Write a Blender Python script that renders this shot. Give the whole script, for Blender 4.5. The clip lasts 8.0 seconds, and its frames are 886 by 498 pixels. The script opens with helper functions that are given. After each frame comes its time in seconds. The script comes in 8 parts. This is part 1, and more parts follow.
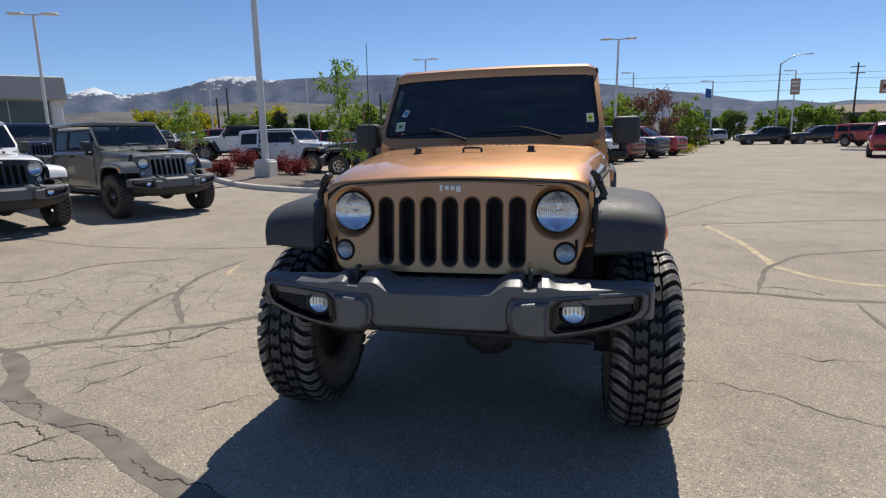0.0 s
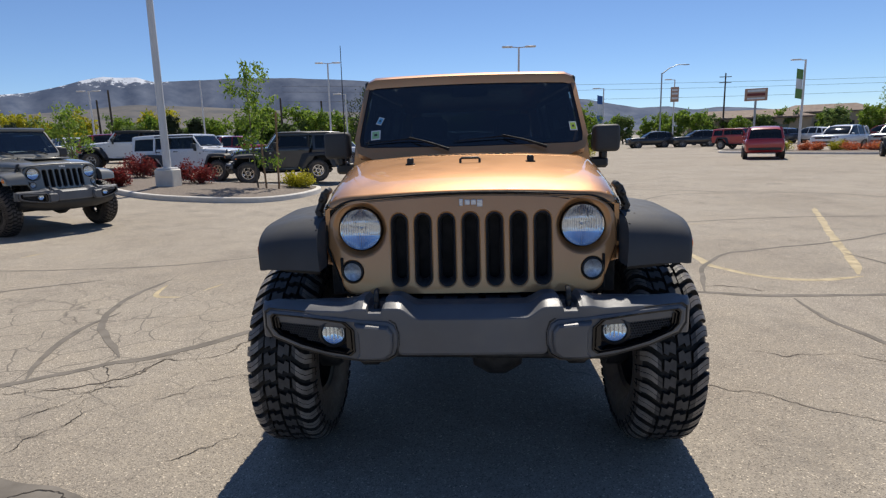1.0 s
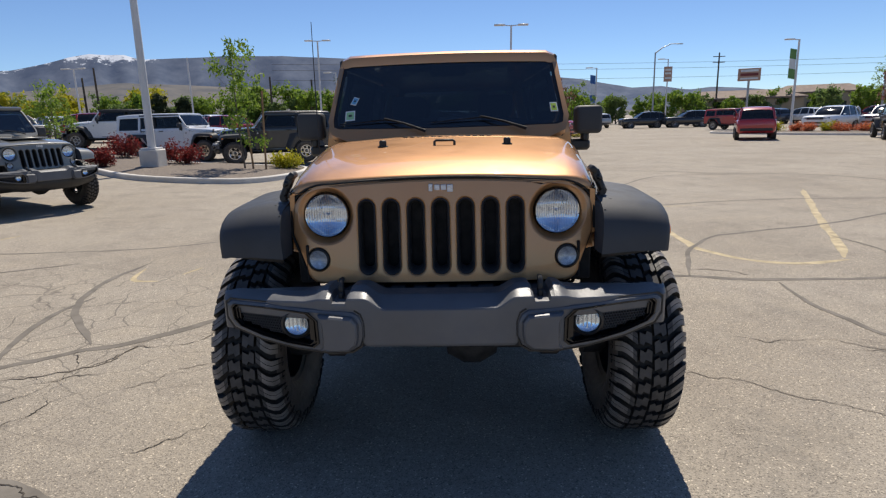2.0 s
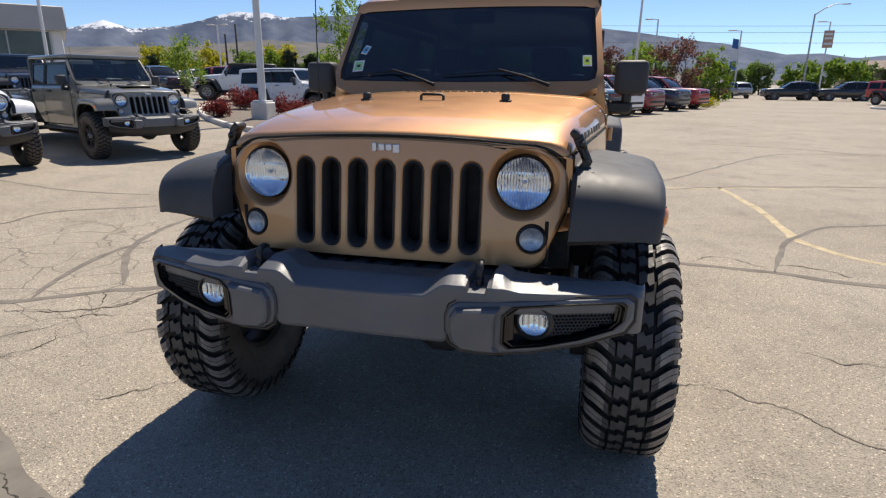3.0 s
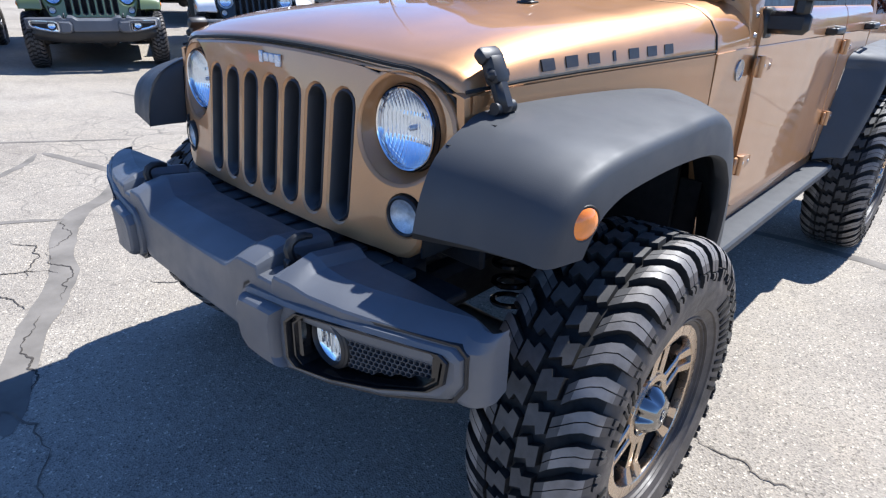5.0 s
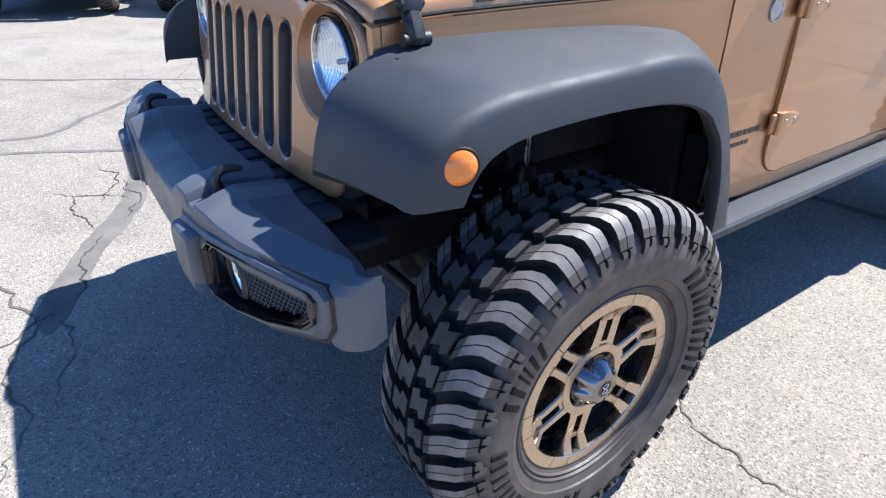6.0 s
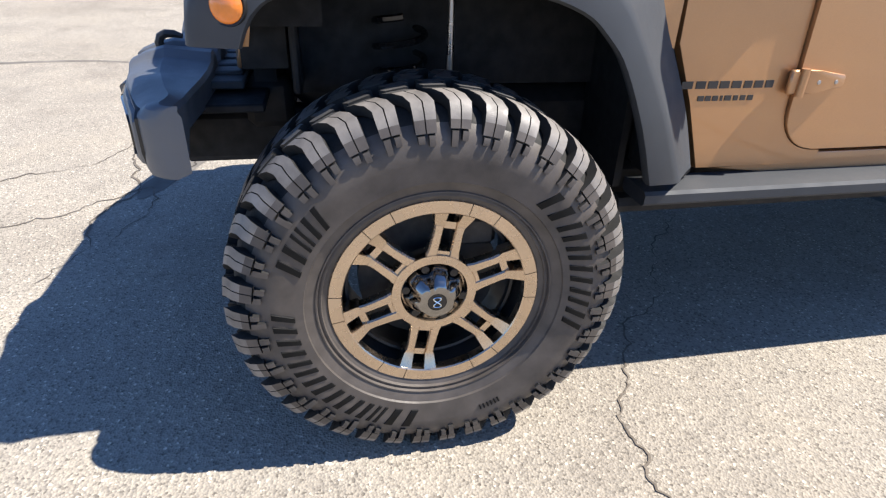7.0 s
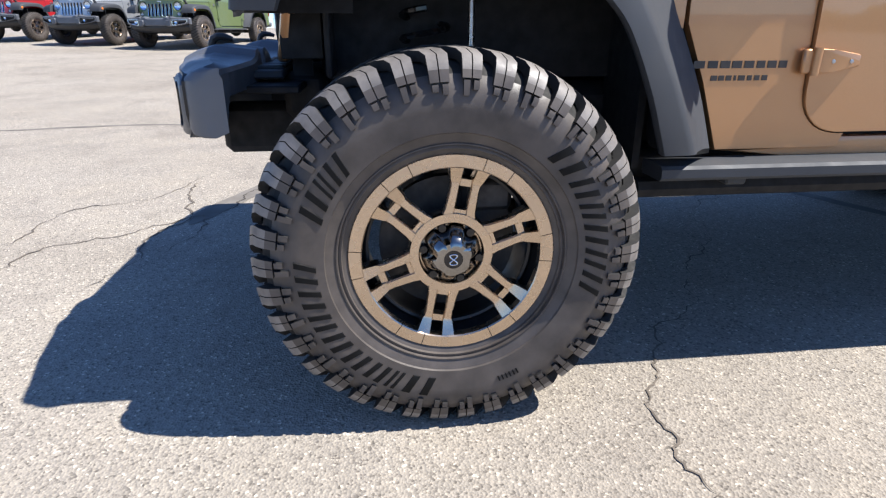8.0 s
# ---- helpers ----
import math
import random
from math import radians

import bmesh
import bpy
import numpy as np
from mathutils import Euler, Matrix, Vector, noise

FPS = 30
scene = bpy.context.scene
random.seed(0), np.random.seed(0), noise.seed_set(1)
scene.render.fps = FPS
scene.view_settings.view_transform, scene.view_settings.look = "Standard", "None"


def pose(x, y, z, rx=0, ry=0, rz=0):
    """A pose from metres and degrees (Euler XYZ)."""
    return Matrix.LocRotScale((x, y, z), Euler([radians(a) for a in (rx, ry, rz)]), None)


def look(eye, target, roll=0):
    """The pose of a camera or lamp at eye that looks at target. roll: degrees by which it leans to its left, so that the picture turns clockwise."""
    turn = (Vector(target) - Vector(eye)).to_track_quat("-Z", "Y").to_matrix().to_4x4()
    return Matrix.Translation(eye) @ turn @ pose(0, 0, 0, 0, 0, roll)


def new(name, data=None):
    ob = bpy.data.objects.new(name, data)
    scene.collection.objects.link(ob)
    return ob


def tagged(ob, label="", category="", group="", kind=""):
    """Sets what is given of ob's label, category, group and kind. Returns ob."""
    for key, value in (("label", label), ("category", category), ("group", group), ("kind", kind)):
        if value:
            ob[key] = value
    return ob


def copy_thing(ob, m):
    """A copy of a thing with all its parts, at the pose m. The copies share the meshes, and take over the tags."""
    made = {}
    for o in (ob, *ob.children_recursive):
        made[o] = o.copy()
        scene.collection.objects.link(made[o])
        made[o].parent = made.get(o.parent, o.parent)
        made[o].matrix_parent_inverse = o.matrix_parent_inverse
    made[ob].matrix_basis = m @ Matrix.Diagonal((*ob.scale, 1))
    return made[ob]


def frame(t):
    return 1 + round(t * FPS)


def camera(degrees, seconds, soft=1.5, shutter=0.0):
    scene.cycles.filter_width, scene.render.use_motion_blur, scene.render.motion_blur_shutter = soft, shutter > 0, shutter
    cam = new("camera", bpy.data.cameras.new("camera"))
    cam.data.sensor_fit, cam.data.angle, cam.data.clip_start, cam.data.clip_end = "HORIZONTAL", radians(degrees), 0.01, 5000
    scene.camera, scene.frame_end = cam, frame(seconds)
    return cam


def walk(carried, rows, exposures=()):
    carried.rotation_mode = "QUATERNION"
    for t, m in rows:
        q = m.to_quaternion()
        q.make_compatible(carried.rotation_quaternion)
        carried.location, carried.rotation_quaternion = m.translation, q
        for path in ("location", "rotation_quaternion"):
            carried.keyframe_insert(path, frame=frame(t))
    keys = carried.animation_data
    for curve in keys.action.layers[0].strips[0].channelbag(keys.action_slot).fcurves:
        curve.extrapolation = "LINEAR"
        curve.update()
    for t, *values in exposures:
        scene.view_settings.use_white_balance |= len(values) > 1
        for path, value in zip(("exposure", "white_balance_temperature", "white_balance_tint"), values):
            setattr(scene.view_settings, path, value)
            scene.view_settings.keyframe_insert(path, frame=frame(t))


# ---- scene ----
cam = camera(75.3, 8.0, soft=1.25)
PATH = [
    (0, (0.539, -2.924, 1.454), (0.102, -1.01, 1.075), -1.5),
    (0.5, (0.226, -2.868, 1.486), (-0.025, -0.921, 1.104), -1.7),
    (1, (0.017, -2.805, 1.494), (-0.094, -0.843, 1.121), -1.7),
    (1.5, (0.015, -2.754, 1.507), (-0.042, -0.797, 1.094), -1.5),
    (1.7, (0.028, -2.74, 1.504), (-0.028, -0.787, 1.078), -1.5),
    (2.8, (0.548, -2.412, 1.465), (0.175, -0.515, 0.95), -0.6),
    (3, (0.674, -2.274, 1.444), (0.209, -0.41, 0.89), 0.2),
    (3.5, (1.015, -1.921, 1.431), (0.294, -0.166, 0.799), 0.9),
    (4, (1.276, -1.573, 1.41), (0.33, 0.048, 0.718), 1.4),
    (4.5, (1.352, -1.309, 1.399), (0.239, 0.172, 0.647), 1.4),
    (4.7, (1.369, -1.249, 1.403), (0.196, 0.173, 0.625), 1.5),
    (5.8, (1.501, -1.016, 1.389), (0.102, 0.052, 0.439), -0.0),
    (6, (1.619, -0.876, 1.366), (0.181, 0.12, 0.396), 0.3),
    (6.5, (1.858, -0.487, 1.27), (0.28, 0.191, 0.246), 2.0),
    (7, (2.032, -0.204, 1.156), (0.319, 0.153, 0.189), 1.8),
    (7.5, (2.152, -0.168, 0.987), (0.337, 0.053, 0.176), 0.6),
    (8, (2.192, -0.159, 0.932), (0.338, 0.053, 0.213), 0.0),
]
walk(cam, [(t, look(eye, target, roll)) for t, eye, target, roll in PATH],
     exposures=[(0.0, 0.24, 6950, 10), (1.5, 0.24, 6950, 10), (3.2, 0.6, 7250, 11), (4.5, 1.05, 6100, 10), (6.0, 1.28, 5750, 10), (6.5, 1.30, 5750, 10), (7.0, 1.26, 6500, 10), (7.5, 1.18, 6450, 10), (8.0, 1.12, 6250, 11)])

# ---- light ----
SUN_TO = Vector((0.112, 0.672, 1.0)).normalized()
world = bpy.data.worlds.new("sky")
scene.world = world
world.use_nodes = True
_nt = world.node_tree
_sky = _nt.nodes.new("ShaderNodeTexSky")
_sky.sky_type = "NISHITA"
_sky.sun_disc = False
_sky.sun_elevation = math.asin(SUN_TO.z)
_sky.sun_rotation = math.atan2(SUN_TO.x, SUN_TO.y)
_sky.altitude = 2200
_sky.air_density, _sky.dust_density, _sky.ozone_density = 1.0, 0.05, 3.0
_bg = _nt.nodes["Background"]
_tint = _nt.nodes.new("ShaderNodeMix")
_tint.data_type, _tint.blend_type = "RGBA", "MULTIPLY"
_tint.inputs[0].default_value = 1.0
_tint.inputs[7].default_value = (0.74, 0.88, 1.08, 1)
_nt.links.new(_sky.outputs["Color"], _tint.inputs[6])
_nt.links.new(_tint.outputs[2], _bg.inputs["Color"])
_bg.inputs["Strength"].default_value = 0.091
sun = new("sun", bpy.data.lights.new("sun", "SUN"))
sun.data.energy, sun.data.angle, sun.data.color = 4.3, radians(0.53), (1.0, 0.95, 0.87)
sun.rotation_mode = "QUATERNION"
sun.rotation_quaternion = SUN_TO.to_track_quat("Z", "Y")


# ---- materials ----
def shader(name):
    m = bpy.data.materials.new(name)
    m.use_nodes = True
    return m, m.node_tree, m.node_tree.nodes["Principled BSDF"]


def ramp(nt, fac, stops):
    r = nt.nodes.new("ShaderNodeValToRGB")
    els = r.color_ramp.elements
    els[0].position, els[0].color = stops[0][0], (*stops[0][1], 1)
    els[1].position, els[1].color = stops[-1][0], (*stops[-1][1], 1)
    for p, c in stops[1:-1]:
        e = els.new(p)
        e.color = (*c, 1)
    nt.links.new(fac, r.inputs["Fac"])
    return r.outputs["Color"]


def noise_tex(nt, scale, detail=4.0, rough=0.55, coord="Object"):
    c = nt.nodes.new("ShaderNodeTexCoord")
    n = nt.nodes.new("ShaderNodeTexNoise")
    n.inputs["Scale"].default_value = scale
    n.inputs["Detail"].default_value = detail
    n.inputs["Roughness"].default_value = rough
    nt.links.new(c.outputs[coord], n.inputs["Vector"])
    return n.outputs["Fac"]


def mixc(nt, fac, a, b, mode="MIX"):
    x = nt.nodes.new("ShaderNodeMix")
    x.data_type, x.blend_type = "RGBA", mode
    for key, v in ((0, fac), (6, a), (7, b)):
        if hasattr(v, "is_output"):
            nt.links.new(v, x.inputs[key])
        elif key == 0:
            x.inputs[0].default_value = v
        else:
            x.inputs[key].default_value = (*v, 1)
    return x.outputs[2]


def mapr(nt, v, a, b, c, d):
    x = nt.nodes.new("ShaderNodeMapRange")
    for i, k in enumerate((a, b, c, d)):
        x.inputs[i + 1].default_value = k
    nt.links.new(v, x.inputs[0])
    return x.outputs[0]


def bump(nt, bs, height, strength, dist):
    b = nt.nodes.new("ShaderNodeBump")
    b.inputs["Strength"].default_value, b.inputs["Distance"].default_value = strength, dist
    nt.links.new(height, b.inputs["Height"])
    nt.links.new(b.outputs["Normal"], bs.inputs["Normal"])


def plain(name, col, rough=0.5, metal=0.0, vary=0.12, scale=6.0, grain=0.0, grain_scale=400.0, coat=0.0, rvary=0.1, spec=0.5):
    """A surface with soft stains (scale), roughness wear and a fine grain in relief."""
    m, nt, bs = shader(name)
    lo = tuple(c * (1 - vary) for c in col)
    hi = tuple(min(1, c * (1 + vary)) for c in col)
    n = noise_tex(nt, scale, 5)
    nt.links.new(ramp(nt, n, [(0.3, lo), (0.7, hi)]), bs.inputs["Base Color"])
    nt.links.new(mapr(nt, noise_tex(nt, scale * 3.1, 3), 0.3, 0.7, max(0.02, rough - rvary), min(1, rough + rvary)), bs.inputs["Roughness"])
    bs.inputs["Metallic"].default_value = metal
    bs.inputs["Coat Weight"].default_value = coat
    bs.inputs["Coat Roughness"].default_value = 0.04
    bs.inputs["Specular IOR Level"].default_value = spec
    if grain:
        bump(nt, bs, noise_tex(nt, grain_scale, 2), grain, 0.001)
    return m


def paint(name, col, metal=0.0, rough=0.35, coat=1.0, dust=0.06):
    """Car paint: a flaked base under a clear coat, with a little road dust."""
    m, nt, bs = shader(name)
    flake = noise_tex(nt, 900, 2)
    soft = noise_tex(nt, 2.2, 3)
    c = ramp(nt, flake, [(0.3, tuple(k * 0.86 for k in col)), (0.7, tuple(min(1, k * 1.12) for k in col))])
    c = mixc(nt, mapr(nt, soft, 0.4, 0.75, 0.0, dust), c, (0.34, 0.3, 0.25))
    nt.links.new(c, bs.inputs["Base Color"])
    bs.inputs["Metallic"].default_value = metal
    nt.links.new(mapr(nt, noise_tex(nt, 5, 4), 0.3, 0.7, rough - 0.05, rough + 0.08), bs.inputs["Roughness"])
    bs.inputs["Coat Weight"].default_value = coat
    bs.inputs["Coat Roughness"].default_value = 0.03
    return m


def glassy(name, col, rough=0.0, least=0.04):
    """A thin pane: mostly see-through, tinted, with a mirror sheen."""
    m, nt, bs = shader(name)
    out = nt.nodes["Material Output"]
    tr = nt.nodes.new("ShaderNodeBsdfTransparent")
    tr.inputs["Color"].default_value = (*col, 1)
    gl = nt.nodes.new("ShaderNodeBsdfGlossy")
    gl.inputs["Roughness"].default_value = rough
    fr = nt.nodes.new("ShaderNodeLayerWeight")
    fr.inputs["Blend"].default_value = 0.5
    power = nt.nodes.new("ShaderNodeMath")
    power.operation = "POWER"
    power.inputs[1].default_value = 5.0
    nt.links.new(fr.outputs["Facing"], power.inputs[0])
    sheen = mapr(nt, power.outputs[0], 0.0, 1.0, least, 1.0)
    mx = nt.nodes.new("ShaderNodeMixShader")
    nt.links.new(sheen, mx.inputs[0])
    nt.links.new(tr.outputs[0], mx.inputs[1])
    nt.links.new(gl.outputs[0], mx.inputs[2])
    nt.links.new(mx.outputs[0], out.inputs["Surface"])
    return m


M_PAINT = paint("copper_metallic_paint", (0.51, 0.263, 0.112), metal=0.62, rough=0.47, coat=0.9)
M_PLASTIC = plain("grained_grey_plastic", (0.05, 0.053, 0.058), 0.58, vary=0.1, scale=3, grain=0.25, grain_scale=700, spec=0.35)
M_BUMPER = plain("textured_charcoal_bumper", (0.114, 0.120, 0.132), 0.46, 0.2, vary=0.12, scale=4, grain=0.25, grain_scale=900, spec=0.6)
M_BLACK = plain("black_plastic", (0.016, 0.016, 0.017), 0.45, vary=0.2, scale=8, grain=0.15)
M_GLOSS_BLACK = plain("gloss_black_plastic", (0.012, 0.012, 0.013), 0.12, vary=0.1, scale=8, rvary=0.04)
M_SLOT = plain("dark_grey_slot_insert", (0.034, 0.034, 0.036), 0.4, vary=0.1, scale=8)
# dark underbody parts, blackened further to stand for deep shade
M_VOID = plain("shade_black_underbody", (0.007, 0.007, 0.008), 0.75, vary=0.4, scale=9, grain=0.3, grain_scale=120)
# black for rubber parts and for the shade drawn along panel gaps
M_SHADOWGAP = plain("gap_shade_and_rubber", (0.008, 0.008, 0.008), 0.8, vary=0.2, scale=20)
M_RUBBER = plain("tyre_rubber", (0.080, 0.067, 0.058), 0.52, vary=0.3, scale=14, grain=0.35, grain_scale=500, spec=0.45)
M_MARK = plain("raised_black_rubber", (0.007, 0.007, 0.007), 0.55, vary=0.2, scale=20, spec=0.15)
# one rubber in two tones: dusty lugs lightened as if sunlit, blocks darkened as shade
M_TREAD = plain("sunlit_dusty_tread_rubber", (0.185, 0.166, 0.148), 0.5, vary=0.35, scale=18, grain=0.4, grain_scale=350)
M_BLOCK = plain("shaded_block_rubber", (0.058, 0.055, 0.053), 0.6, vary=0.35, scale=18, grain=0.4, grain_scale=350)
# same rubber, darkened so the colour itself shades the grooves
M_GROOVE = plain("groove_shade_rubber", (0.014, 0.013, 0.012), 0.8, vary=0.4, scale=20)
# grey alloy with the ground's tan reflection put into its colour
M_RIM = plain("ground_tinted_alloy", (0.57, 0.46, 0.355), 0.27, 1.0, vary=0.08, scale=9, rvary=0.06)
M_BARREL = plain("black_wheel_barrel", (0.02, 0.02, 0.021), 0.4, 0.3, vary=0.3, scale=9)
M_CHROME = plain("chrome", (0.72, 0.73, 0.75), 0.07, 1.0, vary=0.04, scale=9, rvary=0.03)
M_EMBLEM = plain("satin_silver_emblem", (0.62, 0.65, 0.70), 0.3, 0.4, vary=0.04, scale=9)
M_SMOKED = plain("smoked_chrome", (0.27, 0.26, 0.25), 0.12, 1.0, vary=0.08, scale=9, rvary=0.04)
M_STEEL = plain("brushed_steel", (0.42, 0.42, 0.43), 0.32, 1.0, vary=0.12, scale=12)
M_IRON = plain("cast_iron", (0.05, 0.047, 0.045), 0.6, 0.4, vary=0.4, scale=20, grain=0.4, grain_scale=200)
M_REFLECT = plain("lamp_reflector", (0.88, 0.93, 0.98), 0.12, 0.85, vary=0.06, scale=20, rvary=0.05)
M_FACET = plain("faceted_lamp_reflector", (0.78, 0.81, 0.86), 0.13, 1.0, vary=0.06, scale=20, rvary=0.04)
M_FROST = plain("frosted_lamp_reflector", (0.55, 0.56, 0.58), 0.42, 0.6, vary=0.3, scale=60, grain=0.6, grain_scale=220)
M_LENS = glassy("clear_lamp_lens", (0.9, 0.95, 1.0))
M_GLASS = glassy("tinted_window_glass", (0.34, 0.38, 0.39))
M_WINDSCREEN = glassy("windscreen_glass", (0.34, 0.40, 0.43), least=0.10)
M_AMBER = plain("amber_lens", (0.85, 0.22, 0.015), 0.12, vary=0.1, scale=60, coat=1.0, grain=0.4, grain_scale=260)
M_DECAL = plain("dark_bronze_decal", (0.035, 0.03, 0.027), 0.4, vary=0.1, scale=30)
M_INTERIOR = plain("black_cabin_trim", (0.04, 0.04, 0.042), 0.7, vary=0.2, scale=10)
M_PAPER = plain("white_paper", (0.75, 0.76, 0.76), 0.7, vary=0.05, scale=15)
M_STICK_Y = plain("yellow_green_sticker", (0.5, 0.66, 0.06), 0.5, vary=0.05, scale=30)
M_STICK_G = plain("pale_green_sticker", (0.35, 0.62, 0.3), 0.5, vary=0.05, scale=30)
M_STICK_B = plain("blue_sticker", (0.1, 0.38, 0.6), 0.5, vary=0.05, scale=30)
M_WHITE_INK = plain("white_print", (0.75, 0.77, 0.75), 0.5, vary=0.03, scale=30)


# ---- mesh helpers ----
def part(name, bm, mat, parent=None, label="", sharp=38):
    """Links a bmesh as one mesh object, smooth but for its hard edges, under a thing or a part."""
    bmesh.ops.recalc_face_normals(bm, faces=bm.faces)
    lim = radians(sharp)
    for f in bm.faces:
        f.smooth = True
    for e in bm.edges:
        if len(e.link_faces) == 2 and e.calc_face_angle(0) > lim:
            e.smooth = False
    me = bpy.data.meshes.new(name)
    bm.to_mesh(me)
    bm.free()
    for m in (mat if isinstance(mat, (list, tuple)) else [mat]):
        me.materials.append(m)
    ob = new(name, me)
    ob.parent = parent
    if label:
        ob["label"] = label
    return ob


def thing(name, label, category, group="", kind=""):
    ob = new(name)
    ob.empty_display_size = 0.1
    return tagged(ob, label, category, group, kind)


def add_box(bm, c, s, bev=0.0, m=None, seg=1):
    """A box with rounded edges: centre, sizes, edge radius, and a turn."""
    r = bmesh.ops.create_cube(bm, size=1)
    vs = r["verts"]
    for v in vs:
        v.co = Vector((v.co.x * s[0], v.co.y * s[1], v.co.z * s[2]))
    if bev:
        es = {e for v in vs for e in v.link_edges}
        g = bmesh.ops.bevel(bm, geom=list(es) + vs, offset=bev, segments=seg, affect="EDGES", profile=0.5)
        vs = list({v for f in g["faces"] for v in f.verts} | {v for v in vs if v.is_valid})
    for v in vs:
        v.co = (m @ v.co if m else v.co) + Vector(c)
    return vs


def add_prism(bm, poly, place, bev=0.0):
    """A flat outline (u, v) given depth: place(u, v, 0 or 1) gives each corner."""
    a = [bm.verts.new(place(u, v, 0)) for u, v in poly]
    b = [bm.verts.new(place(u, v, 1)) for u, v in poly]
    n = len(poly)
    fs = [bm.faces.new(a[::-1]), bm.faces.new(b)]
    for i in range(n):
        fs.append(bm.faces.new((a[i], a[(i + 1) % n], b[(i + 1) % n], b[i])))
    if bev:
        es = list(fs[1].edges) + list(fs[0].edges)
        bmesh.ops.bevel(bm, geom=es, offset=bev, segments=2, affect="EDGES", profile=0.5)
    return a + b


def add_lathe(bm, prof, n=32, m=None, closed=False, arc=(0, 2 * math.pi)):
    """Turns a profile of (radius, height) about the x axis: height runs along x."""
    full = abs(arc[1] - arc[0] - 2 * math.pi) < 1e-6
    rows = []
    k = n if full else n + 1
    for i in range(k):
        a = arc[0] + (arc[1] - arc[0]) * i / n
        rows.append([bm.verts.new((m @ Vector((h, r * math.cos(a), r * math.sin(a)))) if m else Vector((h, r * math.cos(a), r * math.sin(a)))) for r, h in prof])
    for i in range(n if full else n):
        p, q = rows[i], rows[(i + 1) % k]
        for j in range(len(prof) - (0 if closed else 1)):
            jj = (j + 1) % len(prof)
            bm.faces.new((p[j], p[jj], q[jj], q[j]))
    return rows


def add_tube(bm, pts, r, n=8, cap=True):
    """A round bar along points; r is one radius or one for each point."""
    pts = [Vector(p) for p in pts]
    rings = []
    up = Vector((0.0, 0.0, 1.0))
    for i, p in enumerate(pts):
        d = (pts[min(i + 1, len(pts) - 1)] - pts[max(i - 1, 0)]).normalized()
        if abs(d.dot(up)) > 0.95:
            up = Vector((1.0, 0.0, 0.0)) if abs(d.x) < 0.9 else Vector((0.0, 1.0, 0.0))
        s = d.cross(up).normalized()
        t = s.cross(d)
        up = t
        rr = r[i] if isinstance(r, (list, tuple)) else r
        rings.append([bm.verts.new(p + rr * (math.cos(2 * math.pi * k / n) * s + math.sin(2 * math.pi * k / n) * t)) for k in range(n)])
    for a, b in zip(rings, rings[1:]):
        for k in range(n):
            bm.faces.new((a[k], a[(k + 1) % n], b[(k + 1) % n], b[k]))
    if cap:
        bm.faces.new(rings[0][::-1])
        bm.faces.new(rings[-1])
    return rings


def add_loft(bm, rings, closed=True, cap=True):
    """Skins rings of equally many points."""
    rows = [[bm.verts.new(p) for p in r] for r in rings]
    n = len(rows[0])
    for a, b in zip(rows, rows[1:]):
        for k in range(n if closed else n - 1):
            bm.faces.new((a[k], a[(k + 1) % n], b[(k + 1) % n], b[k]))
    if cap and closed:
        bm.faces.new(rows[0][::-1])
        bm.faces.new(rows[-1])
    return rows


def add_sheet(bm, rows, thick, way):
    """A curved sheet (rows of points) of real thickness, grown along way."""
    way = Vector(way)
    top = [[bm.verts.new(p) for p in r] for r in rows]
    low = [[bm.verts.new(Vector(p) + way * thick) for p in r] for r in rows]
    nr, nc = len(rows), len(rows[0])
    for i in range(nr - 1):
        for j in range(nc - 1):
            bm.faces.new((top[i][j], top[i][j + 1], top[i + 1][j + 1], top[i + 1][j]))
            bm.faces.new((low[i][j], low[i + 1][j], low[i + 1][j + 1], low[i][j + 1]))
    ring = [(0, j) for j in range(nc)] + [(i, nc - 1) for i in range(1, nr)] + [(nr - 1, j) for j in range(nc - 2, -1, -1)] + [(i, 0) for i in range(nr - 2, 0, -1)]
    for (i, j), (k, l) in zip(ring, ring[1:] + ring[:1]):
        bm.faces.new((top[i][j], low[i][j], low[k][l], top[k][l]))
    return top


def curve_through(pts, n):
    """n steps between each two points of a smooth curve through them."""
    out = []
    for i in range(len(pts) - 1):
        p0, p1, p2, p3 = (Vector(pts[max(0, min(len(pts) - 1, i + k))]) for k in (-1, 0, 1, 2))
        for s in range(n):
            t = s / n
            out.append(0.5 * ((2 * p1) + (p2 - p0) * t + (2 * p0 - 5 * p1 + 4 * p2 - p3) * t * t + (3 * p1 - p0 - 3 * p2 + p3) * t ** 3))
    out.append(Vector(pts[-1]))
    return out


def lerp_table(tab, x):
    """A value read off a table of (x, value) rows."""
    xs = [r[0] for r in tab]
    return float(np.interp(x, xs, [r[1] for r in tab]))


# ---- the lot ----
def rise(x, y):
    """Height of the lot: level round the vehicle, climbing gently towards one side."""
    return min(0.75, 0.0436 * max(0.0, -x - 3.75))


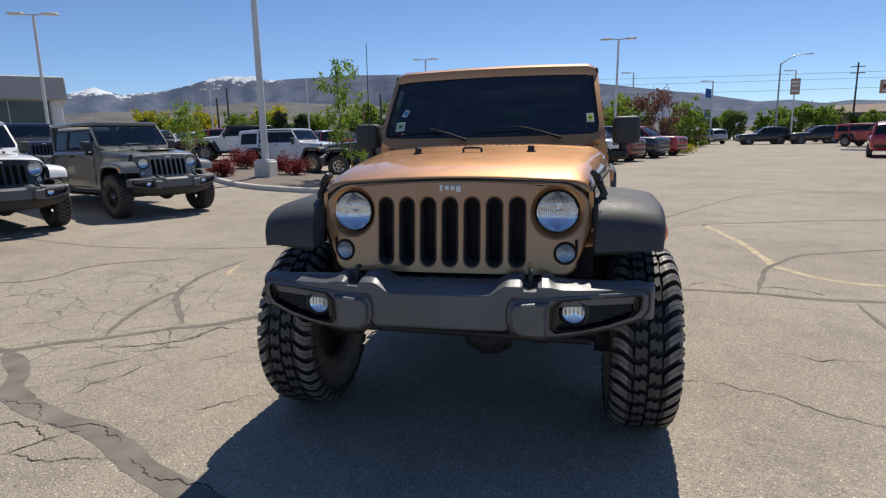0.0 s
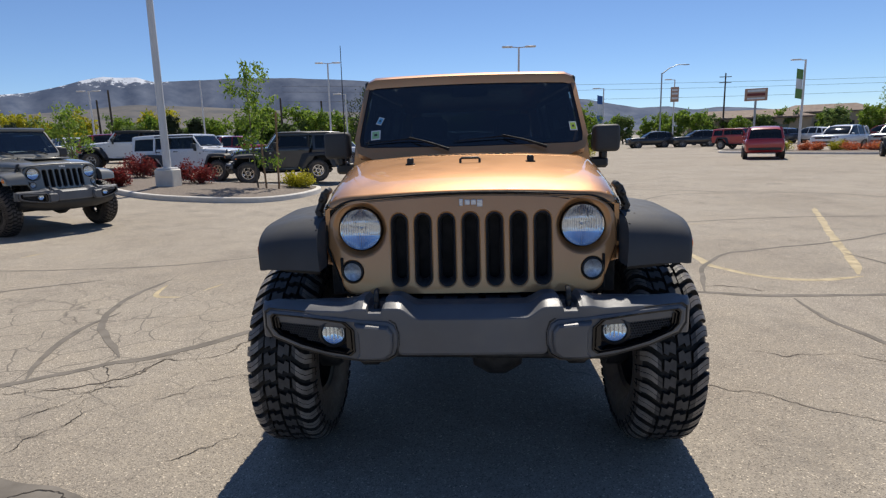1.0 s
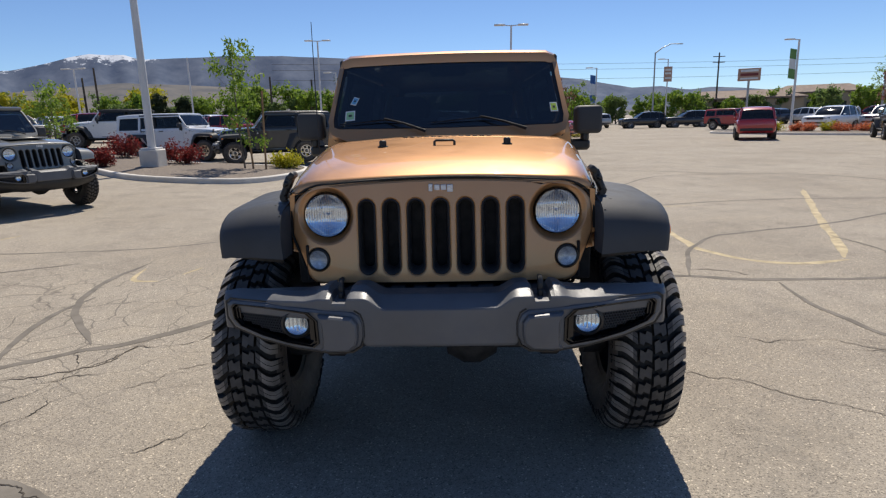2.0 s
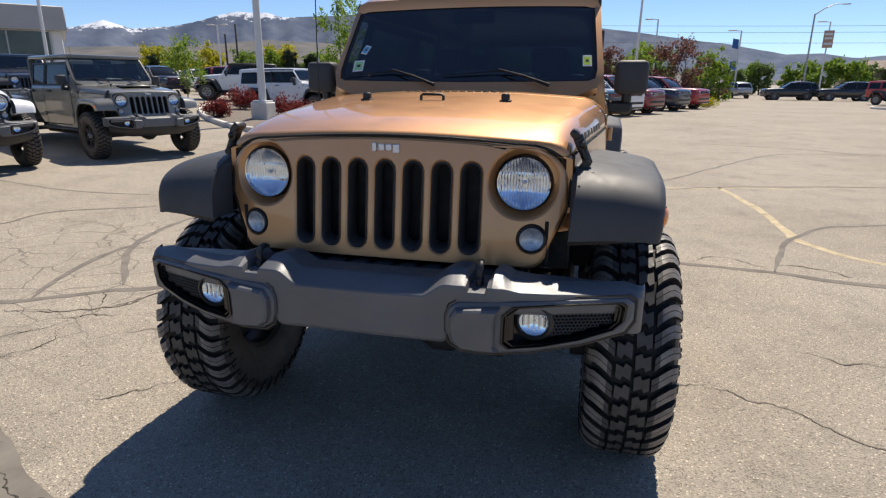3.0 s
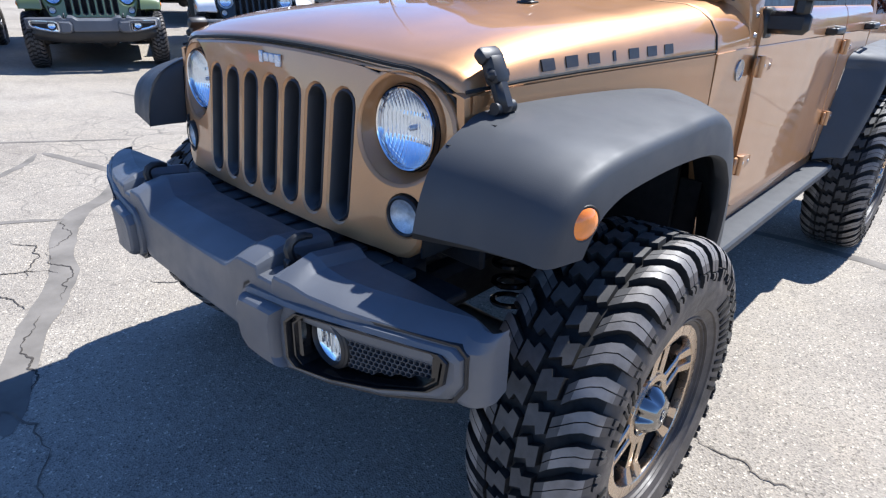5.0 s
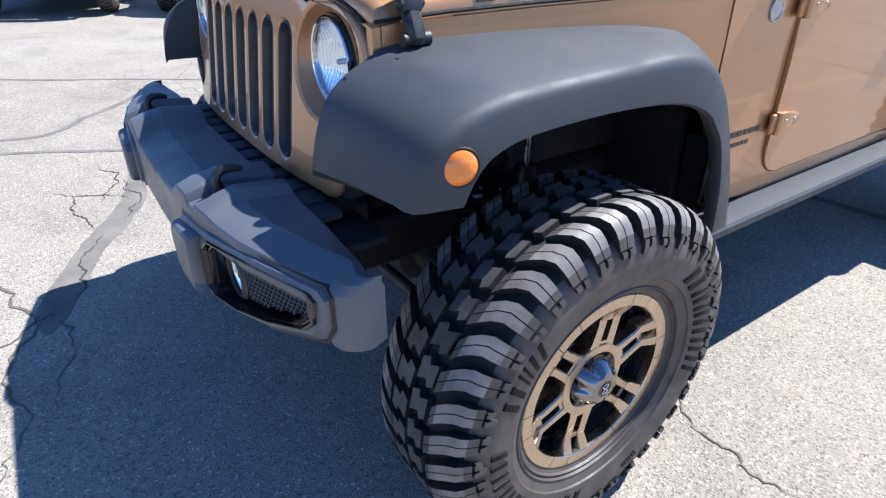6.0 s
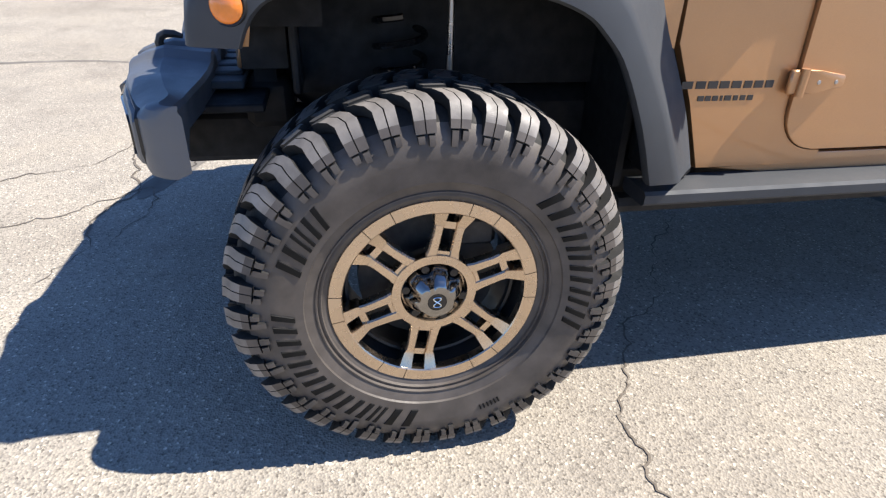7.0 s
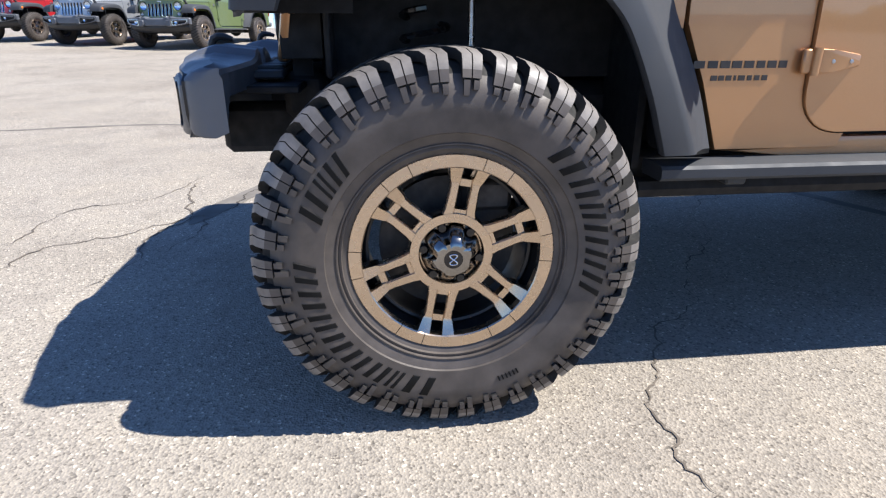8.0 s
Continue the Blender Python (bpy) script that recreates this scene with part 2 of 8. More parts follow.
def asphalt():
    m, nt, bs = shader("aged_asphalt")
    c = nt.nodes.new("ShaderNodeTexCoord")
    base = ramp(nt, noise_tex(nt, 0.35, 6, 0.6), [(0.3, (0.275, 0.243, 0.203)), (0.5, (0.318, 0.285, 0.241)), (0.75, (0.36, 0.326, 0.28))])
    grit = nt.nodes.new("ShaderNodeTexVoronoi")
    grit.inputs["Scale"].default_value = 150
    nt.links.new(c.outputs["Object"], grit.inputs["Vector"])
    g = ramp(nt, grit.outputs["Color"], [(0.08, (0.48, 0.47, 0.46)), (0.3, (0.86, 0.85, 0.84)), (0.6, (1.05, 1.04, 1.02)), (0.84, (1.15, 1.13, 1.1)), (0.92, (2.05, 2.0, 1.9))])
    col = mixc(nt, 1.0, base, g, "MULTIPLY")
    fine = ramp(nt, noise_tex(nt, 260, 3, 0.7), [(0.25, (0.8, 0.8, 0.8)), (0.75, (1.2, 1.2, 1.19))])
    col = mixc(nt, 0.8, col, fine, "MULTIPLY")
    stain = mapr(nt, noise_tex(nt, 0.9, 5, 0.7), 0.56, 0.74, 0.0, 0.45)
    col = mixc(nt, stain, col, (0.15, 0.138, 0.122))
    # patches bleached by the sun and patches dirtied by wheels
    mottle = ramp(nt, noise_tex(nt, 1.7, 7, 0.72), [(0.3, (0.80, 0.79, 0.79)), (0.48, (1.0, 1.0, 1.0)), (0.62, (1.06, 1.05, 1.03)), (0.74, (1.2, 1.18, 1.14))])
    col = mixc(nt, 1.0, col, mottle, "MULTIPLY")
    # fine crazing where the surface has broken up
    vor = nt.nodes.new("ShaderNodeTexVoronoi")
    vor.feature = "DISTANCE_TO_EDGE"
    vor.inputs["Scale"].default_value = 2.6
    warp = nt.nodes.new("ShaderNodeTexNoise")
    warp.inputs["Scale"].default_value = 2.5
    nt.links.new(c.outputs["Object"], warp.inputs["Vector"])
    add = nt.nodes.new("ShaderNodeMix")
    add.data_type, add.blend_type = "RGBA", "LINEAR_LIGHT"
    add.inputs[0].default_value = 0.16
    nt.links.new(c.outputs["Object"], add.inputs[6])
    nt.links.new(warp.outputs["Color"], add.inputs[7])
    nt.links.new(add.outputs[2], vor.inputs["Vector"])
    line = mapr(nt, vor.outputs["Distance"], 0.0, 0.026, 1.0, 0.0)
    near = nt.nodes.new("ShaderNodeVectorMath")
    near.operation = "DISTANCE"
    near.inputs[1].default_value = (-3.6, 1.3, 0.0)
    nt.links.new(c.outputs["Object"], near.inputs[0])
    zone = mapr(nt, near.outputs["Value"], 0.9, 2.9, 1.0, 0.0)
    patch = mapr(nt, noise_tex(nt, 0.22, 2), 0.6, 0.68, 0.0, 0.3)
    mx = nt.nodes.new("ShaderNodeMath")
    mx.operation = "MAXIMUM"
    nt.links.new(zone, mx.inputs[0])
    nt.links.new(patch, mx.inputs[1])
    mul = nt.nodes.new("ShaderNodeMath")
    mul.operation = "MULTIPLY"
    nt.links.new(line, mul.inputs[0])
    nt.links.new(mx.outputs[0], mul.inputs[1])
    fade = nt.nodes.new("ShaderNodeMath")
    fade.operation = "MULTIPLY"
    fade.inputs[1].default_value = 0.62
    nt.links.new(mul.outputs[0], fade.inputs[0])
    col = mixc(nt, fade.outputs[0], col, (0.07, 0.063, 0.056))
    nt.links.new(col, bs.inputs["Base Color"])
    bs.inputs["Roughness"].default_value = 0.88
    bs.inputs["Specular IOR Level"].default_value = 0.3
    hgt = nt.nodes.new("ShaderNodeMath")
    hgt.operation = "SUBTRACT"
    nt.links.new(grit.outputs["Distance"], hgt.inputs[0])
    nt.links.new(mul.outputs[0], hgt.inputs[1])
    bump(nt, bs, hgt.outputs[0], 0.6, 0.005)
    return m


M_ASPHALT = asphalt()
M_TAR = plain("tar_crack_sealer", (0.178, 0.161, 0.14), 0.9, vary=0.25, scale=5, grain=0.4, grain_scale=160, spec=0.2)
M_CRACK = plain("open_crack", (0.13, 0.108, 0.085), 0.9, vary=0.4, scale=20)
M_DEEP = plain("deep_open_crack", (0.05, 0.042, 0.034), 0.95, vary=0.4, scale=20)
M_YELLOW = plain("worn_yellow_paint", (0.41, 0.335, 0.205), 0.8, vary=0.3, scale=8, grain=0.3, grain_scale=150)


def axis_steps(lo, hi, near, fine):
    out, x, s = [], 0.0, fine
    while x < hi:
        out.append(x)
        if x > near:
            s *= 1.35
        x += s
    out.append(hi)
    neg, x, s = [], 0.0, fine
    while x > lo:
        x -= s
        if x < -near:
            s *= 1.35
        neg.append(max(x, lo))
    return sorted(set(neg + out))


def build_ground():
    bm = bmesh.new()
    xs, ys = axis_steps(-4500, 4500, 18, 0.75), axis_steps(-4500, 4500, 24, 0.75)
    rows = [[bm.verts.new((x, y, rise(x, y))) for x in xs] for y in ys]
    for a, b in zip(rows, rows[1:]):
        for i in range(len(xs) - 1):
            bm.faces.new((a[i], a[i + 1], b[i + 1], b[i]))
    g = part("ground", bm, M_ASPHALT)
    return tagged(g, "pale aged asphalt lot, cracked, with tar seams", "ground", kind="structure")


ground = build_ground()


def lay(name, rows, mat, lift, label=""):
    """Lays a strip, given as pairs of edge points, on the lot."""
    bm = bmesh.new()
    add_loft(bm, [[Vector((q.x, q.y, rise(q.x, q.y) + lift)) for q in r] for r in rows], closed=False, cap=False)
    ob = part(name, bm, mat, ground)
    if label:
        ob["label"] = label
    return ob


def ribbon(name, pts, width, mat, lift=0.004, wander=0.012, vary=0.3, seed=1, label=""):
    """A flat strip along a line: both edges wander softly, each on its own."""
    rnd = random.Random(seed)
    line = curve_through([(x, y, 0) for x, y in pts], 10)
    dense = []
    for a, b in zip(line, line[1:]):
        n = min(12, max(1, int((b - a).length / 0.04)))
        dense += [a.lerp(b, i / n) for i in range(n)]
    dense.append(line[-1])
    waves = [[(rnd.uniform(3, 7), rnd.uniform(0, 6.3), 0.55), (rnd.uniform(9, 17), rnd.uniform(0, 6.3), 0.3), (rnd.uniform(28, 45), rnd.uniform(0, 6.3), 0.15)] for _ in range(3)]
    rows, s = [], 0.0
    for i, p in enumerate(dense):
        d = dense[min(i + 1, len(dense) - 1)] - dense[max(i - 1, 0)]
        if i:
            s += (p - dense[i - 1]).length
        nrm = Vector((-d.y, d.x, 0)).normalized()
        mid, wa, wb = [sum(k * math.sin(f * s + ph) for f, ph, k in w) for w in waves]
        end = min(i, len(dense) - 1 - i)
        w = 0.5 * width * min(1.0, 0.2 + end * 0.12)
        c = p + nrm * mid * wander
        rows.append((c - nrm * w * (1 + vary * wa), c + nrm * w * (1 + vary * wb)))
    return lay(name, rows, mat, lift, label)


def fissure(name, pts, width, mat, lift=0.0055, seed=1):
    """An open crack: a jagged line that swells and thins to nothing."""
    rnd = random.Random(seed)
    line = [Vector((x, y, 0)) for x, y in pts]
    for _ in range(4):
        out = [line[0]]
        for a, b in zip(line, line[1:]):
            d = b - a
            if d.length > 0.02:
                out.append((a + b) / 2 + Vector((-d.y, d.x, 0)) * rnd.uniform(-0.2, 0.2))
            out.append(b)
        line = out
    rows, swell = [], 0.6
    for i, p in enumerate(line):
        d = line[min(i + 1, len(line) - 1)] - line[max(i - 1, 0)]
        nrm = Vector((-d.y, d.x, 0)).normalized()
        swell = min(1.0, max(0.18, swell + rnd.uniform(-0.3, 0.3)))
        w = 0.5 * width * swell * min(1.0, 0.1 + min(i, len(line) - 1 - i) * 0.15)
        rows.append((p - nrm * w, p + nrm * w))
    return lay(name, rows, mat, lift)


ribbon("crack_seam", ((-3.5, 0.27), (-3.16, 0.07), (-2.97, -0.1), (-2.8, -0.3), (-2.51, -0.44), (-2.01, -0.59), (-1.77, -0.68), (-1.45, -0.84), (-1.19, -0.96), (-0.95, -1.06), (-0.7, -1.12)), 0.135, M_TAR, 0.0016, 0.012, 0.22, 10, "dark tar seam")
ribbon("crack_seam", ((-4.5, -0.06), (-4.3, 0.02), (-3.54, 0.26), (-3.28, 0.47), (-2.93, 0.67), (-2.61, 0.9), (-2.24, 1.13), (-1.2, 2.2), (0.4, 2.7), (2.1, 2.6), (2.6, 2.47), (3.36, 2.42), (4, 2.47), (7, 2.9)), 0.075, M_TAR, 0.0020, 0.012, 0.35, 11)
ribbon("crack_seam", ((-2.59, 1.04), (-3.27, 1.88), (-3.52, 2.7), (-3.49, 3.49)), 0.06, M_TAR, 0.0024, 0.012, 0.35, 12)
ribbon("crack_seam", ((-6.8, 1.3), (-5.19, 1.91), (-5.03, 2.74), (-4.26, 3.41)), 0.035, M_TAR, 0.0028, 0.012, 0.35, 13)
ribbon("crack_seam", ((-9, 3.6), (-7.73, 3.89), (-5.94, 3.7), (-4.74, 3.94), (-3.93, 4.22), (-2, 5.2)), 0.04, M_TAR, 0.0016, 0.012, 0.35, 14)
ribbon("crack_seam", ((2.2, 2.6), (2.53, 3.54), (3.04, 4.28), (3.6, 4.59), (4.9, 5.06), (6.16, 5.77), (8.5, 7.2)), 0.05, M_TAR, 0.0020, 0.012, 0.35, 15)
ribbon("crack_seam", ((2.88, 2.35), (2.82, 1.76), (2.87, 1.29), (2.94, 1), (3.3, 0.2)), 0.045, M_TAR, 0.0024, 0.012, 0.35, 16)
ribbon("crack_seam", ((4.51, 4.3), (4.57, 3.5), (4.38, 2.99), (4.6, 2.4)), 0.035, M_TAR, 0.0028, 0.012, 0.35, 17)
ribbon("crack_seam", ((1.6, 6.9), (2.14, 7.6), (2.83, 8.8), (4.54, 11.4), (6.04, 11.76), (7.18, 11.33)), 0.05, M_TAR, 0.0020, 0.02, 0.35, 22)
ribbon("crack_seam", ((3.2, 13.6), (5.37, 12.8), (6.28, 12.07), (8.13, 11.29), (8.96, 9.78), (8.2, 7.2)), 0.09, M_TAR, 0.0016, 0.012, 0.35, 18)
ribbon("crack_seam", ((-3.7, -4.6), (-3.82, -3.81), (-3.94, -3.09), (-4.0, -2.24), (-3.64, -1.35), (-3.52, -1.03), (-3.64, -0.83), (-3.89, -0.65), (-4.07, -0.45), (-4.25, -0.25), (-4.5, -0.1)), 0.06, M_TAR, 0.0020, 0.012, 0.35, 19)
ribbon("crack_seam", ((-3.4, -1.7), (-3.23, -1.24), (-3.09, -0.94), (-2.86, -0.56), (-2.75, -0.38)), 0.05, M_TAR, 0.0028, 0.012, 0.35, 23)
ribbon("crack_seam", ((-5.7, -1.5), (-5.35, -0.94), (-5.15, -0.51), (-4.76, 0.22), (-4.5, 0.7)), 0.04, M_TAR, 0.0024, 0.012, 0.35, 24)
ribbon("crack_seam", ((1.86, 6.4), (3, 6.9), (5.6, 7.4), (9, 7)), 0.05, M_TAR, 0.0024, 0.012, 0.35, 21)
fissure("open_crack", ((-2.74, -0.39), (-2.56, -0.43), (-2.32, -0.53), (-2.12, -0.63), (-1.98, -0.58), (-1.77, -0.66), (-1.59, -0.71)), 0.0079, M_DEEP, 0.0038, 40)
fissure("open_crack", ((-1.51, -0.82), (-1.39, -0.87), (-1.27, -0.95), (-1.18, -0.95), (-1.08, -0.97), (-1.04, -0.95), (-0.9, -1)), 0.0101, M_DEEP, 0.0038, 41)
fissure("open_crack", ((-2.23, -0.85), (-2.17, -0.83), (-2.06, -0.9), (-2, -0.9), (-1.83, -0.91), (-1.7, -0.87), (-1.59, -0.86)), 0.0094, M_DEEP, 0.0038, 42)
fissure("open_crack", ((-2.39, -0.29), (-2.39, -0.13), (-2.27, 0.03), (-2.37, 0.3), (-2.37, 0.59), (-2.27, 0.79), (-2.17, 1.01)), 0.0086, M_DEEP, 0.0034, 43)
fissure("open_crack", ((-2.76, -0.01), (-2.57, 0.17), (-2.44, 0.28)), 0.0072, M_DEEP, 0.0034, 44)
fissure("open_crack", ((-1.52, -0.33), (-1.38, -0.21), (-1.23, -0.03)), 0.0072, M_DEEP, 0.0034, 45)
fissure("open_crack", ((-2.71, -0.22), (-2.59, -0.09), (-2.34, -0.1)), 0.0065, M_DEEP, 0.0034, 46)
fissure("open_crack", ((-2.84, 0.44), (-2.31, 0.67), (-2.23, 1), (-1.88, 1.04), (-1.72, 1.38)), 0.0156, M_CRACK, 0.0034, 47)
fissure("open_crack", ((-1.3, 2.1), (-0.86, 1.82), (-0.38, 1.46), (-0.02, 1.25), (0.26, 1.02), (0.52, 0.86), (0.76, 0.65), (0.93, 0.55), (1.05, 0.52), (1.2, 0.5), (1.42, 0.51), (1.63, 0.4), (1.78, 0.27), (1.95, 0.15), (2.11, 0.04), (2.8, -0.4)), 0.0072, M_CRACK, 0.0034, 48)
fissure("open_crack", ((1.56, 2.71), (1.83, 2.95), (2.0, 2.86), (2.16, 2.69)), 0.02, M_CRACK, 0.0034, 53)
fissure("open_crack", ((2.24, 2.8), (2.62, 2.74), (2.8, 2.6)), 0.02, M_CRACK, 0.0034, 54)
fissure("open_crack", ((1.9, 1.05), (2.3, 0.98), (2.75, 0.8), (3.3, 0.72)), 0.011, M_CRACK, 0.0034, 55)
fissure("open_crack", ((-2.54, 0.1), (-2.47, 0.26), (-2.43, 0.4), (-2.45, 0.7), (-2.6, 0.92)), 0.0101, M_DEEP, 0.0034, 56)
fissure("open_crack", ((-1.95, 0.35), (-1.72, 0.62), (-1.5, 0.7), (-1.3, 1.05)), 0.012, M_CRACK, 0.0034, 57)
fissure("open_crack", ((-2.0, 1.05), (-1.6, 1.42), (-1.15, 1.62)), 0.014, M_CRACK, 0.0034, 58)
fissure("open_crack", ((-3.0, 0.45), (-2.75, 0.5), (-2.5, 0.42), (-2.2, 0.52)), 0.0094, M_DEEP, 0.0034, 59)
fissure("open_crack", ((-2.62, -0.75), (-2.4, -0.62), (-2.15, -0.7), (-1.95, -0.78)), 0.0086, M_DEEP, 0.0034, 60)
fissure("open_crack", ((-2.3, -1.02), (-2.12, -0.9), (-2.05, -0.74), (-1.9, -0.62)), 0.0086, M_DEEP, 0.0034, 61)
fissure("open_crack", ((-1.25, 0.1), (-1.05, 0.3), (-0.9, 0.62)), 0.01, M_CRACK, 0.0034, 62)
fissure("open_crack", ((0.05, -1.3), (-0.06, -1.27), (-0.61, -1.24), (-1.1, -1.21), (-1.6, -1.3)), 0.013, M_CRACK, 0.0034, 49)
fissure("open_crack", ((-0.45, -1.9), (-1.01, -1.84), (-1.31, -1.43), (-1.9, -1.2)), 0.0117, M_CRACK, 0.0034, 50)
fissure("open_crack", ((-0.2, -1.1), (-0.85, -1.1), (-0.54, -1.5), (-0.1, -1.8)), 0.0104, M_CRACK, 0.0034, 51)
fissure("open_crack", ((2.4, 0.8), (2.9, 0.62), (3.5, 0.5)), 0.0117, M_CRACK, 0.0034, 52)
ribbon("painted_line", ((6.56, 8.58), (5.75, 6.9), (4.95, 5.24), (4.4, 4.0), (3.98, 3.2)), 0.1, M_YELLOW, 0.0012, 0.006, 0.25, 70, "worn yellow painted line")
ribbon("painted_line", ((3.98, 3.12), (3.42, 3), (2.96, 3.23), (2.69, 3.76), (2.71, 4.11), (2.7, 5.41), (2.55, 6.75)), 0.09, M_YELLOW, 0.0012, 0.006, 0.25, 71)
ribbon("painted_line", ((0.4, 6.9), (1.86, 6.52), (2.56, 6.68), (3.09, 6.82), (3.92, 6.86)), 0.07, M_YELLOW, 0.0012, 0.006, 0.25, 72)
ribbon("painted_line", ((0.4, 7.9), (0.8, 7.54), (1.52, 6.73)), 0.08, M_YELLOW, 0.0012, 0.006, 0.25, 73)
ribbon("painted_line", ((-3.4, 3.22), (-3.27, 2.76), (-2.98, 2.7)), 0.06, M_YELLOW, 0.0012, 0.006, 0.25, 74)
ribbon("painted_line", ((-2.86, 2.95), (-2.77, 3.23)), 0.06, M_YELLOW, 0.0012, 0.006, 0.25, 75)
ribbon("painted_line", ((-6.08, 4.45), (-6, 4.8)), 0.06, M_YELLOW, 0.0012, 0.006, 0.25, 76)
ribbon("crack_seam", ((-2.98, 0.63), (-3.2, 1.1), (-3.35, 1.7), (-3.3, 2.2)), 0.05, M_TAR, 0.0028, 0.012, 0.35, 31)


# ---- the copper off-road vehicle: front axle at y = 0, nose towards -y ----
HUB_Z, TYRE_R, WHEELBASE = 0.447, 0.45, 2.946


def tyre_mesh():
    """Mud tyre about the x axis: carcass, sidewall, elbowed shoulder lugs and interlocking centre blocks. Outer side at
    +x.
    Material slots: sidewall, lug tops paler for dust and sun, grooves darkened as shade, raised marks, centre blocks
    darkened as shade."""
    bm = bmesh.new()
    prof = [(0.218, -0.105), (0.236, -0.118), (0.27, -0.142), (0.33, -0.155), (0.375, -0.150), (0.400, -0.134), (0.420, -0.105), (0.430, -0.06), (0.4315, 0.0),
            (0.430, 0.06), (0.420, 0.105), (0.400, 0.134), (0.375, 0.150), (0.345, 0.156), (0.33, 0.155), (0.30, 0.150), (0.285, 0.148), (0.283, 0.143), (0.262, 0.134), (0.2605, 0.1365), (0.2575, 0.1365), (0.256, 0.128), (0.2515, 0.130), (0.2485, 0.130), (0.247, 0.123), (0.236, 0.118), (0.218, 0.105)]
    add_lathe(bm, prof, 96)
    bm.faces.ensure_lookup_table()
    # tread floor gets the painted groove shade
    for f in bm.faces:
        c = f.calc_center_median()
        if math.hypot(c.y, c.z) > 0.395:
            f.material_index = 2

    def put(x, r, s):
        a = s / 0.44
        return bm.verts.new((x, r * math.cos(a), r * math.sin(a)))

    def block(poly, r_low, r_top, draw, top):
        # poly: corners (x, arc metres); the top is drawn in a little
        cx = sum(p[0] for p in poly) / len(poly)
        cs = sum(p[1] for p in poly) / len(poly)
        n = len(poly)
        lo = [put(x, r_low, s) for x, s in poly]
        hi = [put(x + (cx - x) * draw, r_top, s + (cs - s) * draw) for x, s in poly]
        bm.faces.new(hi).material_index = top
        # flanks carry the painted groove shade too
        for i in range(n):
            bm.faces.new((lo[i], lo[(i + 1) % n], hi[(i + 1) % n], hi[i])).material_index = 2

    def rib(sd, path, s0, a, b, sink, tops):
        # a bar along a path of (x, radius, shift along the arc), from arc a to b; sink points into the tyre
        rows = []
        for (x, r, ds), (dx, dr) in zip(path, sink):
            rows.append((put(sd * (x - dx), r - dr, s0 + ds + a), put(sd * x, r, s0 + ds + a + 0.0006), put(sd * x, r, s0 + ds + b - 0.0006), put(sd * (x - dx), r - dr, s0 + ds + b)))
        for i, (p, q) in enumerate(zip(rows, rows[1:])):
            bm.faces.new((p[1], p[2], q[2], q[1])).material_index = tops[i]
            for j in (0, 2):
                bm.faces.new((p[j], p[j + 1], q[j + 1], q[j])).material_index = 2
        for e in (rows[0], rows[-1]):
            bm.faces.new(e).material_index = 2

    N = 38
    pitch = 2 * math.pi * 0.44 / N
    for k in range(N):
        s0 = k * pitch
        for sd in (1, -1):
            off = s0 + (0 if sd > 0 else pitch * 0.5)
            long = k % 2 == 0
            h = pitch * (0.315 if long else 0.30)
            end = 0.386 if long else 0.394
            # elbowed shoulder lug in two halves with a narrow sipe between them, bent down over the sidewall
            path = [(0.062 if long else 0.068, 0.4485, 0.044), (0.084, 0.4505, 0.027), (0.106, 0.4475, 0.010), (0.125, 0.4385, 0.0), (0.139, 0.4255, 0.0), (0.1475, 0.410, 0.0), (0.154, end, 0.0)]
            sink = [(0.0, 0.022), (0.0, 0.022), (0.003, 0.022), (0.010, 0.021), (0.018, 0.016), (0.020, 0.010), (0.012, 0.002)]
            for a, b in ((-h, -0.0007), (0.0007, h)):
                # sunlit tone painted on the shoulder faces, shaded tone on the inner one
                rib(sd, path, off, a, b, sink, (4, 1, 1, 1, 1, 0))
            # a second, narrower step below it
            for a, b, r1 in ((-h * 0.86, -h * 0.2, 0.362 if long else 0.372), (h * 0.15, h * 0.86, 0.368 if long else 0.360)):
                rib(sd, [(0.1572, end - 0.004, 0.0), (0.1592, (end + r1) / 2, 0.0), (0.1590, r1, 0.0)], off, a, b, [(0.012, 0.0)] * 3, (0, 0))
            # hooked centre block, one a side, locked into its neighbours
            c0 = off + pitch * 0.46
            q = pitch * 0.40
            poly = [(sd * 0.056, c0 - q + 0.009), (sd * 0.058, c0 + q - 0.002), (sd * 0.040, c0 + q + 0.009), (sd * 0.033, c0 + q - 0.008), (sd * 0.005, c0 + q + 0.006),
                    (sd * 0.003, c0 - q + 0.015), (sd * 0.024, c0 - q + 0.004), (sd * 0.031, c0 - q + 0.020)]
            block(poly, 0.430, 0.4505, 0.06, 4)

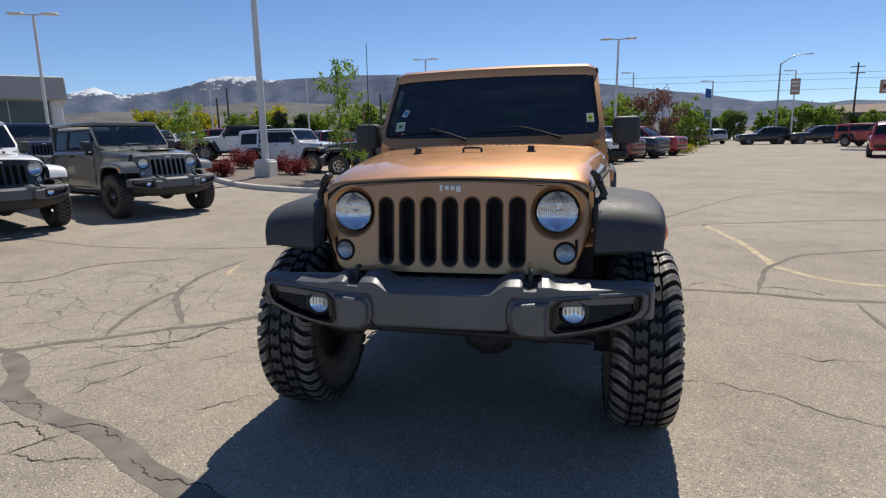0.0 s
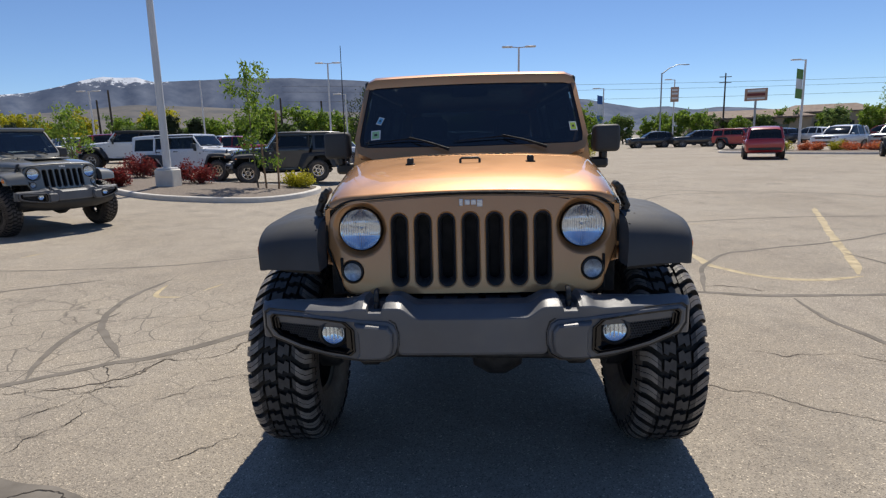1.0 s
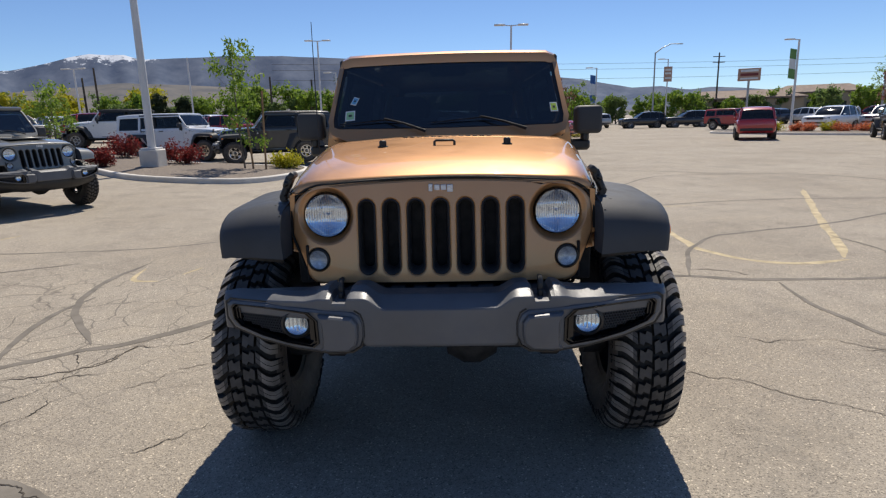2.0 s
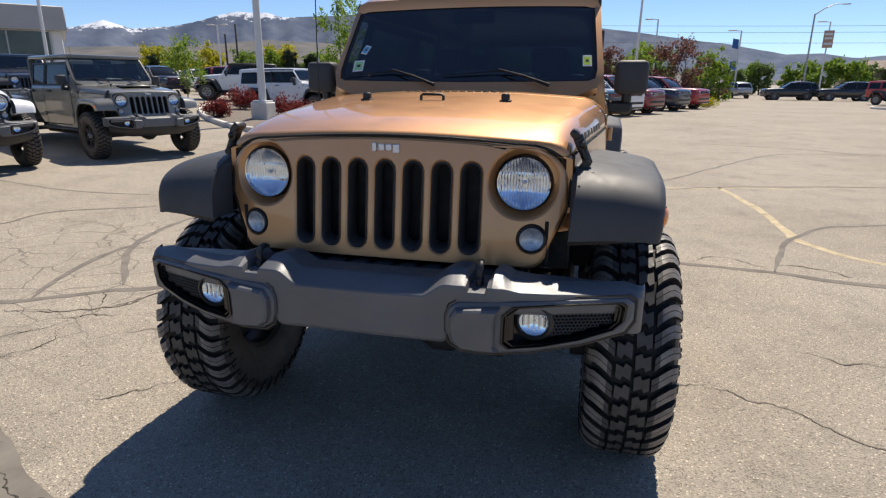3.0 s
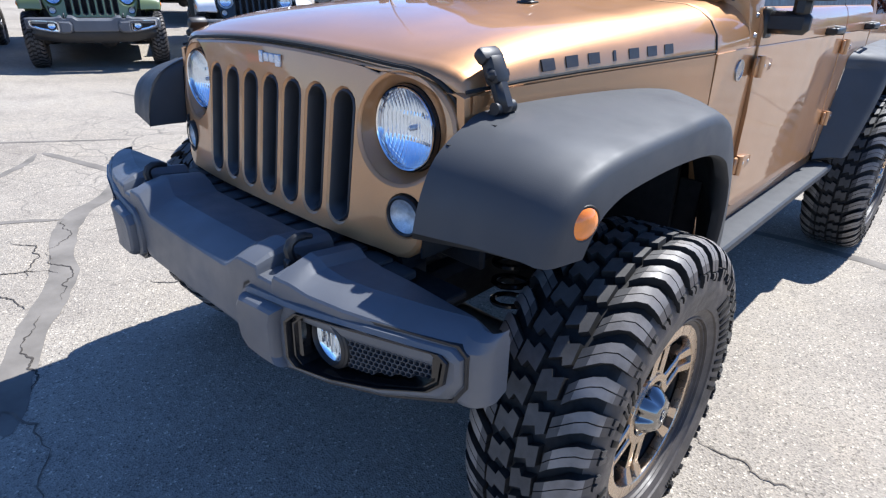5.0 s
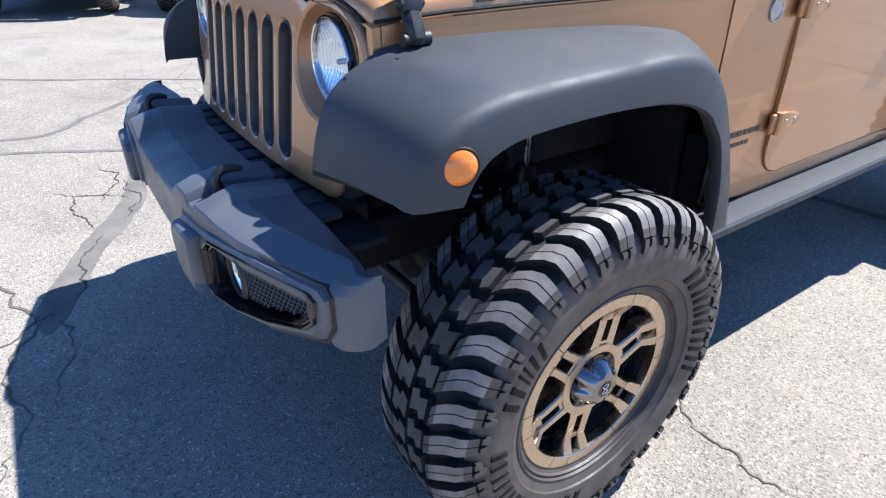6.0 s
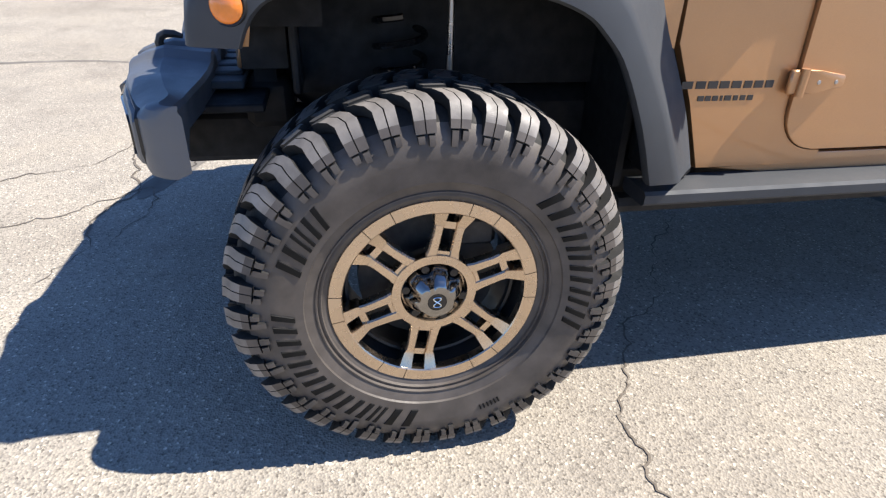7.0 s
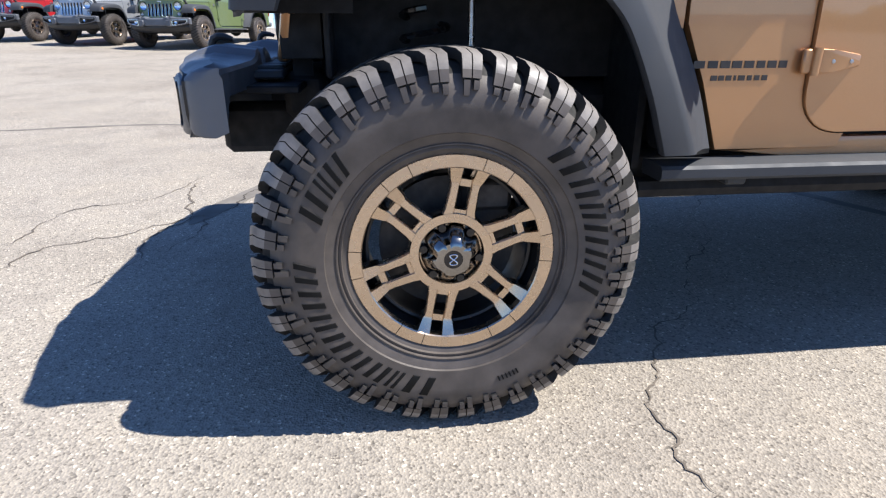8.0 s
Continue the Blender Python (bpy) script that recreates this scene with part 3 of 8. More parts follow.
    # raised plain bars where the sidewall carries its writing
    def bars(a_from, a_to, widths, r0, r1, lean):
        total, at = sum(widths), 0.0
        for w in widths:
            for f0, f1 in ((0.12, 0.34), (0.60, 0.82)):
                u0, u1 = (a_from + (a_to - a_from) * (at + k * w) / total for k in (f0, f1))
                rim = []
                for u, v in ((u0, 0), (u1, 0), (u1, 1), (u0, 1)):
                    r = r0 + (r1 - r0) * v
                    rim.append((float(np.interp(r, (0.29, 0.30, 0.33, 0.345, 0.375), (0.148, 0.150, 0.155, 0.156, 0.150))), r, radians(u) + lean * v))
                mid = [sum(p[i] for p in rim) / 4 for i in range(3)]
                loops = []
                for f, dx in ((1.0, -0.004), (0.96, 0.0030), (0.88, 0.0038)):
                    loops.append([bm.verts.new((x + dx, (mid[1] + (r - mid[1]) * f) * math.cos(mid[2] + (t - mid[2]) * f), (mid[1] + (r - mid[1]) * f) * math.sin(mid[2] + (t - mid[2]) * f))) for x, r, t in rim])
                for p, q in zip(loops, loops[1:]):
                    for j in range(4):
                        bm.faces.new((p[j], p[(j + 1) % 4], q[(j + 1) % 4], q[j])).material_index = 3
                bm.faces.new(loops[-1]).material_index = 3
            at += w
    bars(163, 135, (1.3, 0.6, 1.0), 0.298, 0.352, -0.05)
    bars(264, 178, (1.5, 0.6, 1.0, 1.1, 1.1, 1.0, 1.1, 1.1), 0.302, 0.350, -0.05)
    bars(51, -16, (1.5, 1.1, 0.9, 1.1, 1.0, 1.1), 0.300, 0.352, -0.05)
    bars(289, 299, (1, 1, 1), 0.322, 0.334, 0.0)
    return bm


def lip_segment(bm, k):
    """One of the twelve arcs of the stepped flat lip, parted by fine joints."""
    a0, a1 = 2 * math.pi * k / 12 + 0.004 + radians(79) + (0.10 if k % 2 else -0.13), 2 * math.pi * (k + 1) / 12 - 0.004 + radians(79) + (-0.13 if k % 2 else 0.10)
    add_lathe(bm, [(0.2355, 0.100), (0.2355, 0.118), (0.2335, 0.1205), (0.207, 0.1205), (0.2045, 0.118), (0.2045, 0.095)], 8, arc=(a0, a1))


def spoke(bm, ang):
    c, s = math.cos(ang), math.sin(ang)

    def at(r, t, x):
        return Vector((x, r * c - t * s, r * s + t * c))

    for sd in (1, -1):
        # straight bar
        rows = []
        for r, t0, t1, x in ((0.090, 0.0125, 0.039, 0.1005), (0.104, 0.0125, 0.036, 0.101), (0.150, 0.0125, 0.0335, 0.1015), (0.166, 0.0125, 0.035, 0.101)):
            rows.append([at(r, sd * t0, x - 0.004), at(r, sd * (t0 + 0.003), x), at(r, sd * (t1 - 0.003), x), at(r, sd * t1, x - 0.004), at(r, sd * (t1 - 0.002), x - 0.03), at(r, sd * (t0 + 0.002), x - 0.03)])
        add_loft(bm, rows)
        # forked end that climbs to the lip
        rows = []
        for r, t0, t1, x in ((0.166, 0.0125, 0.035, 0.1005), (0.172, 0.012, 0.038, 0.1015), (0.206, 0.014, 0.048, 0.1195)):
            rows.append([at(r, sd * t0, x - 0.004), at(r, sd * (t0 + 0.002), x), at(r, sd * (t1 - 0.002), x), at(r, sd * t1, x - 0.004), at(r, sd * t1, x - 0.035), at(r, sd * t0, x - 0.035)])
        add_loft(bm, rows)
    # web that joins the two bars half way
    for r0, r1, d in ((0.160, 0.176, 0.004), (0.090, 0.106, 0.002)):
        rows = [[at(r0, -0.014, 0.1 - d), at(r0, 0.014, 0.1 - d), at(r0, 0.014, 0.07), at(r0, -0.014, 0.07)], [at(r1, -0.014, 0.1 - d), at(r1, 0.014, 0.1 - d), at(r1, 0.014, 0.07), at(r1, -0.014, 0.07)]]
        add_loft(bm, rows)


def build_wheel(parent, place, name="wheel"):
    """wheel > tyre, rim parts, cap and nuts, at a pose under the vehicle."""
    hub = new(name)
    hub.empty_display_size = 0.1
    hub.parent = parent
    hub.matrix_local = place
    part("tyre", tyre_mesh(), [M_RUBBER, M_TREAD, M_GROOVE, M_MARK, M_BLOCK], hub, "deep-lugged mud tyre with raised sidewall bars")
    bm = bmesh.new()
    add_lathe(bm, [(0.2365, 0.112), (0.230, 0.098), (0.212, 0.088), (0.205, 0.06), (0.200, -0.09), (0.2365, -0.112)], 64)
    add_lathe(bm, [(0.204, 0.055), (0.196, 0.062), (0.190, 0.06), (0.190, 0.045), (0.204, 0.04)], 64)
    part("barrel", bm, M_BARREL, hub)
    for k in range(12):
        bm = bmesh.new()
        lip_segment(bm, k)
        part("lip_segment", bm, M_RIM, hub)
    bm = bmesh.new()
    add_lathe(bm, [(0.0, 0.082), (0.0725, 0.082), (0.0735, 0.0985), (0.076, 0.1018), (0.096, 0.1018), (0.098, 0.098), (0.098, 0.06), (0.0, 0.06)], 48)
    part("hub_ring", bm, M_RIM, hub)
    for k in range(6):
        bm = bmesh.new()
        spoke(bm, radians(79 + 60 * k))
        part("spoke", bm, M_RIM, hub)
    # fluted chrome cap with a dark disc
    bm = bmesh.new()
    rows = []
    for k in range(72):
        a = 2 * math.pi * k / 72
        f = 1.0 - 0.19 * max(0.0, math.cos(6 * (a - radians(49)))) ** 0.7
        rows.append([Vector((x, r * f2 * math.cos(a), r * f2 * math.sin(a))) for x, r, f2 in ((0.082, 0.0700, f), (0.104, 0.067, f), (0.126, 0.051, 1 + (f - 1) * 0.8), (0.1355, 0.042, 1 + (f - 1) * 0.5), (0.1385, 0.0375, 1), (0.1385, 0.0215, 1), (0.1365, 0.021, 1))])
    add_loft(bm, rows + rows[:1], closed=False, cap=False)
    cap = part("centre_cap", bm, M_SMOKED, hub, "fluted smoked-chrome centre cap", sharp=50)
    bm = bmesh.new()
    add_lathe(bm, [(0.0, 0.1382), (0.0208, 0.1382), (0.021, 0.134), (0.0, 0.134)], 32)
    part("cap_disc", bm, M_GLOSS_BLACK, cap)
    bm = bmesh.new()
    pts = [(0.1396, 0.0085 * math.sin(2 * a), 0.0125 * math.cos(a)) for a in [2 * math.pi * i / 28 for i in range(29)]]
    add_tube(bm, pts, 0.0013, 6)
    part("cap_emblem", bm, M_CHROME, cap)
    for k in range(6):
        a = radians(49 + 60 * k)
        bm = bmesh.new()
        add_lathe(bm, [(0.0, 0.103), (0.009, 0.103), (0.011, 0.099), (0.011, 0.08), (0.0, 0.08)], 10, m=Matrix.Translation((0, 0.0655 * math.cos(a), 0.0655 * math.sin(a))))
        part("lug_nut", bm, M_GLOSS_BLACK, hub)
    # brake disc and caliper behind the spokes
    bm = bmesh.new()
    add_lathe(bm, [(0.05, 0.02), (0.165, 0.02), (0.165, -0.005), (0.05, -0.005)], 40, closed=True)
    part("brake_disc", bm, M_IRON, hub)
    bm = bmesh.new()
    add_box(bm, (0.02, 0.09, 0.12), (0.06, 0.12, 0.075), 0.012)
    part("brake_caliper", bm, M_IRON, hub)
    return hub


# -- grille panel --
def panel_y(x, z):
    return -0.402 - 0.135 * (1.19 - z) + 0.045 * (abs(x) / 0.6) ** 3


def grille_outline(inset, n=10):
    w_top, w_bot, zt, zb = 0.622 - inset, 0.565 - inset, 1.268 - inset, 0.845 + inset
    pts = []
    # top edge with a slight crown, then a wide round shoulder, the side, and the lower corner
    for i in range(9):
        x = -0.44 + 0.88 * i / 8
        pts.append((x, zt - 0.02 * (x / 0.44) ** 2))
    r = 0.135 - inset * 0.4
    for i in range(1, n):
        a = math.pi / 2 * (1 - i / n)
        pts.append((0.44 + (w_top - 0.44) * math.cos(a) ** 0.85, zt - 0.02 - r + r * math.sin(a) ** 0.85))
    pts.append((w_top, 1.05))
    for i in range(0, 5):
        a = -math.pi / 2 * i / 4
        pts.append((w_bot - 0.06 + 0.06 * math.cos(a), zb + 0.06 + 0.06 * math.sin(a)))
    half = pts[9:]
    left = [(-x, z) for x, z in half][::-1]
    return pts[:9] + half + left


def stadium(cx, cz, w, h, grow, n=7):
    r = w / 2 + grow
    hh = h / 2 - w / 2
    out = []
    for i in range(n + 1):
        a = math.pi * i / n
        out.append((cx + r * math.cos(a), cz + hh + r * math.sin(a)))
    for i in range(n + 1):
        a = math.pi + math.pi * i / n
        out.append((cx + r * math.cos(a), cz - hh + r * math.sin(a)))
    return out


def disc(cx, cz, r, n=36):
    return [(cx + r * math.cos(2 * math.pi * i / n), cz + r * math.sin(2 * math.pi * i / n)) for i in range(n)]


SLOTS = [(-0.303 + 0.101 * i, 1.037) for i in range(7)]
LAMP_XZ, TURN_XZ = (0.475, 1.125), (0.512, 0.945)


def grille_panel(parent):
    bm = bmesh.new()
    holes = [(stadium(cx, cz, 0.074, 0.312, 0.006), stadium(cx, cz, 0.074, 0.312, 0.0), 0.05) for cx, cz in SLOTS]
    for sd in (1, -1):
        holes.append((disc(sd * LAMP_XZ[0], LAMP_XZ[1], 0.122), disc(sd * LAMP_XZ[0], LAMP_XZ[1], 0.114), 0.055))
        holes.append((disc(sd * TURN_XZ[0], TURN_XZ[1], 0.052, 24), disc(sd * TURN_XZ[0], TURN_XZ[1], 0.048, 24), 0.03))
    loops = [grille_outline(0.009)] + [h[0] for h in holes]
    rim_edges, all_edges = [], []
    for lp in loops:
        vs = [bm.verts.new((x, 0, z)) for x, z in lp]
        es = [bm.edges.new((vs[i], vs[(i + 1) % len(vs)])) for i in range(len(vs))]
        all_edges += es
        rim_edges.append(vs)
    bmesh.ops.triangle_fill(bm, use_beauty=True, use_dissolve=False, edges=all_edges)
    for k in range(-7, 8):
        bmesh.ops.bisect_plane(bm, geom=bm.verts[:] + bm.edges[:] + bm.faces[:], plane_co=(k * 0.0801 + 0.003, 0, 0), plane_no=(1, 0, 0))
    for z in (0.91, 0.99, 1.07, 1.15, 1.22):
        bmesh.ops.bisect_plane(bm, geom=bm.verts[:] + bm.edges[:] + bm.faces[:], plane_co=(0, 0, z + 0.0013), plane_no=(0, 0, 1))
    for v in bm.verts:
        v.co.y = panel_y(v.co.x, v.co.z)
    # walls of the openings
    def wall(loop_a, loop_b, depth):
        rows = [[Vector((x, panel_y(x, z) + 0.0003, z)) for x, z in loop_a], [Vector((x, panel_y(x, z) + 0.005, z)) for x, z in loop_b], [Vector((x, panel_y(x, z) + depth, z)) for x, z in loop_b]]
        add_loft(bm, rows, closed=True, cap=False)
    for a, b, d in holes:
        wall(a, b, d)
    o0, o1, o2 = grille_outline(0.009), grille_outline(0.003), grille_outline(0.0)
    rows = [[Vector((x, panel_y(x, z) + d, z)) for x, z in lp] for lp, d in ((o0, 0.0003), (o1, 0.003), (o2, 0.009), (o2, 0.024))]
    add_loft(bm, rows, closed=True, cap=False)
    g = part("grille_panel", bm, M_PAINT, parent, "copper-painted grille panel in shade", sharp=30)
    for cx, cz in SLOTS:
        bm = bmesh.new()
        ins, out = stadium(cx, cz + 0.004, 0.046, 0.270, 0.0), stadium(cx, cz, 0.074, 0.312, -0.0008)
        rows = [[Vector((x, panel_y(x, z) + d, z)) for x, z in lp] for lp, d in ((out, 0.004), (stadium(cx, cz, 0.066, 0.302, 0), 0.001), (stadium(cx, cz, 0.060, 0.294, 0), 0.006), (ins, 0.042), (ins, 0.056), (out, 0.056))]
        add_loft(bm, rows + rows[:1], closed=True, cap=False)
        part("slot_insert", bm, M_SLOT, g)
    # black board that stands for the shade behind the slots
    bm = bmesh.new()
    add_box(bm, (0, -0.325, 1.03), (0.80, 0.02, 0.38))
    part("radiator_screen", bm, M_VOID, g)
    # seal round the panel's shoulder
    bm = bmesh.new()
    o = grille_outline(-0.006)
    pts = [(x, panel_y(x, z) + 0.010, z) for x, z in o[:19]]
    left = [(x, panel_y(x, z) + 0.010, z) for x, z in o[-11:]]
    add_tube(bm, left + pts, 0.0055, 6)
    part("hood_seal", bm, M_SHADOWGAP, g)
    # emblem: plain raised bars in silver
    bm = bmesh.new()
    for i, (w, h, dz) in enumerate(((0.016, 0.03, 0.0), (0.022, 0.022, 0.0), (0.022, 0.022, 0.0), (0.024, 0.03, -0.004))):
        x = -0.038 + i * 0.0262
        add_box(bm, (x, panel_y(x, 1.234) - 0.003, 1.234 + dz), (w, 0.008, h), 0.002)
    part("emblem_bar", bm, M_EMBLEM, g, "small silver emblem bars")
    return g


def head_lamp(parent, sd):
    x0, z0 = sd * LAMP_XZ[0], LAMP_XZ[1]
    yc = -0.350
    root = new("headlight")
    root.empty_display_size = 0.05
    root.parent = parent
    root["label"] = "round clear headlight with fluted reflector"
    T = Matrix.Translation((x0, yc, z0)) @ Matrix.Rotation(radians(-90), 4, "Z")
    bm = bmesh.new()
    rings = []
    for rr, d in ((0.1155, 0.003), (0.109, 0.009), (0.0985, 0.014), (0.0965, 0.016), (0.0965, 0.06)):
        ring = [(x0 + rr * math.cos(2 * math.pi * k / 48), z0 + rr * math.sin(2 * math.pi * k / 48)) for k in range(48)]
        k = min(1.0, max(0.0, (0.1155 - rr) / 0.017))
        rings.append([Vector((x, (panel_y(x, z) + d) * (1 - k) + (yc - 0.008 + max(0.0, d - 0.014)) * k, z)) for x, z in ring])
    add_loft(bm, rings, closed=True, cap=False)
    part("lamp_dish", bm, M_PAINT, root)
    bm = bmesh.new()
    add_lathe(bm, [(0.0905, 0.016), (0.0925, 0.02), (0.0945, 0.017), (0.0955, -0.05), (0.0905, -0.05)], 48, m=T, closed=True)
    part("bezel", bm, M_GLOSS_BLACK, root)
    bm = bmesh.new()
    add_lathe(bm, [(0.0905, 0.02), (0.089, 0.024), (0.0862, 0.022), (0.0862, 0.006), (0.0905, 0.006)], 48, m=T, closed=True)
    part("chrome_ring", bm, M_CHROME, root)
    # bowl with fine upright flutes in three tiers
    bm = bmesh.new()
    grid = []
    for j in range(33):
        v = -0.0864 * math.cos(math.pi * j / 32)
        half = math.sqrt(max(1e-8, 0.0866 ** 2 - v * v))
        tier = 1 if abs(v) < 0.028 else -1
        row = []
        for k in range(121):
            u = half * (k / 60 - 1)
            r = math.hypot(u, v)
            flute = abs(((u / 0.0096 + 0.25 * tier) % 1.0) - 0.5) * 2
            d = -0.014 + 3.2 * r * r - 0.0034 * (1 - flute) ** 1.5 * min(1.0, r / 0.02) + 0.0016 * tier * math.cos(v * 40)
            row.append(T @ Vector((d, u, v)))
        grid.append(row)
    for p, q in zip(grid, grid[1:]):
        p, q = ([bm.verts.new(c) for c in line] for line in (p, q))
        for i in range(120):
            bm.faces.new((p[i], p[i + 1], q[i + 1], q[i]))
    bmesh.ops.remove_doubles(bm, verts=bm.verts[:], dist=0.00002)
    part("reflector", bm, M_FACET, root, sharp=25)
    bm = bmesh.new()
    add_lathe(bm, [(0.0, 0.006), (0.004, 0.0055), (0.006, 0.002), (0.006, -0.016), (0.0, -0.016)], 24, m=T)
    part("bulb_shield", bm, M_FROST, root)
    bm = bmesh.new()
    add_lathe(bm, [(0.0, 0.036), (0.03, 0.0345), (0.06, 0.0295), (0.078, 0.024), (0.0862, 0.019)], 48, m=T)
    ob = part("lens", bm, M_LENS, root)
    ob.visible_shadow = False
    return root


def turn_lamp(parent, sd):
    x0, z0 = sd * TURN_XZ[0], TURN_XZ[1]
    T = Matrix.Translation((x0, panel_y(x0, z0), z0)) @ Matrix.Rotation(radians(-90 + sd * 8), 4, "Z")
    root = new("turn_signal")
    root.parent = parent
    root["label"] = "small round clear turn signal"
    bm = bmesh.new()
    add_lathe(bm, [(0.040, 0.006), (0.043, 0.008), (0.0475, 0.004), (0.0475, -0.02), (0.040, -0.02)], 32, m=T, closed=True)
    part("bezel", bm, M_BLACK, root)
    bm = bmesh.new()
    add_lathe(bm, [(0.0, -0.014), (0.02, -0.011), (0.04, 0.0)], 32, m=T)
    part("reflector", bm, M_FROST, root)
    bm = bmesh.new()
    add_lathe(bm, [(0.0, 0.013), (0.01, 0.0128), (0.012, 0.0115), (0.02, 0.011), (0.022, 0.0098), (0.03, 0.009), (0.032, 0.0075), (0.0405, 0.004)], 32, m=T)
    ob = part("lens", bm, M_LENS, root)
    ob.visible_shadow = False


# -- hood --
HOOD_W = [(-0.42, 0.615), (-0.30, 0.632), (0.0, 0.672), (0.3, 0.712), (0.62, 0.750)]
HOOD_Z = [(-0.38, 1.278), (-0.34, 1.297), (-0.27, 1.315), (-0.15, 1.335), (0.0, 1.351), (0.3, 1.374), (0.62, 1.397)]
GAP_Z = [(-0.42, 1.205), (-0.30, 1.224), (0.0, 1.236), (0.62, 1.252)]


def hood_top(y):
    """Height of the hood's middle: a smooth crown through the table's rows."""
    return sum(k * lerp_table(HOOD_Z, max(-0.38, y + d)) for d, k in ((-0.05, 0.1), (-0.025, 0.2), (0, 0.4), (0.025, 0.2), (0.05, 0.1)))


def hood_row(y):
    w, zt, ze = lerp_table(HOOD_W, y), hood_top(y), lerp_table(GAP_Z, y) + 0.006
    row = []
    n = 28
    for i in range(n + 1):
        u = -1 + 2 * i / n
        a = abs(u)
        if a < 0.68:
            x = u / 0.68 * (w - 0.135)
            z = zt - 0.018 * (a / 0.68) ** 2
        else:
            t = (a - 0.68) / 0.32 * math.pi / 2
            x = math.copysign(w - 0.135 + 0.135 * math.sin(t), u)
            z = zt - 0.018 - (zt - 0.018 - ze) * (1 - math.cos(t))
        # raised middle of the hood between two soft creases
        z += 0.006 * min(1.0, max(0.0, (y + 0.30) / 0.45)) * (1 / (1 + math.exp((abs(x) - (0.34 + 0.1 * (y + 0.4))) * 22)))
        yy = y + (0.045 * (abs(x) / w) ** 4 if y < -0.35 else 0.045 * (abs(x) / w) ** 4 * max(0, (-y - 0.05) / 0.3) if y < -0.05 else 0)
        row.append(Vector((x, yy, z)))
    return row


def build_hood(parent):
    ys = [-0.380, -0.376, -0.368, -0.356, -0.338, -0.315, -0.285, -0.25, -0.21, -0.17, -0.125, -0.08, -0.03, 0.02, 0.08, 0.14, 0.2, 0.26, 0.32, 0.38, 0.44, 0.5, 0.56, 0.60]
    rows = [hood_row(y) for y in ys]
    for p, q in zip(rows[0], rows[1]):
        p.z -= 0.016
        q.z -= 0.005
    bm = bmesh.new()
    add_sheet(bm, rows, 0.012, (0, 0, -1))
    hood = part("hood", bm, M_PAINT, parent, "sunlit copper hood with black rubber stops", sharp=50)
    for sd in (1, -1):
        # rubber stop
        bm = bmesh.new()
        add_box(bm, (sd * 0.316, 0.262, hood_top(0.262) + 0.016), (0.035, 0.03, 0.034), 0.006)
        add_box(bm, (sd * 0.316, 0.262, hood_top(0.262) + 0.001), (0.05, 0.045, 0.008), 0.003)
        part("hood_stop", bm, M_BLACK, hood)
        # latch: T-handle, strap and keeper
        root = new("hood_latch")
        root.parent = hood
        root["label"] = "black rubber hood latch"
        bm = bmesh.new()
        lean = Matrix.Rotation(sd * -0.42, 3, "Y")
        add_box(bm, (sd * 0.630, -0.285, 1.284), (0.034, 0.062, 0.028), 0.010, Matrix.Rotation(sd * 0.75, 3, "Y"), seg=2)
        add_box(bm, (sd * 0.648, -0.285, 1.258), (0.036, 0.044, 0.058), 0.011, lean, seg=2)
        add_box(bm, (sd * 0.655, -0.285, 1.252), (0.022, 0.062, 0.026), 0.008, lean)
        part("strap", bm, M_BLACK, root)
        bm = bmesh.new()
        add_box(bm, (sd * 0.668, -0.285, 1.212), (0.030, 0.038, 0.070), 0.010, lean)
        add_tube(bm, [(sd * 0.672, -0.312, 1.190), (sd * 0.672, -0.256, 1.190)], [0.0125, 0.0145], 12)
        add_box(bm, (sd * 0.660, -0.284, 1.172), (0.018, 0.052, 0.030), 0.006)
        part("keeper", bm, M_BLACK, root)
        # dark bars lying on the hood's side
        for i in range(7):
            bm = bmesh.new()
            y = -0.108 + i * 0.077
            w = 0.010 if i == 3 else 0.040
            rows = []
            for yy in (y - w / 2, y, y + w / 2):
                side = [p for p in hood_row(yy) if p.x * sd > 0.3]
                side.sort(key=lambda p: p.z)
                zs = [p.z for p in side]
                base = lerp_table(GAP_Z, yy) + 0.011
                rows.append([Vector((float(np.interp(z, zs, [p.x for p in side])) + sd * 0.0016, yy, z + 0.0008)) for z in (base + 0.002, base + 0.010, base + 0.018, base + 0.026)])
            add_sheet(bm, rows, 0.0035, (-sd * 0.9, 0, -0.4))
            part("side_decal_bar", bm, M_DECAL, hood)
    # rubber seal along the rear edge
    bm = bmesh.new()
    add_tube(bm, [q + Vector((0, 0.004, -0.0035)) for q in hood_row(0.60)], 0.005, 6)
    part("rear_seal", bm, M_SHADOWGAP, hood)
    # loop for tying down
    bm = bmesh.new()
    add_tube(bm, [(x, 0.225, hood_top(0.225) + h) for x, h in ((-0.05, 0.0), (-0.05, 0.024), (-0.042, 0.03), (0.042, 0.03), (0.05, 0.024), (0.05, 0.0))], 0.0065, 8)
    part("tie_down_loop", bm, M_BLACK, hood)
    return hood


# -- front bumper --
def eased(tab, x):
    """A value read off a table, with soft bends at its rows."""
    for (x0, a), (x1, b) in zip(tab, tab[1:]):
        if x <= x1:
            t = min(1.0, max(0.0, (x - x0) / (x1 - x0)))
            t = t * t * (3 - 2 * t)
            return a + (b - a) * t
    return tab[-1][1]


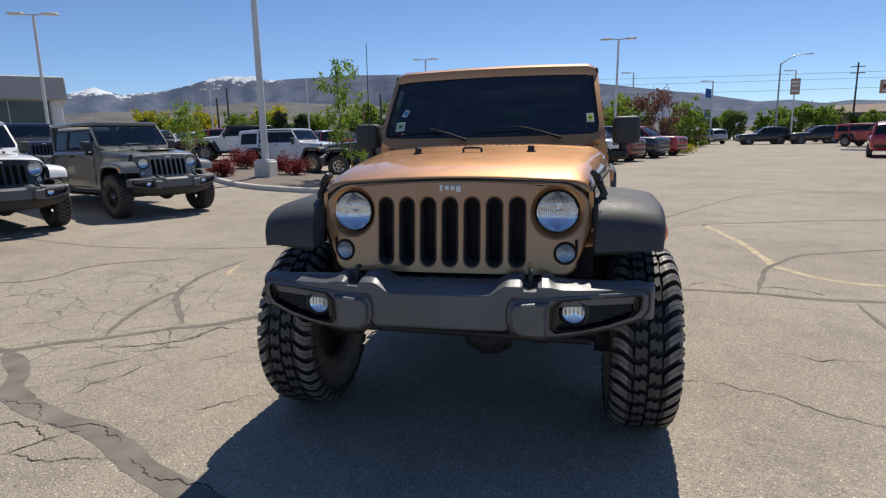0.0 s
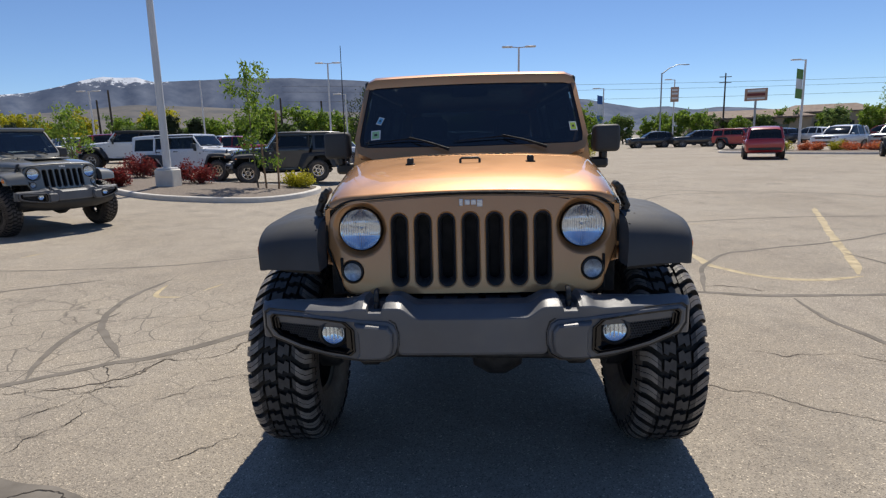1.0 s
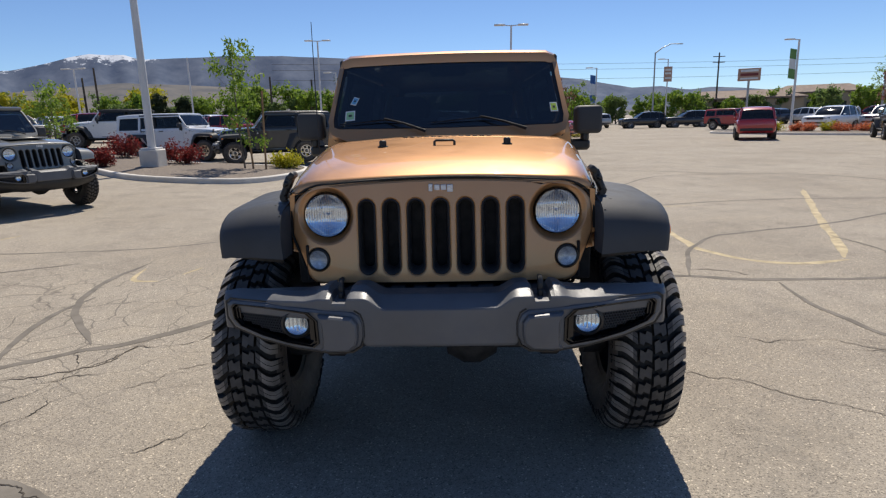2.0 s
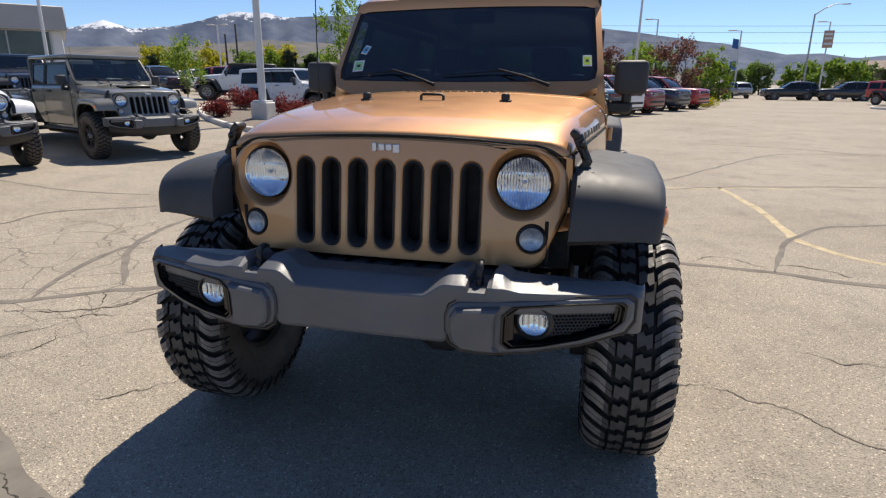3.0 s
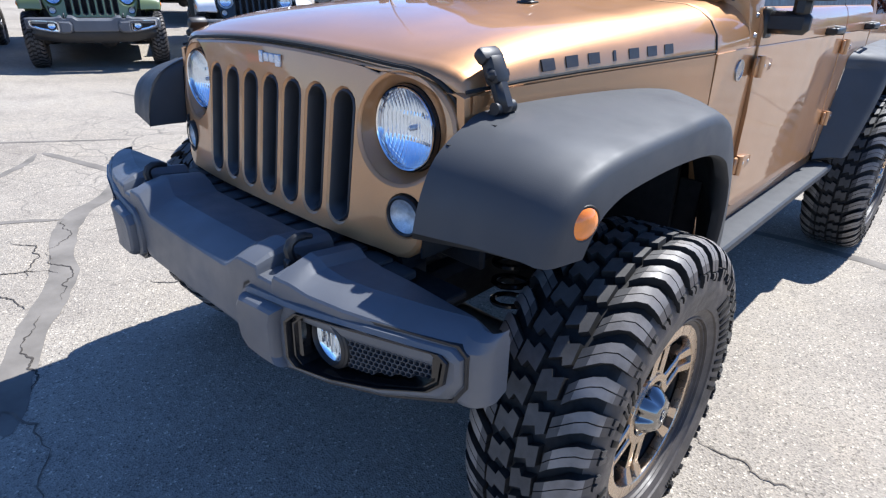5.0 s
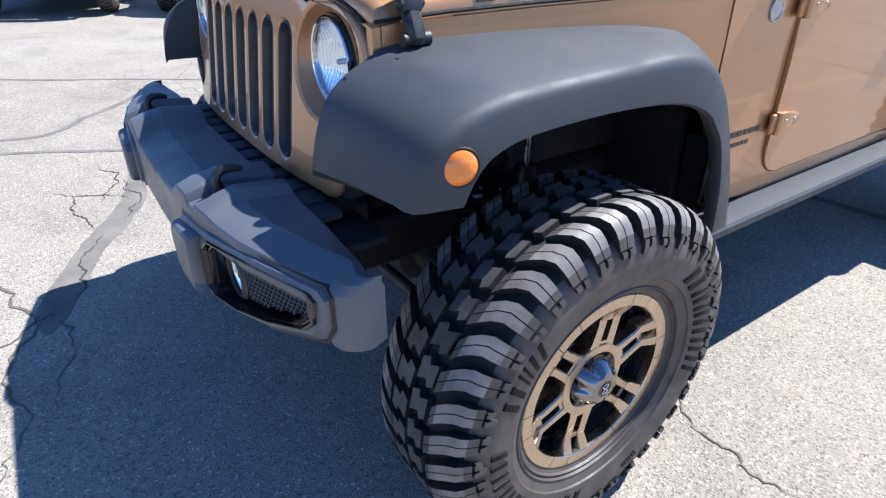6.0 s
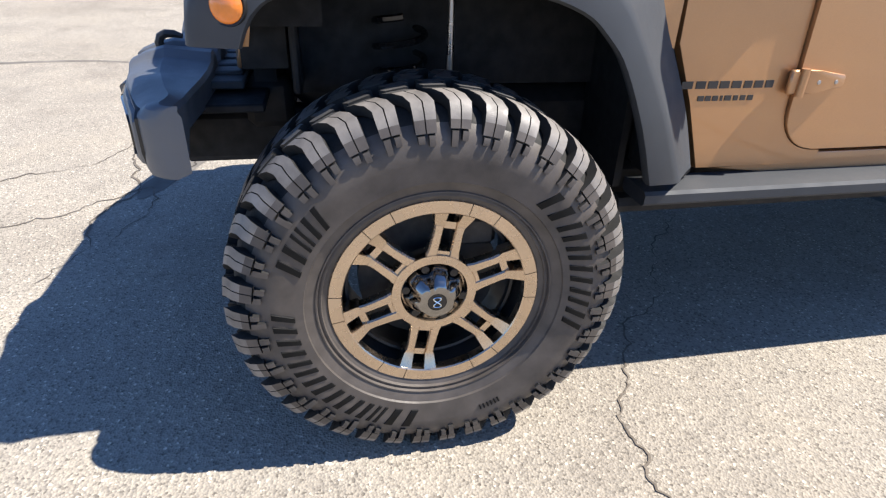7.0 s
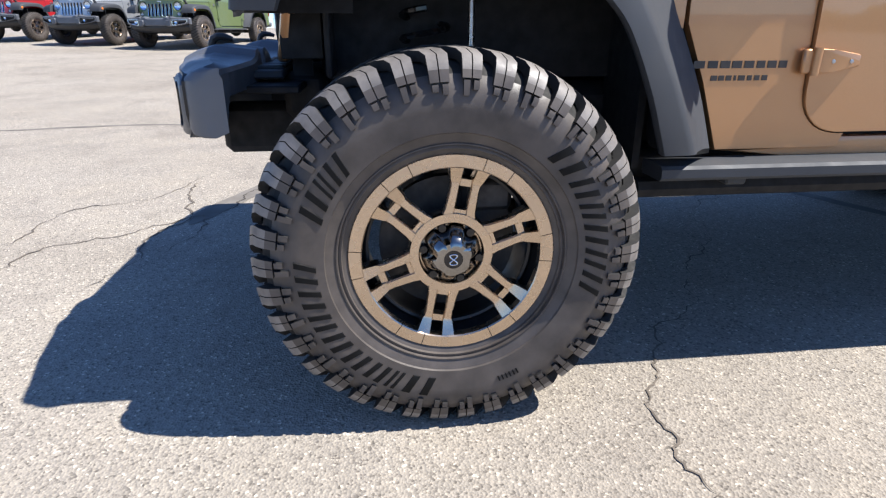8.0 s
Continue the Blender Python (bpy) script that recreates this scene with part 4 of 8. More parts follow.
B_FRONT = [(0.0, -0.694), (0.24, -0.692), (0.44, -0.682), (0.60, -0.652), (0.75, -0.604), (0.832, -0.574)]
B_CREASE = [(0.0, 0.817), (0.205, 0.817), (0.285, 0.858), (0.45, 0.856), (0.52, 0.844), (0.80, 0.836), (0.874, 0.828)]
B_LIP = [(0.0, 0.853), (0.215, 0.853), (0.298, 0.889), (0.334, 0.889), (0.346, 0.872), (0.353, 0.846), (0.404, 0.846), (0.411, 0.872), (0.424, 0.890), (0.444, 0.888), (0.482, 0.868), (0.54, 0.863), (0.80, 0.860), (0.874, 0.852)]
B_SLOPE = [(0.0, 0.074), (0.215, 0.074), (0.30, 0.086), (0.46, 0.078), (0.54, 0.070), (0.80, 0.062), (0.874, 0.030)]
B_LOW = [(0.0, 0.668), (0.28, 0.668), (0.325, 0.775), (0.80, 0.775), (0.832, 0.708), (0.874, 0.704)]
B_BACK = [(0.0, -0.482), (0.3, -0.480), (0.6, -0.478), (0.78, -0.486), (0.874, -0.502)]


def bumper_ring(x):
    """Section of the beam: upright face, crease, sloping shoulder and flat top."""
    a = abs(x)
    yf = float(np.interp(a, [r[0] for r in B_FRONT], [r[1] for r in B_FRONT]))
    zc, zt, ds, low, yb = eased(B_CREASE, a), eased(B_LIP, a), eased(B_SLOPE, a), eased(B_LOW, a), eased(B_BACK, a)
    zc = min(zc, zt - 0.008)
    if a > 0.832:
        # the end turns back in a round corner
        yf += 0.050 * (1 - math.sqrt(max(0.0, 1 - ((a - 0.832) / 0.042) ** 2)))
    yt = yf + ds
    yb = max(yb, yt + 0.012)
    return [Vector((x, y, z)) for y, z in ((yb, low + 0.012), (yb, zt - 0.022), (yb - 0.006, zt - 0.012), (yt + 0.008, zt), (yt - 0.003, zt - 0.003), (yt - 0.003 - (ds - 0.006) * 0.5, (zc + zt) / 2 + 0.003),
                                           (yf + 0.005, zc + 0.002), (yf + 0.001, zc - 0.003), (yf, zc - 0.014), (yf, low + 0.014), (yf + 0.004, low + 0.004), (yf + 0.014, low))]


def pod_line(n, inset=0.0, x0=0.288, x1=0.846):
    """Outline of the lamp pod: square inner end, lower edge that climbs outwards."""
    a, b = x0 + inset, x1 - inset
    up = [(a + 0.035, 0.812 - inset), (0.50, 0.824 - inset), (0.68, 0.833 - inset), (b - 0.02, 0.832 - inset), (b, 0.818 - inset)]
    dn = [(b, 0.760 + inset), (b - 0.025, 0.718 + inset), (0.69, 0.682 + inset), (0.55, 0.660 + inset), (0.42, 0.648 + inset), (a + 0.05, 0.652 + inset), (a + 0.012, 0.676 + inset), (a, 0.715), (a, 0.765), (a + 0.012, 0.797 - inset)]
    return up + dn


def front_bumper(parent):
    root = new("front_bumper")
    root.parent = parent
    root["label"] = "charcoal textured front bumper with winged ends"
    xs = sorted({round(0.0125 * i, 4) for i in range(0, 67)} | {0.346, 0.3495, 0.353, 0.404, 0.4075, 0.411, 0.832, 0.842, 0.850, 0.857, 0.863, 0.868, 0.8715, 0.8735, 0.874})
    xs = [-x for x in xs[:0:-1]] + xs
    bm = bmesh.new()
    add_loft(bm, [bumper_ring(x) for x in xs])
    part("beam", bm, M_BUMPER, root, sharp=17)
    for sd in (1, -1):
        pod = new("lamp_pod")
        pod.parent = root
        bm = bmesh.new()
        def at(u, v, d):
            return Vector((sd * u, lerp_table(B_FRONT, u) - 0.014 + d, v))
        outer, inner = pod_line(0), pod_line(0, 0.012)
        hole = [(0.492, 0.808), (0.66, 0.820), (0.808, 0.821), (0.824, 0.806), (0.818, 0.758), (0.79, 0.732), (0.69, 0.702), (0.58, 0.682), (0.476, 0.671), (0.456, 0.688), (0.458, 0.778)]
        vs_o = [bm.verts.new(at(u, v, 0.0)) for u, v in inner]
        vs_h = [bm.verts.new(at(u, v, 0.002)) for u, v in hole]
        es = [bm.edges.new((vs_o[i], vs_o[(i + 1) % len(vs_o)])) for i in range(len(vs_o))]
        es += [bm.edges.new((vs_h[i], vs_h[(i + 1) % len(vs_h)])) for i in range(len(vs_h))]
        bmesh.ops.triangle_fill(bm, use_beauty=True, use_dissolve=False, edges=es)
        bmesh.ops.bisect_plane(bm, geom=bm.verts[:] + bm.edges[:] + bm.faces[:], plane_co=(sd * 0.42, 0, 0), plane_no=(1, 0, 0))
        rows = [[at(u, v, d) for u, v in lp] for lp, d in ((inner, 0.0002), (pod_line(0, 0.004), 0.006), (outer, 0.018), (outer, 0.075))]
        add_loft(bm, rows, closed=True, cap=False)
        part("pod_shell", bm, M_BUMPER, pod, sharp=35)
        bm = bmesh.new()
        rows = [[at(u, v, d) for u, v in lp] for lp, d in ((pod_line(0, -0.001), 0.014), (pod_line(0, -0.006), 0.014), (pod_line(0, -0.006), 0.06), (pod_line(0, -0.001), 0.06))]
        add_loft(bm, rows + rows[:1], closed=True, cap=False)
        part("pod_gasket", bm, M_BLACK, pod)
        # padded inner block, proud of the lamp section
        bm = bmesh.new()
        pad = [(0.322, 0.796), (0.40, 0.802), (0.455, 0.804), (0.442, 0.775), (0.440, 0.682), (0.452, 0.662), (0.40, 0.660), (0.338, 0.664), (0.312, 0.686), (0.304, 0.72), (0.304, 0.770)]
        def small(f):
            cx, cz = 0.380, 0.730
            return [(cx + (u - cx) * f, cz + (v - cz) * f) for u, v in pad]
        rows = [[at(u, v, d) for u, v in small(f)] for f, d in ((1.0, 0.004), (1.0, -0.006), (0.95, -0.016), (0.86, -0.022))]
        add_loft(bm, rows)
        part("pod_pad", bm, M_BUMPER, pod, sharp=24)
        # gloss frame round the recess, then the recess itself
        bm = bmesh.new()
        def shrink(f):
            cx, cz = 0.640, 0.752
            return [(cx + (u - cx) * f, cz + (v - cz) * f) for u, v in hole]
        rows = [[at(u, v, d) for u, v in shrink(f)] for f, d in ((1.0, 0.004), (0.99, -0.004), (0.955, -0.004), (0.94, 0.012), (0.915, 0.012), (0.905, 0.004), (0.88, 0.004), (0.865, 0.05), (0.2, 0.056))]
        add_loft(bm, rows, closed=True, cap=False)
        part("recess_frame", bm, M_GLOSS_BLACK, pod)
        bm = bmesh.new()
        rows = [[at(u, v, d) for u, v in [(0.605, 0.795), (0.765, 0.808), (0.786, 0.792), (0.776, 0.752), (0.70, 0.724), (0.605, 0.706)]] for d in (0.030, 0.050)]
        add_loft(bm, rows)
        part("insert_backing", bm, M_VOID, pod)
        # honeycomb insert
        bm = bmesh.new()
        for j in range(9):
            for i in range(17):
                u, v = 0.608 + i * 0.0112 + (j % 2) * 0.0056, 0.712 + j * 0.0105
                top = 0.795 + (u - 0.6) * 0.10
                low = 0.712 + max(0, u - 0.62) * 0.26
                if low < v < top and u < 0.778:
                    hexa = [(u + 0.0052 * math.cos(a), v + 0.0052 * math.sin(a)) for a in [math.pi / 6 + math.pi / 3 * k for k in range(6)]]
                    hexb = [(u + 0.0072 * math.cos(a), v + 0.0072 * math.sin(a)) for a in [math.pi / 6 + math.pi / 3 * k for k in range(6)]]
                    add_loft(bm, [[at(*p, 0.026) for p in hexa], [at(*p, 0.016) for p in hexa], [at(*p, 0.017) for p in hexb], [at(*p, 0.026) for p in hexb]], closed=True, cap=False)
        tagged(part("honeycomb_insert", bm, M_PLASTIC, pod), kind="stuff")
        # fog lamp in its barrel
        T = Matrix.Translation((sd * 0.552, -0.636, 0.752)) @ Matrix.Rotation(radians(-90), 4, "Z")
        bm = bmesh.new()
        add_lathe(bm, [(0.0445, 0.016), (0.049, 0.022), (0.055, 0.018), (0.056, -0.03), (0.0445, -0.03)], 36, m=T, closed=True)
        add_lathe(bm, [(0.0, 0.0), (0.035, 0.004), (0.0445, 0.012)], 36, m=T)
        ob = part("fog_bezel", bm, [M_BLACK, M_REFLECT], pod)
        for p in ob.data.polygons[36 * 5:]:
            p.material_index = 1
        bm = bmesh.new()
        add_lathe(bm, [(0.0, 0.022), (0.015, 0.0215), (0.03, 0.019), (0.0445, 0.014)], 36, m=T)
        ob = part("fog_lens", bm, M_LENS, pod)
        ob.visible_shadow = False
        bm = bmesh.new()
        for i in range(5):
            add_box(bm, (sd * 0.552 + (i - 2) * 0.015, -0.6425, 0.752), (0.004, 0.008, 0.06 - abs(i - 2) * 0.012), 0.001)
        part("fog_reflector_rib", bm, M_CHROME, pod)
        # barrel round the fog lamp and the gloss panels either side of it
        bm = bmesh.new()
        add_lathe(bm, [(0.050, 0.014), (0.053, 0.018), (0.060, 0.014), (0.066, -0.02), (0.050, -0.02)], 36, m=T, closed=True)
        part("fog_barrel", bm, M_BLACK, pod)
        for pan in ([(0.474, 0.778), (0.494, 0.786), (0.494, 0.70), (0.474, 0.694)], [(0.788, 0.800), (0.806, 0.800), (0.802, 0.764), (0.786, 0.756)]):
            bm = bmesh.new()
            add_loft(bm, [[at(u, v, d) for u, v in pan] for d in (0.010, 0.03)])
            part("recess_panel", bm, M_GLOSS_BLACK, pod)
        # hook
        bm = bmesh.new()
        x = sd * 0.378
        add_box(bm, (x, -0.612, 0.855), (0.020, 0.04, 0.03), 0.005)
        add_tube(bm, [(x, -0.612, 0.85), (x, -0.620, 0.888), (x, -0.614, 0.902), (x, -0.600, 0.909), (x, -0.580, 0.908), (x, -0.56, 0.902)], [0.0115, 0.0115, 0.011, 0.0105, 0.0095, 0.006], 8)
        part("tow_hook", bm, M_BLACK, root, "black forged tow hook")
    # slotted cover between beam and grille, and the air dam below
    bm = bmesh.new()
    add_box(bm, (0, -0.448, 0.815), (1.10, 0.09, 0.02), 0.004)
    for i in range(11):
        add_box(bm, (-0.45 + i * 0.09, -0.448, 0.829), (0.062, 0.075, 0.012), 0.004)
    part("slotted_cover", bm, M_PLASTIC, root)
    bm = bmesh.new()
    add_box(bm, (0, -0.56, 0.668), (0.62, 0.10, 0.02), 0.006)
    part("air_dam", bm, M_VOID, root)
    return root


# -- fender flares: stations of inner edge, ridge and wheel-arch edge --
FLARE = [((0.632, -0.496, 0.968), (0.900, -0.446, 0.966), (0.926, -0.354, 0.964)),
         ((0.640, -0.482, 1.045), (0.908, -0.432, 1.036), (0.930, -0.340, 0.998)),
         ((0.646, -0.450, 1.112), (0.914, -0.396, 1.087), (0.932, -0.320, 1.027)),
         ((0.648, -0.385, 1.156), (0.918, -0.328, 1.120), (0.934, -0.288, 1.049)),
         ((0.640, -0.285, 1.182), (0.922, -0.230, 1.138), (0.935, -0.215, 1.066)),
         ((0.672, 0.000, 1.188), (0.924, -0.020, 1.148), (0.936, -0.030, 1.074)),
         ((0.708, 0.280, 1.178), (0.924, 0.180, 1.154), (0.936, 0.165, 1.064)),
         ((0.728, 0.460, 1.146), (0.920, 0.290, 1.124), (0.934, 0.285, 1.030)),
         ((0.740, 0.545, 1.064), (0.914, 0.365, 1.066), (0.930, 0.350, 0.980)),
         ((0.744, 0.590, 0.962), (0.908, 0.425, 0.985), (0.926, 0.400, 0.918)),
         ((0.765, 0.660, 0.790), (0.892, 0.530, 0.815), (0.910, 0.470, 0.785)),
         ((0.765, 0.715, 0.634), (0.874, 0.614, 0.642), (0.887, 0.530, 0.642))]


def flare_mesh(rows, sd, y0=0.0, flip=1):
    bm = bmesh.new()
    cols = []
    for k in range(3):
        cols.append(curve_through([r[k] for r in rows], 4))
    rings = []
    for a, b, c in zip(*cols):
        d = (c - b)
        out = Vector((1, 0, 0))
        mid = a.lerp(b, 0.5) + Vector((0, 0, 0.006))
        pts = [a, mid, a.lerp(b, 0.86) + Vector((0, 0, 0.004)), b.lerp(a, 0.05) + out * 0.002, b + out * 0.004 + d * 0.06, b.lerp(c, 0.25) + out * 0.007, c, c - out * 0.012 + d * 0.06, c - out * 0.035, b - out * 0.05 + d * 0.25, a.lerp(b, 0.4) + d * 0.22 - Vector((0, 0, 0.01)), a - Vector((0, 0, 0.012))]
        rings.append([Vector((sd * p.x, y0 + flip * p.y, p.z)) for p in pts])
    add_loft(bm, rings)
    return bm


# roll of the body's side from the waist up to the glass: (half width, height)
SHOULDER = ((0.7625, 1.2535), (0.7622, 1.276), (0.7605, 1.300), (0.7565, 1.324), (0.7505, 1.345), (0.7425, 1.361), (0.733, 1.370), (0.720, 1.373))


def body_side(parent, sd):
    """Painted side: front wing strip, cowl side, doors, rear quarter, all as parts."""
    # wing strip above the flare
    bm = bmesh.new()
    rows = []
    for y in (-0.352, -0.30, -0.15, 0.0, 0.15, 0.3, 0.45, 0.60):
        w = lerp_table(HOOD_W, y) + 0.004
        g = lerp_table(GAP_Z, y)
        rows.append([Vector((sd * (w - 0.075), y, g - 0.004)), Vector((sd * (w - 0.02), y, g - 0.002)), Vector((sd * w, y, g - 0.008)), Vector((sd * (w + 0.004), y, 1.12)), Vector((sd * (w + 0.004), y, 1.03 if y < 0.5 else 0.93))])
    add_sheet(bm, rows, 0.02, (-sd, 0, 0))
    wing = part("wing_panel", bm, M_PAINT, parent)
    # black tube drawn as the shade in the gap below the hood
    bm = bmesh.new()
    add_tube(bm, [(sd * (lerp_table(HOOD_W, y) + 0.0015), y, lerp_table(GAP_Z, y) + 0.002) for y in (-0.345, -0.2, 0.0, 0.2, 0.4, 0.60)], 0.0042, 6)
    part("gap_seal", bm, M_SHADOWGAP, wing)
    # nose of the wing: it rolls round from the grille panel's edge, with a dark joint between them
    edge = sorted((z, x) for x, z in grille_outline(0.0) if x > 0.5 and z > 0.90)
    rows, joint = [], []
    for z in np.linspace(1.212, 0.966, 9):
        x = float(np.interp(z, [e[0] for e in edge], [e[1] for e in edge]))
        y = panel_y(x, z) + 0.024
        rows.append([Vector((sd * px, py, z)) for px, py in ((x - 0.012, y + 0.010), (x + 0.004, y), (x + 0.014, y + 0.004), (max(x + 0.022, 0.628), max(y + 0.03, -0.375)), (0.636, -0.335), (0.642, -0.28))])
        joint.append(Vector((sd * (x + 0.002), y - 0.001, z)))
    bm = bmesh.new()
    add_sheet(bm, rows, 0.010, (-sd, 0, 0))
    nose = part("wing_nose", bm, M_PAINT, parent, sharp=50)
    # black tube drawn as the shade in this joint
    bm = bmesh.new()
    add_tube(bm, joint, 0.0042, 6)
    part("gap_seal", bm, M_SHADOWGAP, nose)
    # cowl side with a cut for the flare
    bm = bmesh.new()
    poly = [(0.603, 1.246), (0.934, 1.254), (0.941, 1.05)] + [(1.067 - 0.114 * math.cos(math.pi / 2 * i / 8), 0.78 - 0.114 * math.sin(math.pi / 2 * i / 8)) for i in range(9)] + [(1.10, 0.666), (1.085, 0.628), (0.735, 0.628), (0.675, 0.80), (0.612, 0.94)]
    add_prism(bm, poly, lambda u, v, k: Vector((sd * (0.7565 - 0.03 * (1 - k)), u, v)), 0.0015)
    cowl = part("cowl_side", bm, M_PAINT, parent, sharp=12)
    for y, w in ((0.655, 0.03), (0.692, 0.026), (0.725, 0.026), (0.757, 0.026), (0.79, 0.026), (0.822, 0.022), (0.852, 0.024), (0.882, 0.022)):
        bm = bmesh.new()
        add_box(bm, (sd * 0.7573, y, 0.845), (0.002, w, 0.018))
        part("side_decal_bar", bm, M_DECAL, cowl)
    for y, w in ((0.70, 0.017), (0.72, 0.015), (0.74, 0.015), (0.757, 0.006), (0.775, 0.018), (0.797, 0.012), (0.817, 0.014), (0.838, 0.015)):
        bm = bmesh.new()
        add_box(bm, (sd * 0.7573, y, 0.812), (0.002, w, 0.013))
        part("side_decal_bar", bm, M_DECAL, cowl)
    # round badge
    bm = bmesh.new()
    T = Matrix.Translation((sd * 0.7535, 0.81, 1.185)) @ Matrix.Rotation(0 if sd > 0 else math.pi, 4, "Z")
    add_lathe(bm, [(0.0, 0.006), (0.026, 0.006), (0.0275, 0.008), (0.033, 0.008), (0.034, 0.004), (0.034, -0.004), (0.0, -0.004)], 32, m=T)
    part("round_badge", bm, M_STEEL, cowl, "round silver badge")
    # rocker below the doors
    bm = bmesh.new()
    add_prism(bm, [(0.72, 0.626), (1.0, 0.60), (2.28, 0.60), (2.30, 0.655), (1.085, 0.655), (1.08, 0.626)], lambda u, v, k: Vector((sd * (0.745 - 0.05 * (1 - k)), u, v)), 0.004)
    part("sill", bm, M_PAINT, parent)
    # doors
    spec = (("front_door", 0.932, 2.165, 0.664), ("rear_door", 2.18, 2.93, 0.664))
    for name, y0, y1, zb in spec:
        door = new(name)
        door.parent = parent
        bm = bmesh.new()
        zt = 1.252
        if name == "front_door":
            poly = [(0.938, zt), (y1, zt), (y1, zb + 0.03), (y1 - 0.03, zb + 0.006)] + [(1.067 - 0.110 * math.sin(math.pi / 2 * i / 8), 0.78 - 0.110 * math.cos(math.pi / 2 * i / 8)) for i in range(9)] + [(0.945, 1.05)]
        else:
            poly = [(y0, zt), (y1 - 0.16, zt), (y1 - 0.18, 1.06), (y1 - 0.42, 0.80), (y1 - 0.53, zb + 0.03), (y1 - 0.56, zb + 0.006), (y0 + 0.03, zb + 0.006), (y0, zb + 0.03)]
        def at(u, v, k):
            bow = 0.014 * (1 - ((v - 0.96) / 0.36) ** 2)
            return Vector((sd * (0.757 + bow - 0.05 * (1 - k)), u, v))
        add_prism(bm, poly, at, 0.0025)
        part("door_skin", bm, M_PAINT, door, sharp=12)
        bm = bmesh.new()
        add_sheet(bm, [[Vector((sd * x, y, z)) for y in np.linspace(*(((0.940, y1) if name == "front_door" else (y0, y1 - 0.16))), 7)] for x, z in SHOULDER], 0.012, (-sd, 0, 0))
        part("door_shoulder", bm, M_PAINT, door, sharp=40)
        # frame and glass above the belt
        bm = bmesh.new()
        zg = 1.80
        lean = 0.13
        if name == "front_door":
            outer = [(y0 + 0.06, 1.368), (y0 + 0.27, zg), (y1, zg), (y1, 1.368)]
            inner = [(y0 + 0.12, 1.402), (y0 + 0.295, zg - 0.04), (y1 - 0.045, zg - 0.04), (y1 - 0.045, 1.402)]
        else:
            outer = [(y0, 1.368), (y0, zg), (y1 - 0.10, zg), (y1 - 0.15, 1.368)]
            inner = [(y0 + 0.045, 1.402), (y0 + 0.045, zg - 0.04), (y1 - 0.15, zg - 0.04), (y1 - 0.195, 1.402)]
        def up(u, v, d):
            return Vector((sd * (0.752 - lean * (v - 1.262) / 0.54 * 0.75 + d), u, v))
        rows = [[up(u, v, d) for u, v in lp] for lp, d in ((outer, -0.03), (outer, 0.0), (inner, 0.0), (inner, -0.03))]
        add_loft(bm, rows + rows[:1], closed=True, cap=False)
        part("window_frame", bm, M_BLACK, door)
        bm = bmesh.new()
        add_loft(bm, [[up(u, v, -0.012) for u, v in inner], [up(u, v, -0.017) for u, v in inner]])
        ob = part("window_pane", bm, M_GLASS, door)
        ob.visible_shadow = False
        # hinges, with their pins and bolts
        for hz in (0.852, 1.19):
            bm = bmesh.new()
            hy = y0 + (0.022 if hz < 1 else 0.004)
            xb = 0.775
            T = Matrix.Translation((sd * xb, hy, hz))
            add_tube(bm, [(sd * (xb + 0.006), hy, hz - 0.034), (sd * (xb + 0.006), hy, hz + 0.034)], 0.0115, 12)
            pl = [(0.006, -0.03), (0.006, 0.032), (0.05, 0.028), (0.118, 0.018), (0.124, 0.012), (0.124, -0.008), (0.118, -0.014), (0.05, -0.026)]
            add_prism(bm, pl, lambda u, v, k: Vector((sd * (xb - 0.012 + 0.018 * k), hy + u, hz + v)), 0.003)
            add_box(bm, (sd * (xb - 0.002), hy - 0.018, hz), (0.014, 0.03, 0.06), 0.004)
            h = part("hinge", bm, M_PAINT, door, "painted strap hinge")
            for by in (0.048, 0.098):
                bm = bmesh.new()
                add_lathe(bm, [(0.0, 0.008), (0.005, 0.0075), (0.0065, 0.004), (0.0065, -0.004)], 10, m=Matrix.Translation((sd * xb, hy + by, hz)) @ Matrix.Rotation(0 if sd > 0 else math.pi, 4, "Z"))
                part("hinge_bolt", bm, M_STEEL, h)
        # handle
        bm = bmesh.new()
        hy = y1 - (0.30 if name == "front_door" else 0.265)
        add_box(bm, (sd * 0.800, hy, 1.272), (0.018, 0.15, 0.026), 0.008, seg=2)
        add_box(bm, (sd * 0.780, hy - 0.064, 1.270), (0.045, 0.022, 0.030), 0.007)
        add_lathe(bm, [(0.0, 0.045), (0.018, 0.043), (0.021, 0.0)], 16, m=Matrix.Translation((sd * 0.758, hy + 0.082, 1.270)) @ Matrix.Rotation(0 if sd > 0 else math.pi, 4, "Z"))
        part("door_handle", bm, M_BLACK, door)
        if name == "front_door":
            # mirror on its arm
            mr = new("door_mirror")
            mr.parent = parent
            mr["label"] = "large black door mirror"
            bm = bmesh.new()
            add_box(bm, (sd * 0.866, 0.985, 1.477), (0.165, 0.12, 0.17), 0.028, seg=3)
            part("housing", bm, M_PLASTIC, mr)
            bm = bmesh.new()
            add_box(bm, (sd * 0.866, 1.047, 1.477), (0.14, 0.006, 0.145), 0.002)
            part("mirror_glass", bm, M_CHROME, mr)
            bm = bmesh.new()
            add_box(bm, (sd * 0.850, 0.985, 1.378), (0.05, 0.05, 0.07), 0.014)
            add_box(bm, (sd * 0.815, 0.988, 1.325), (0.135, 0.05, 0.07), 0.016)
            add_box(bm, (sd * 0.752, 0.992, 1.32), (0.03, 0.08, 0.10), 0.01)
            part("mirror_arm", bm, M_BLACK, mr)
    # rear quarter
    bm = bmesh.new()
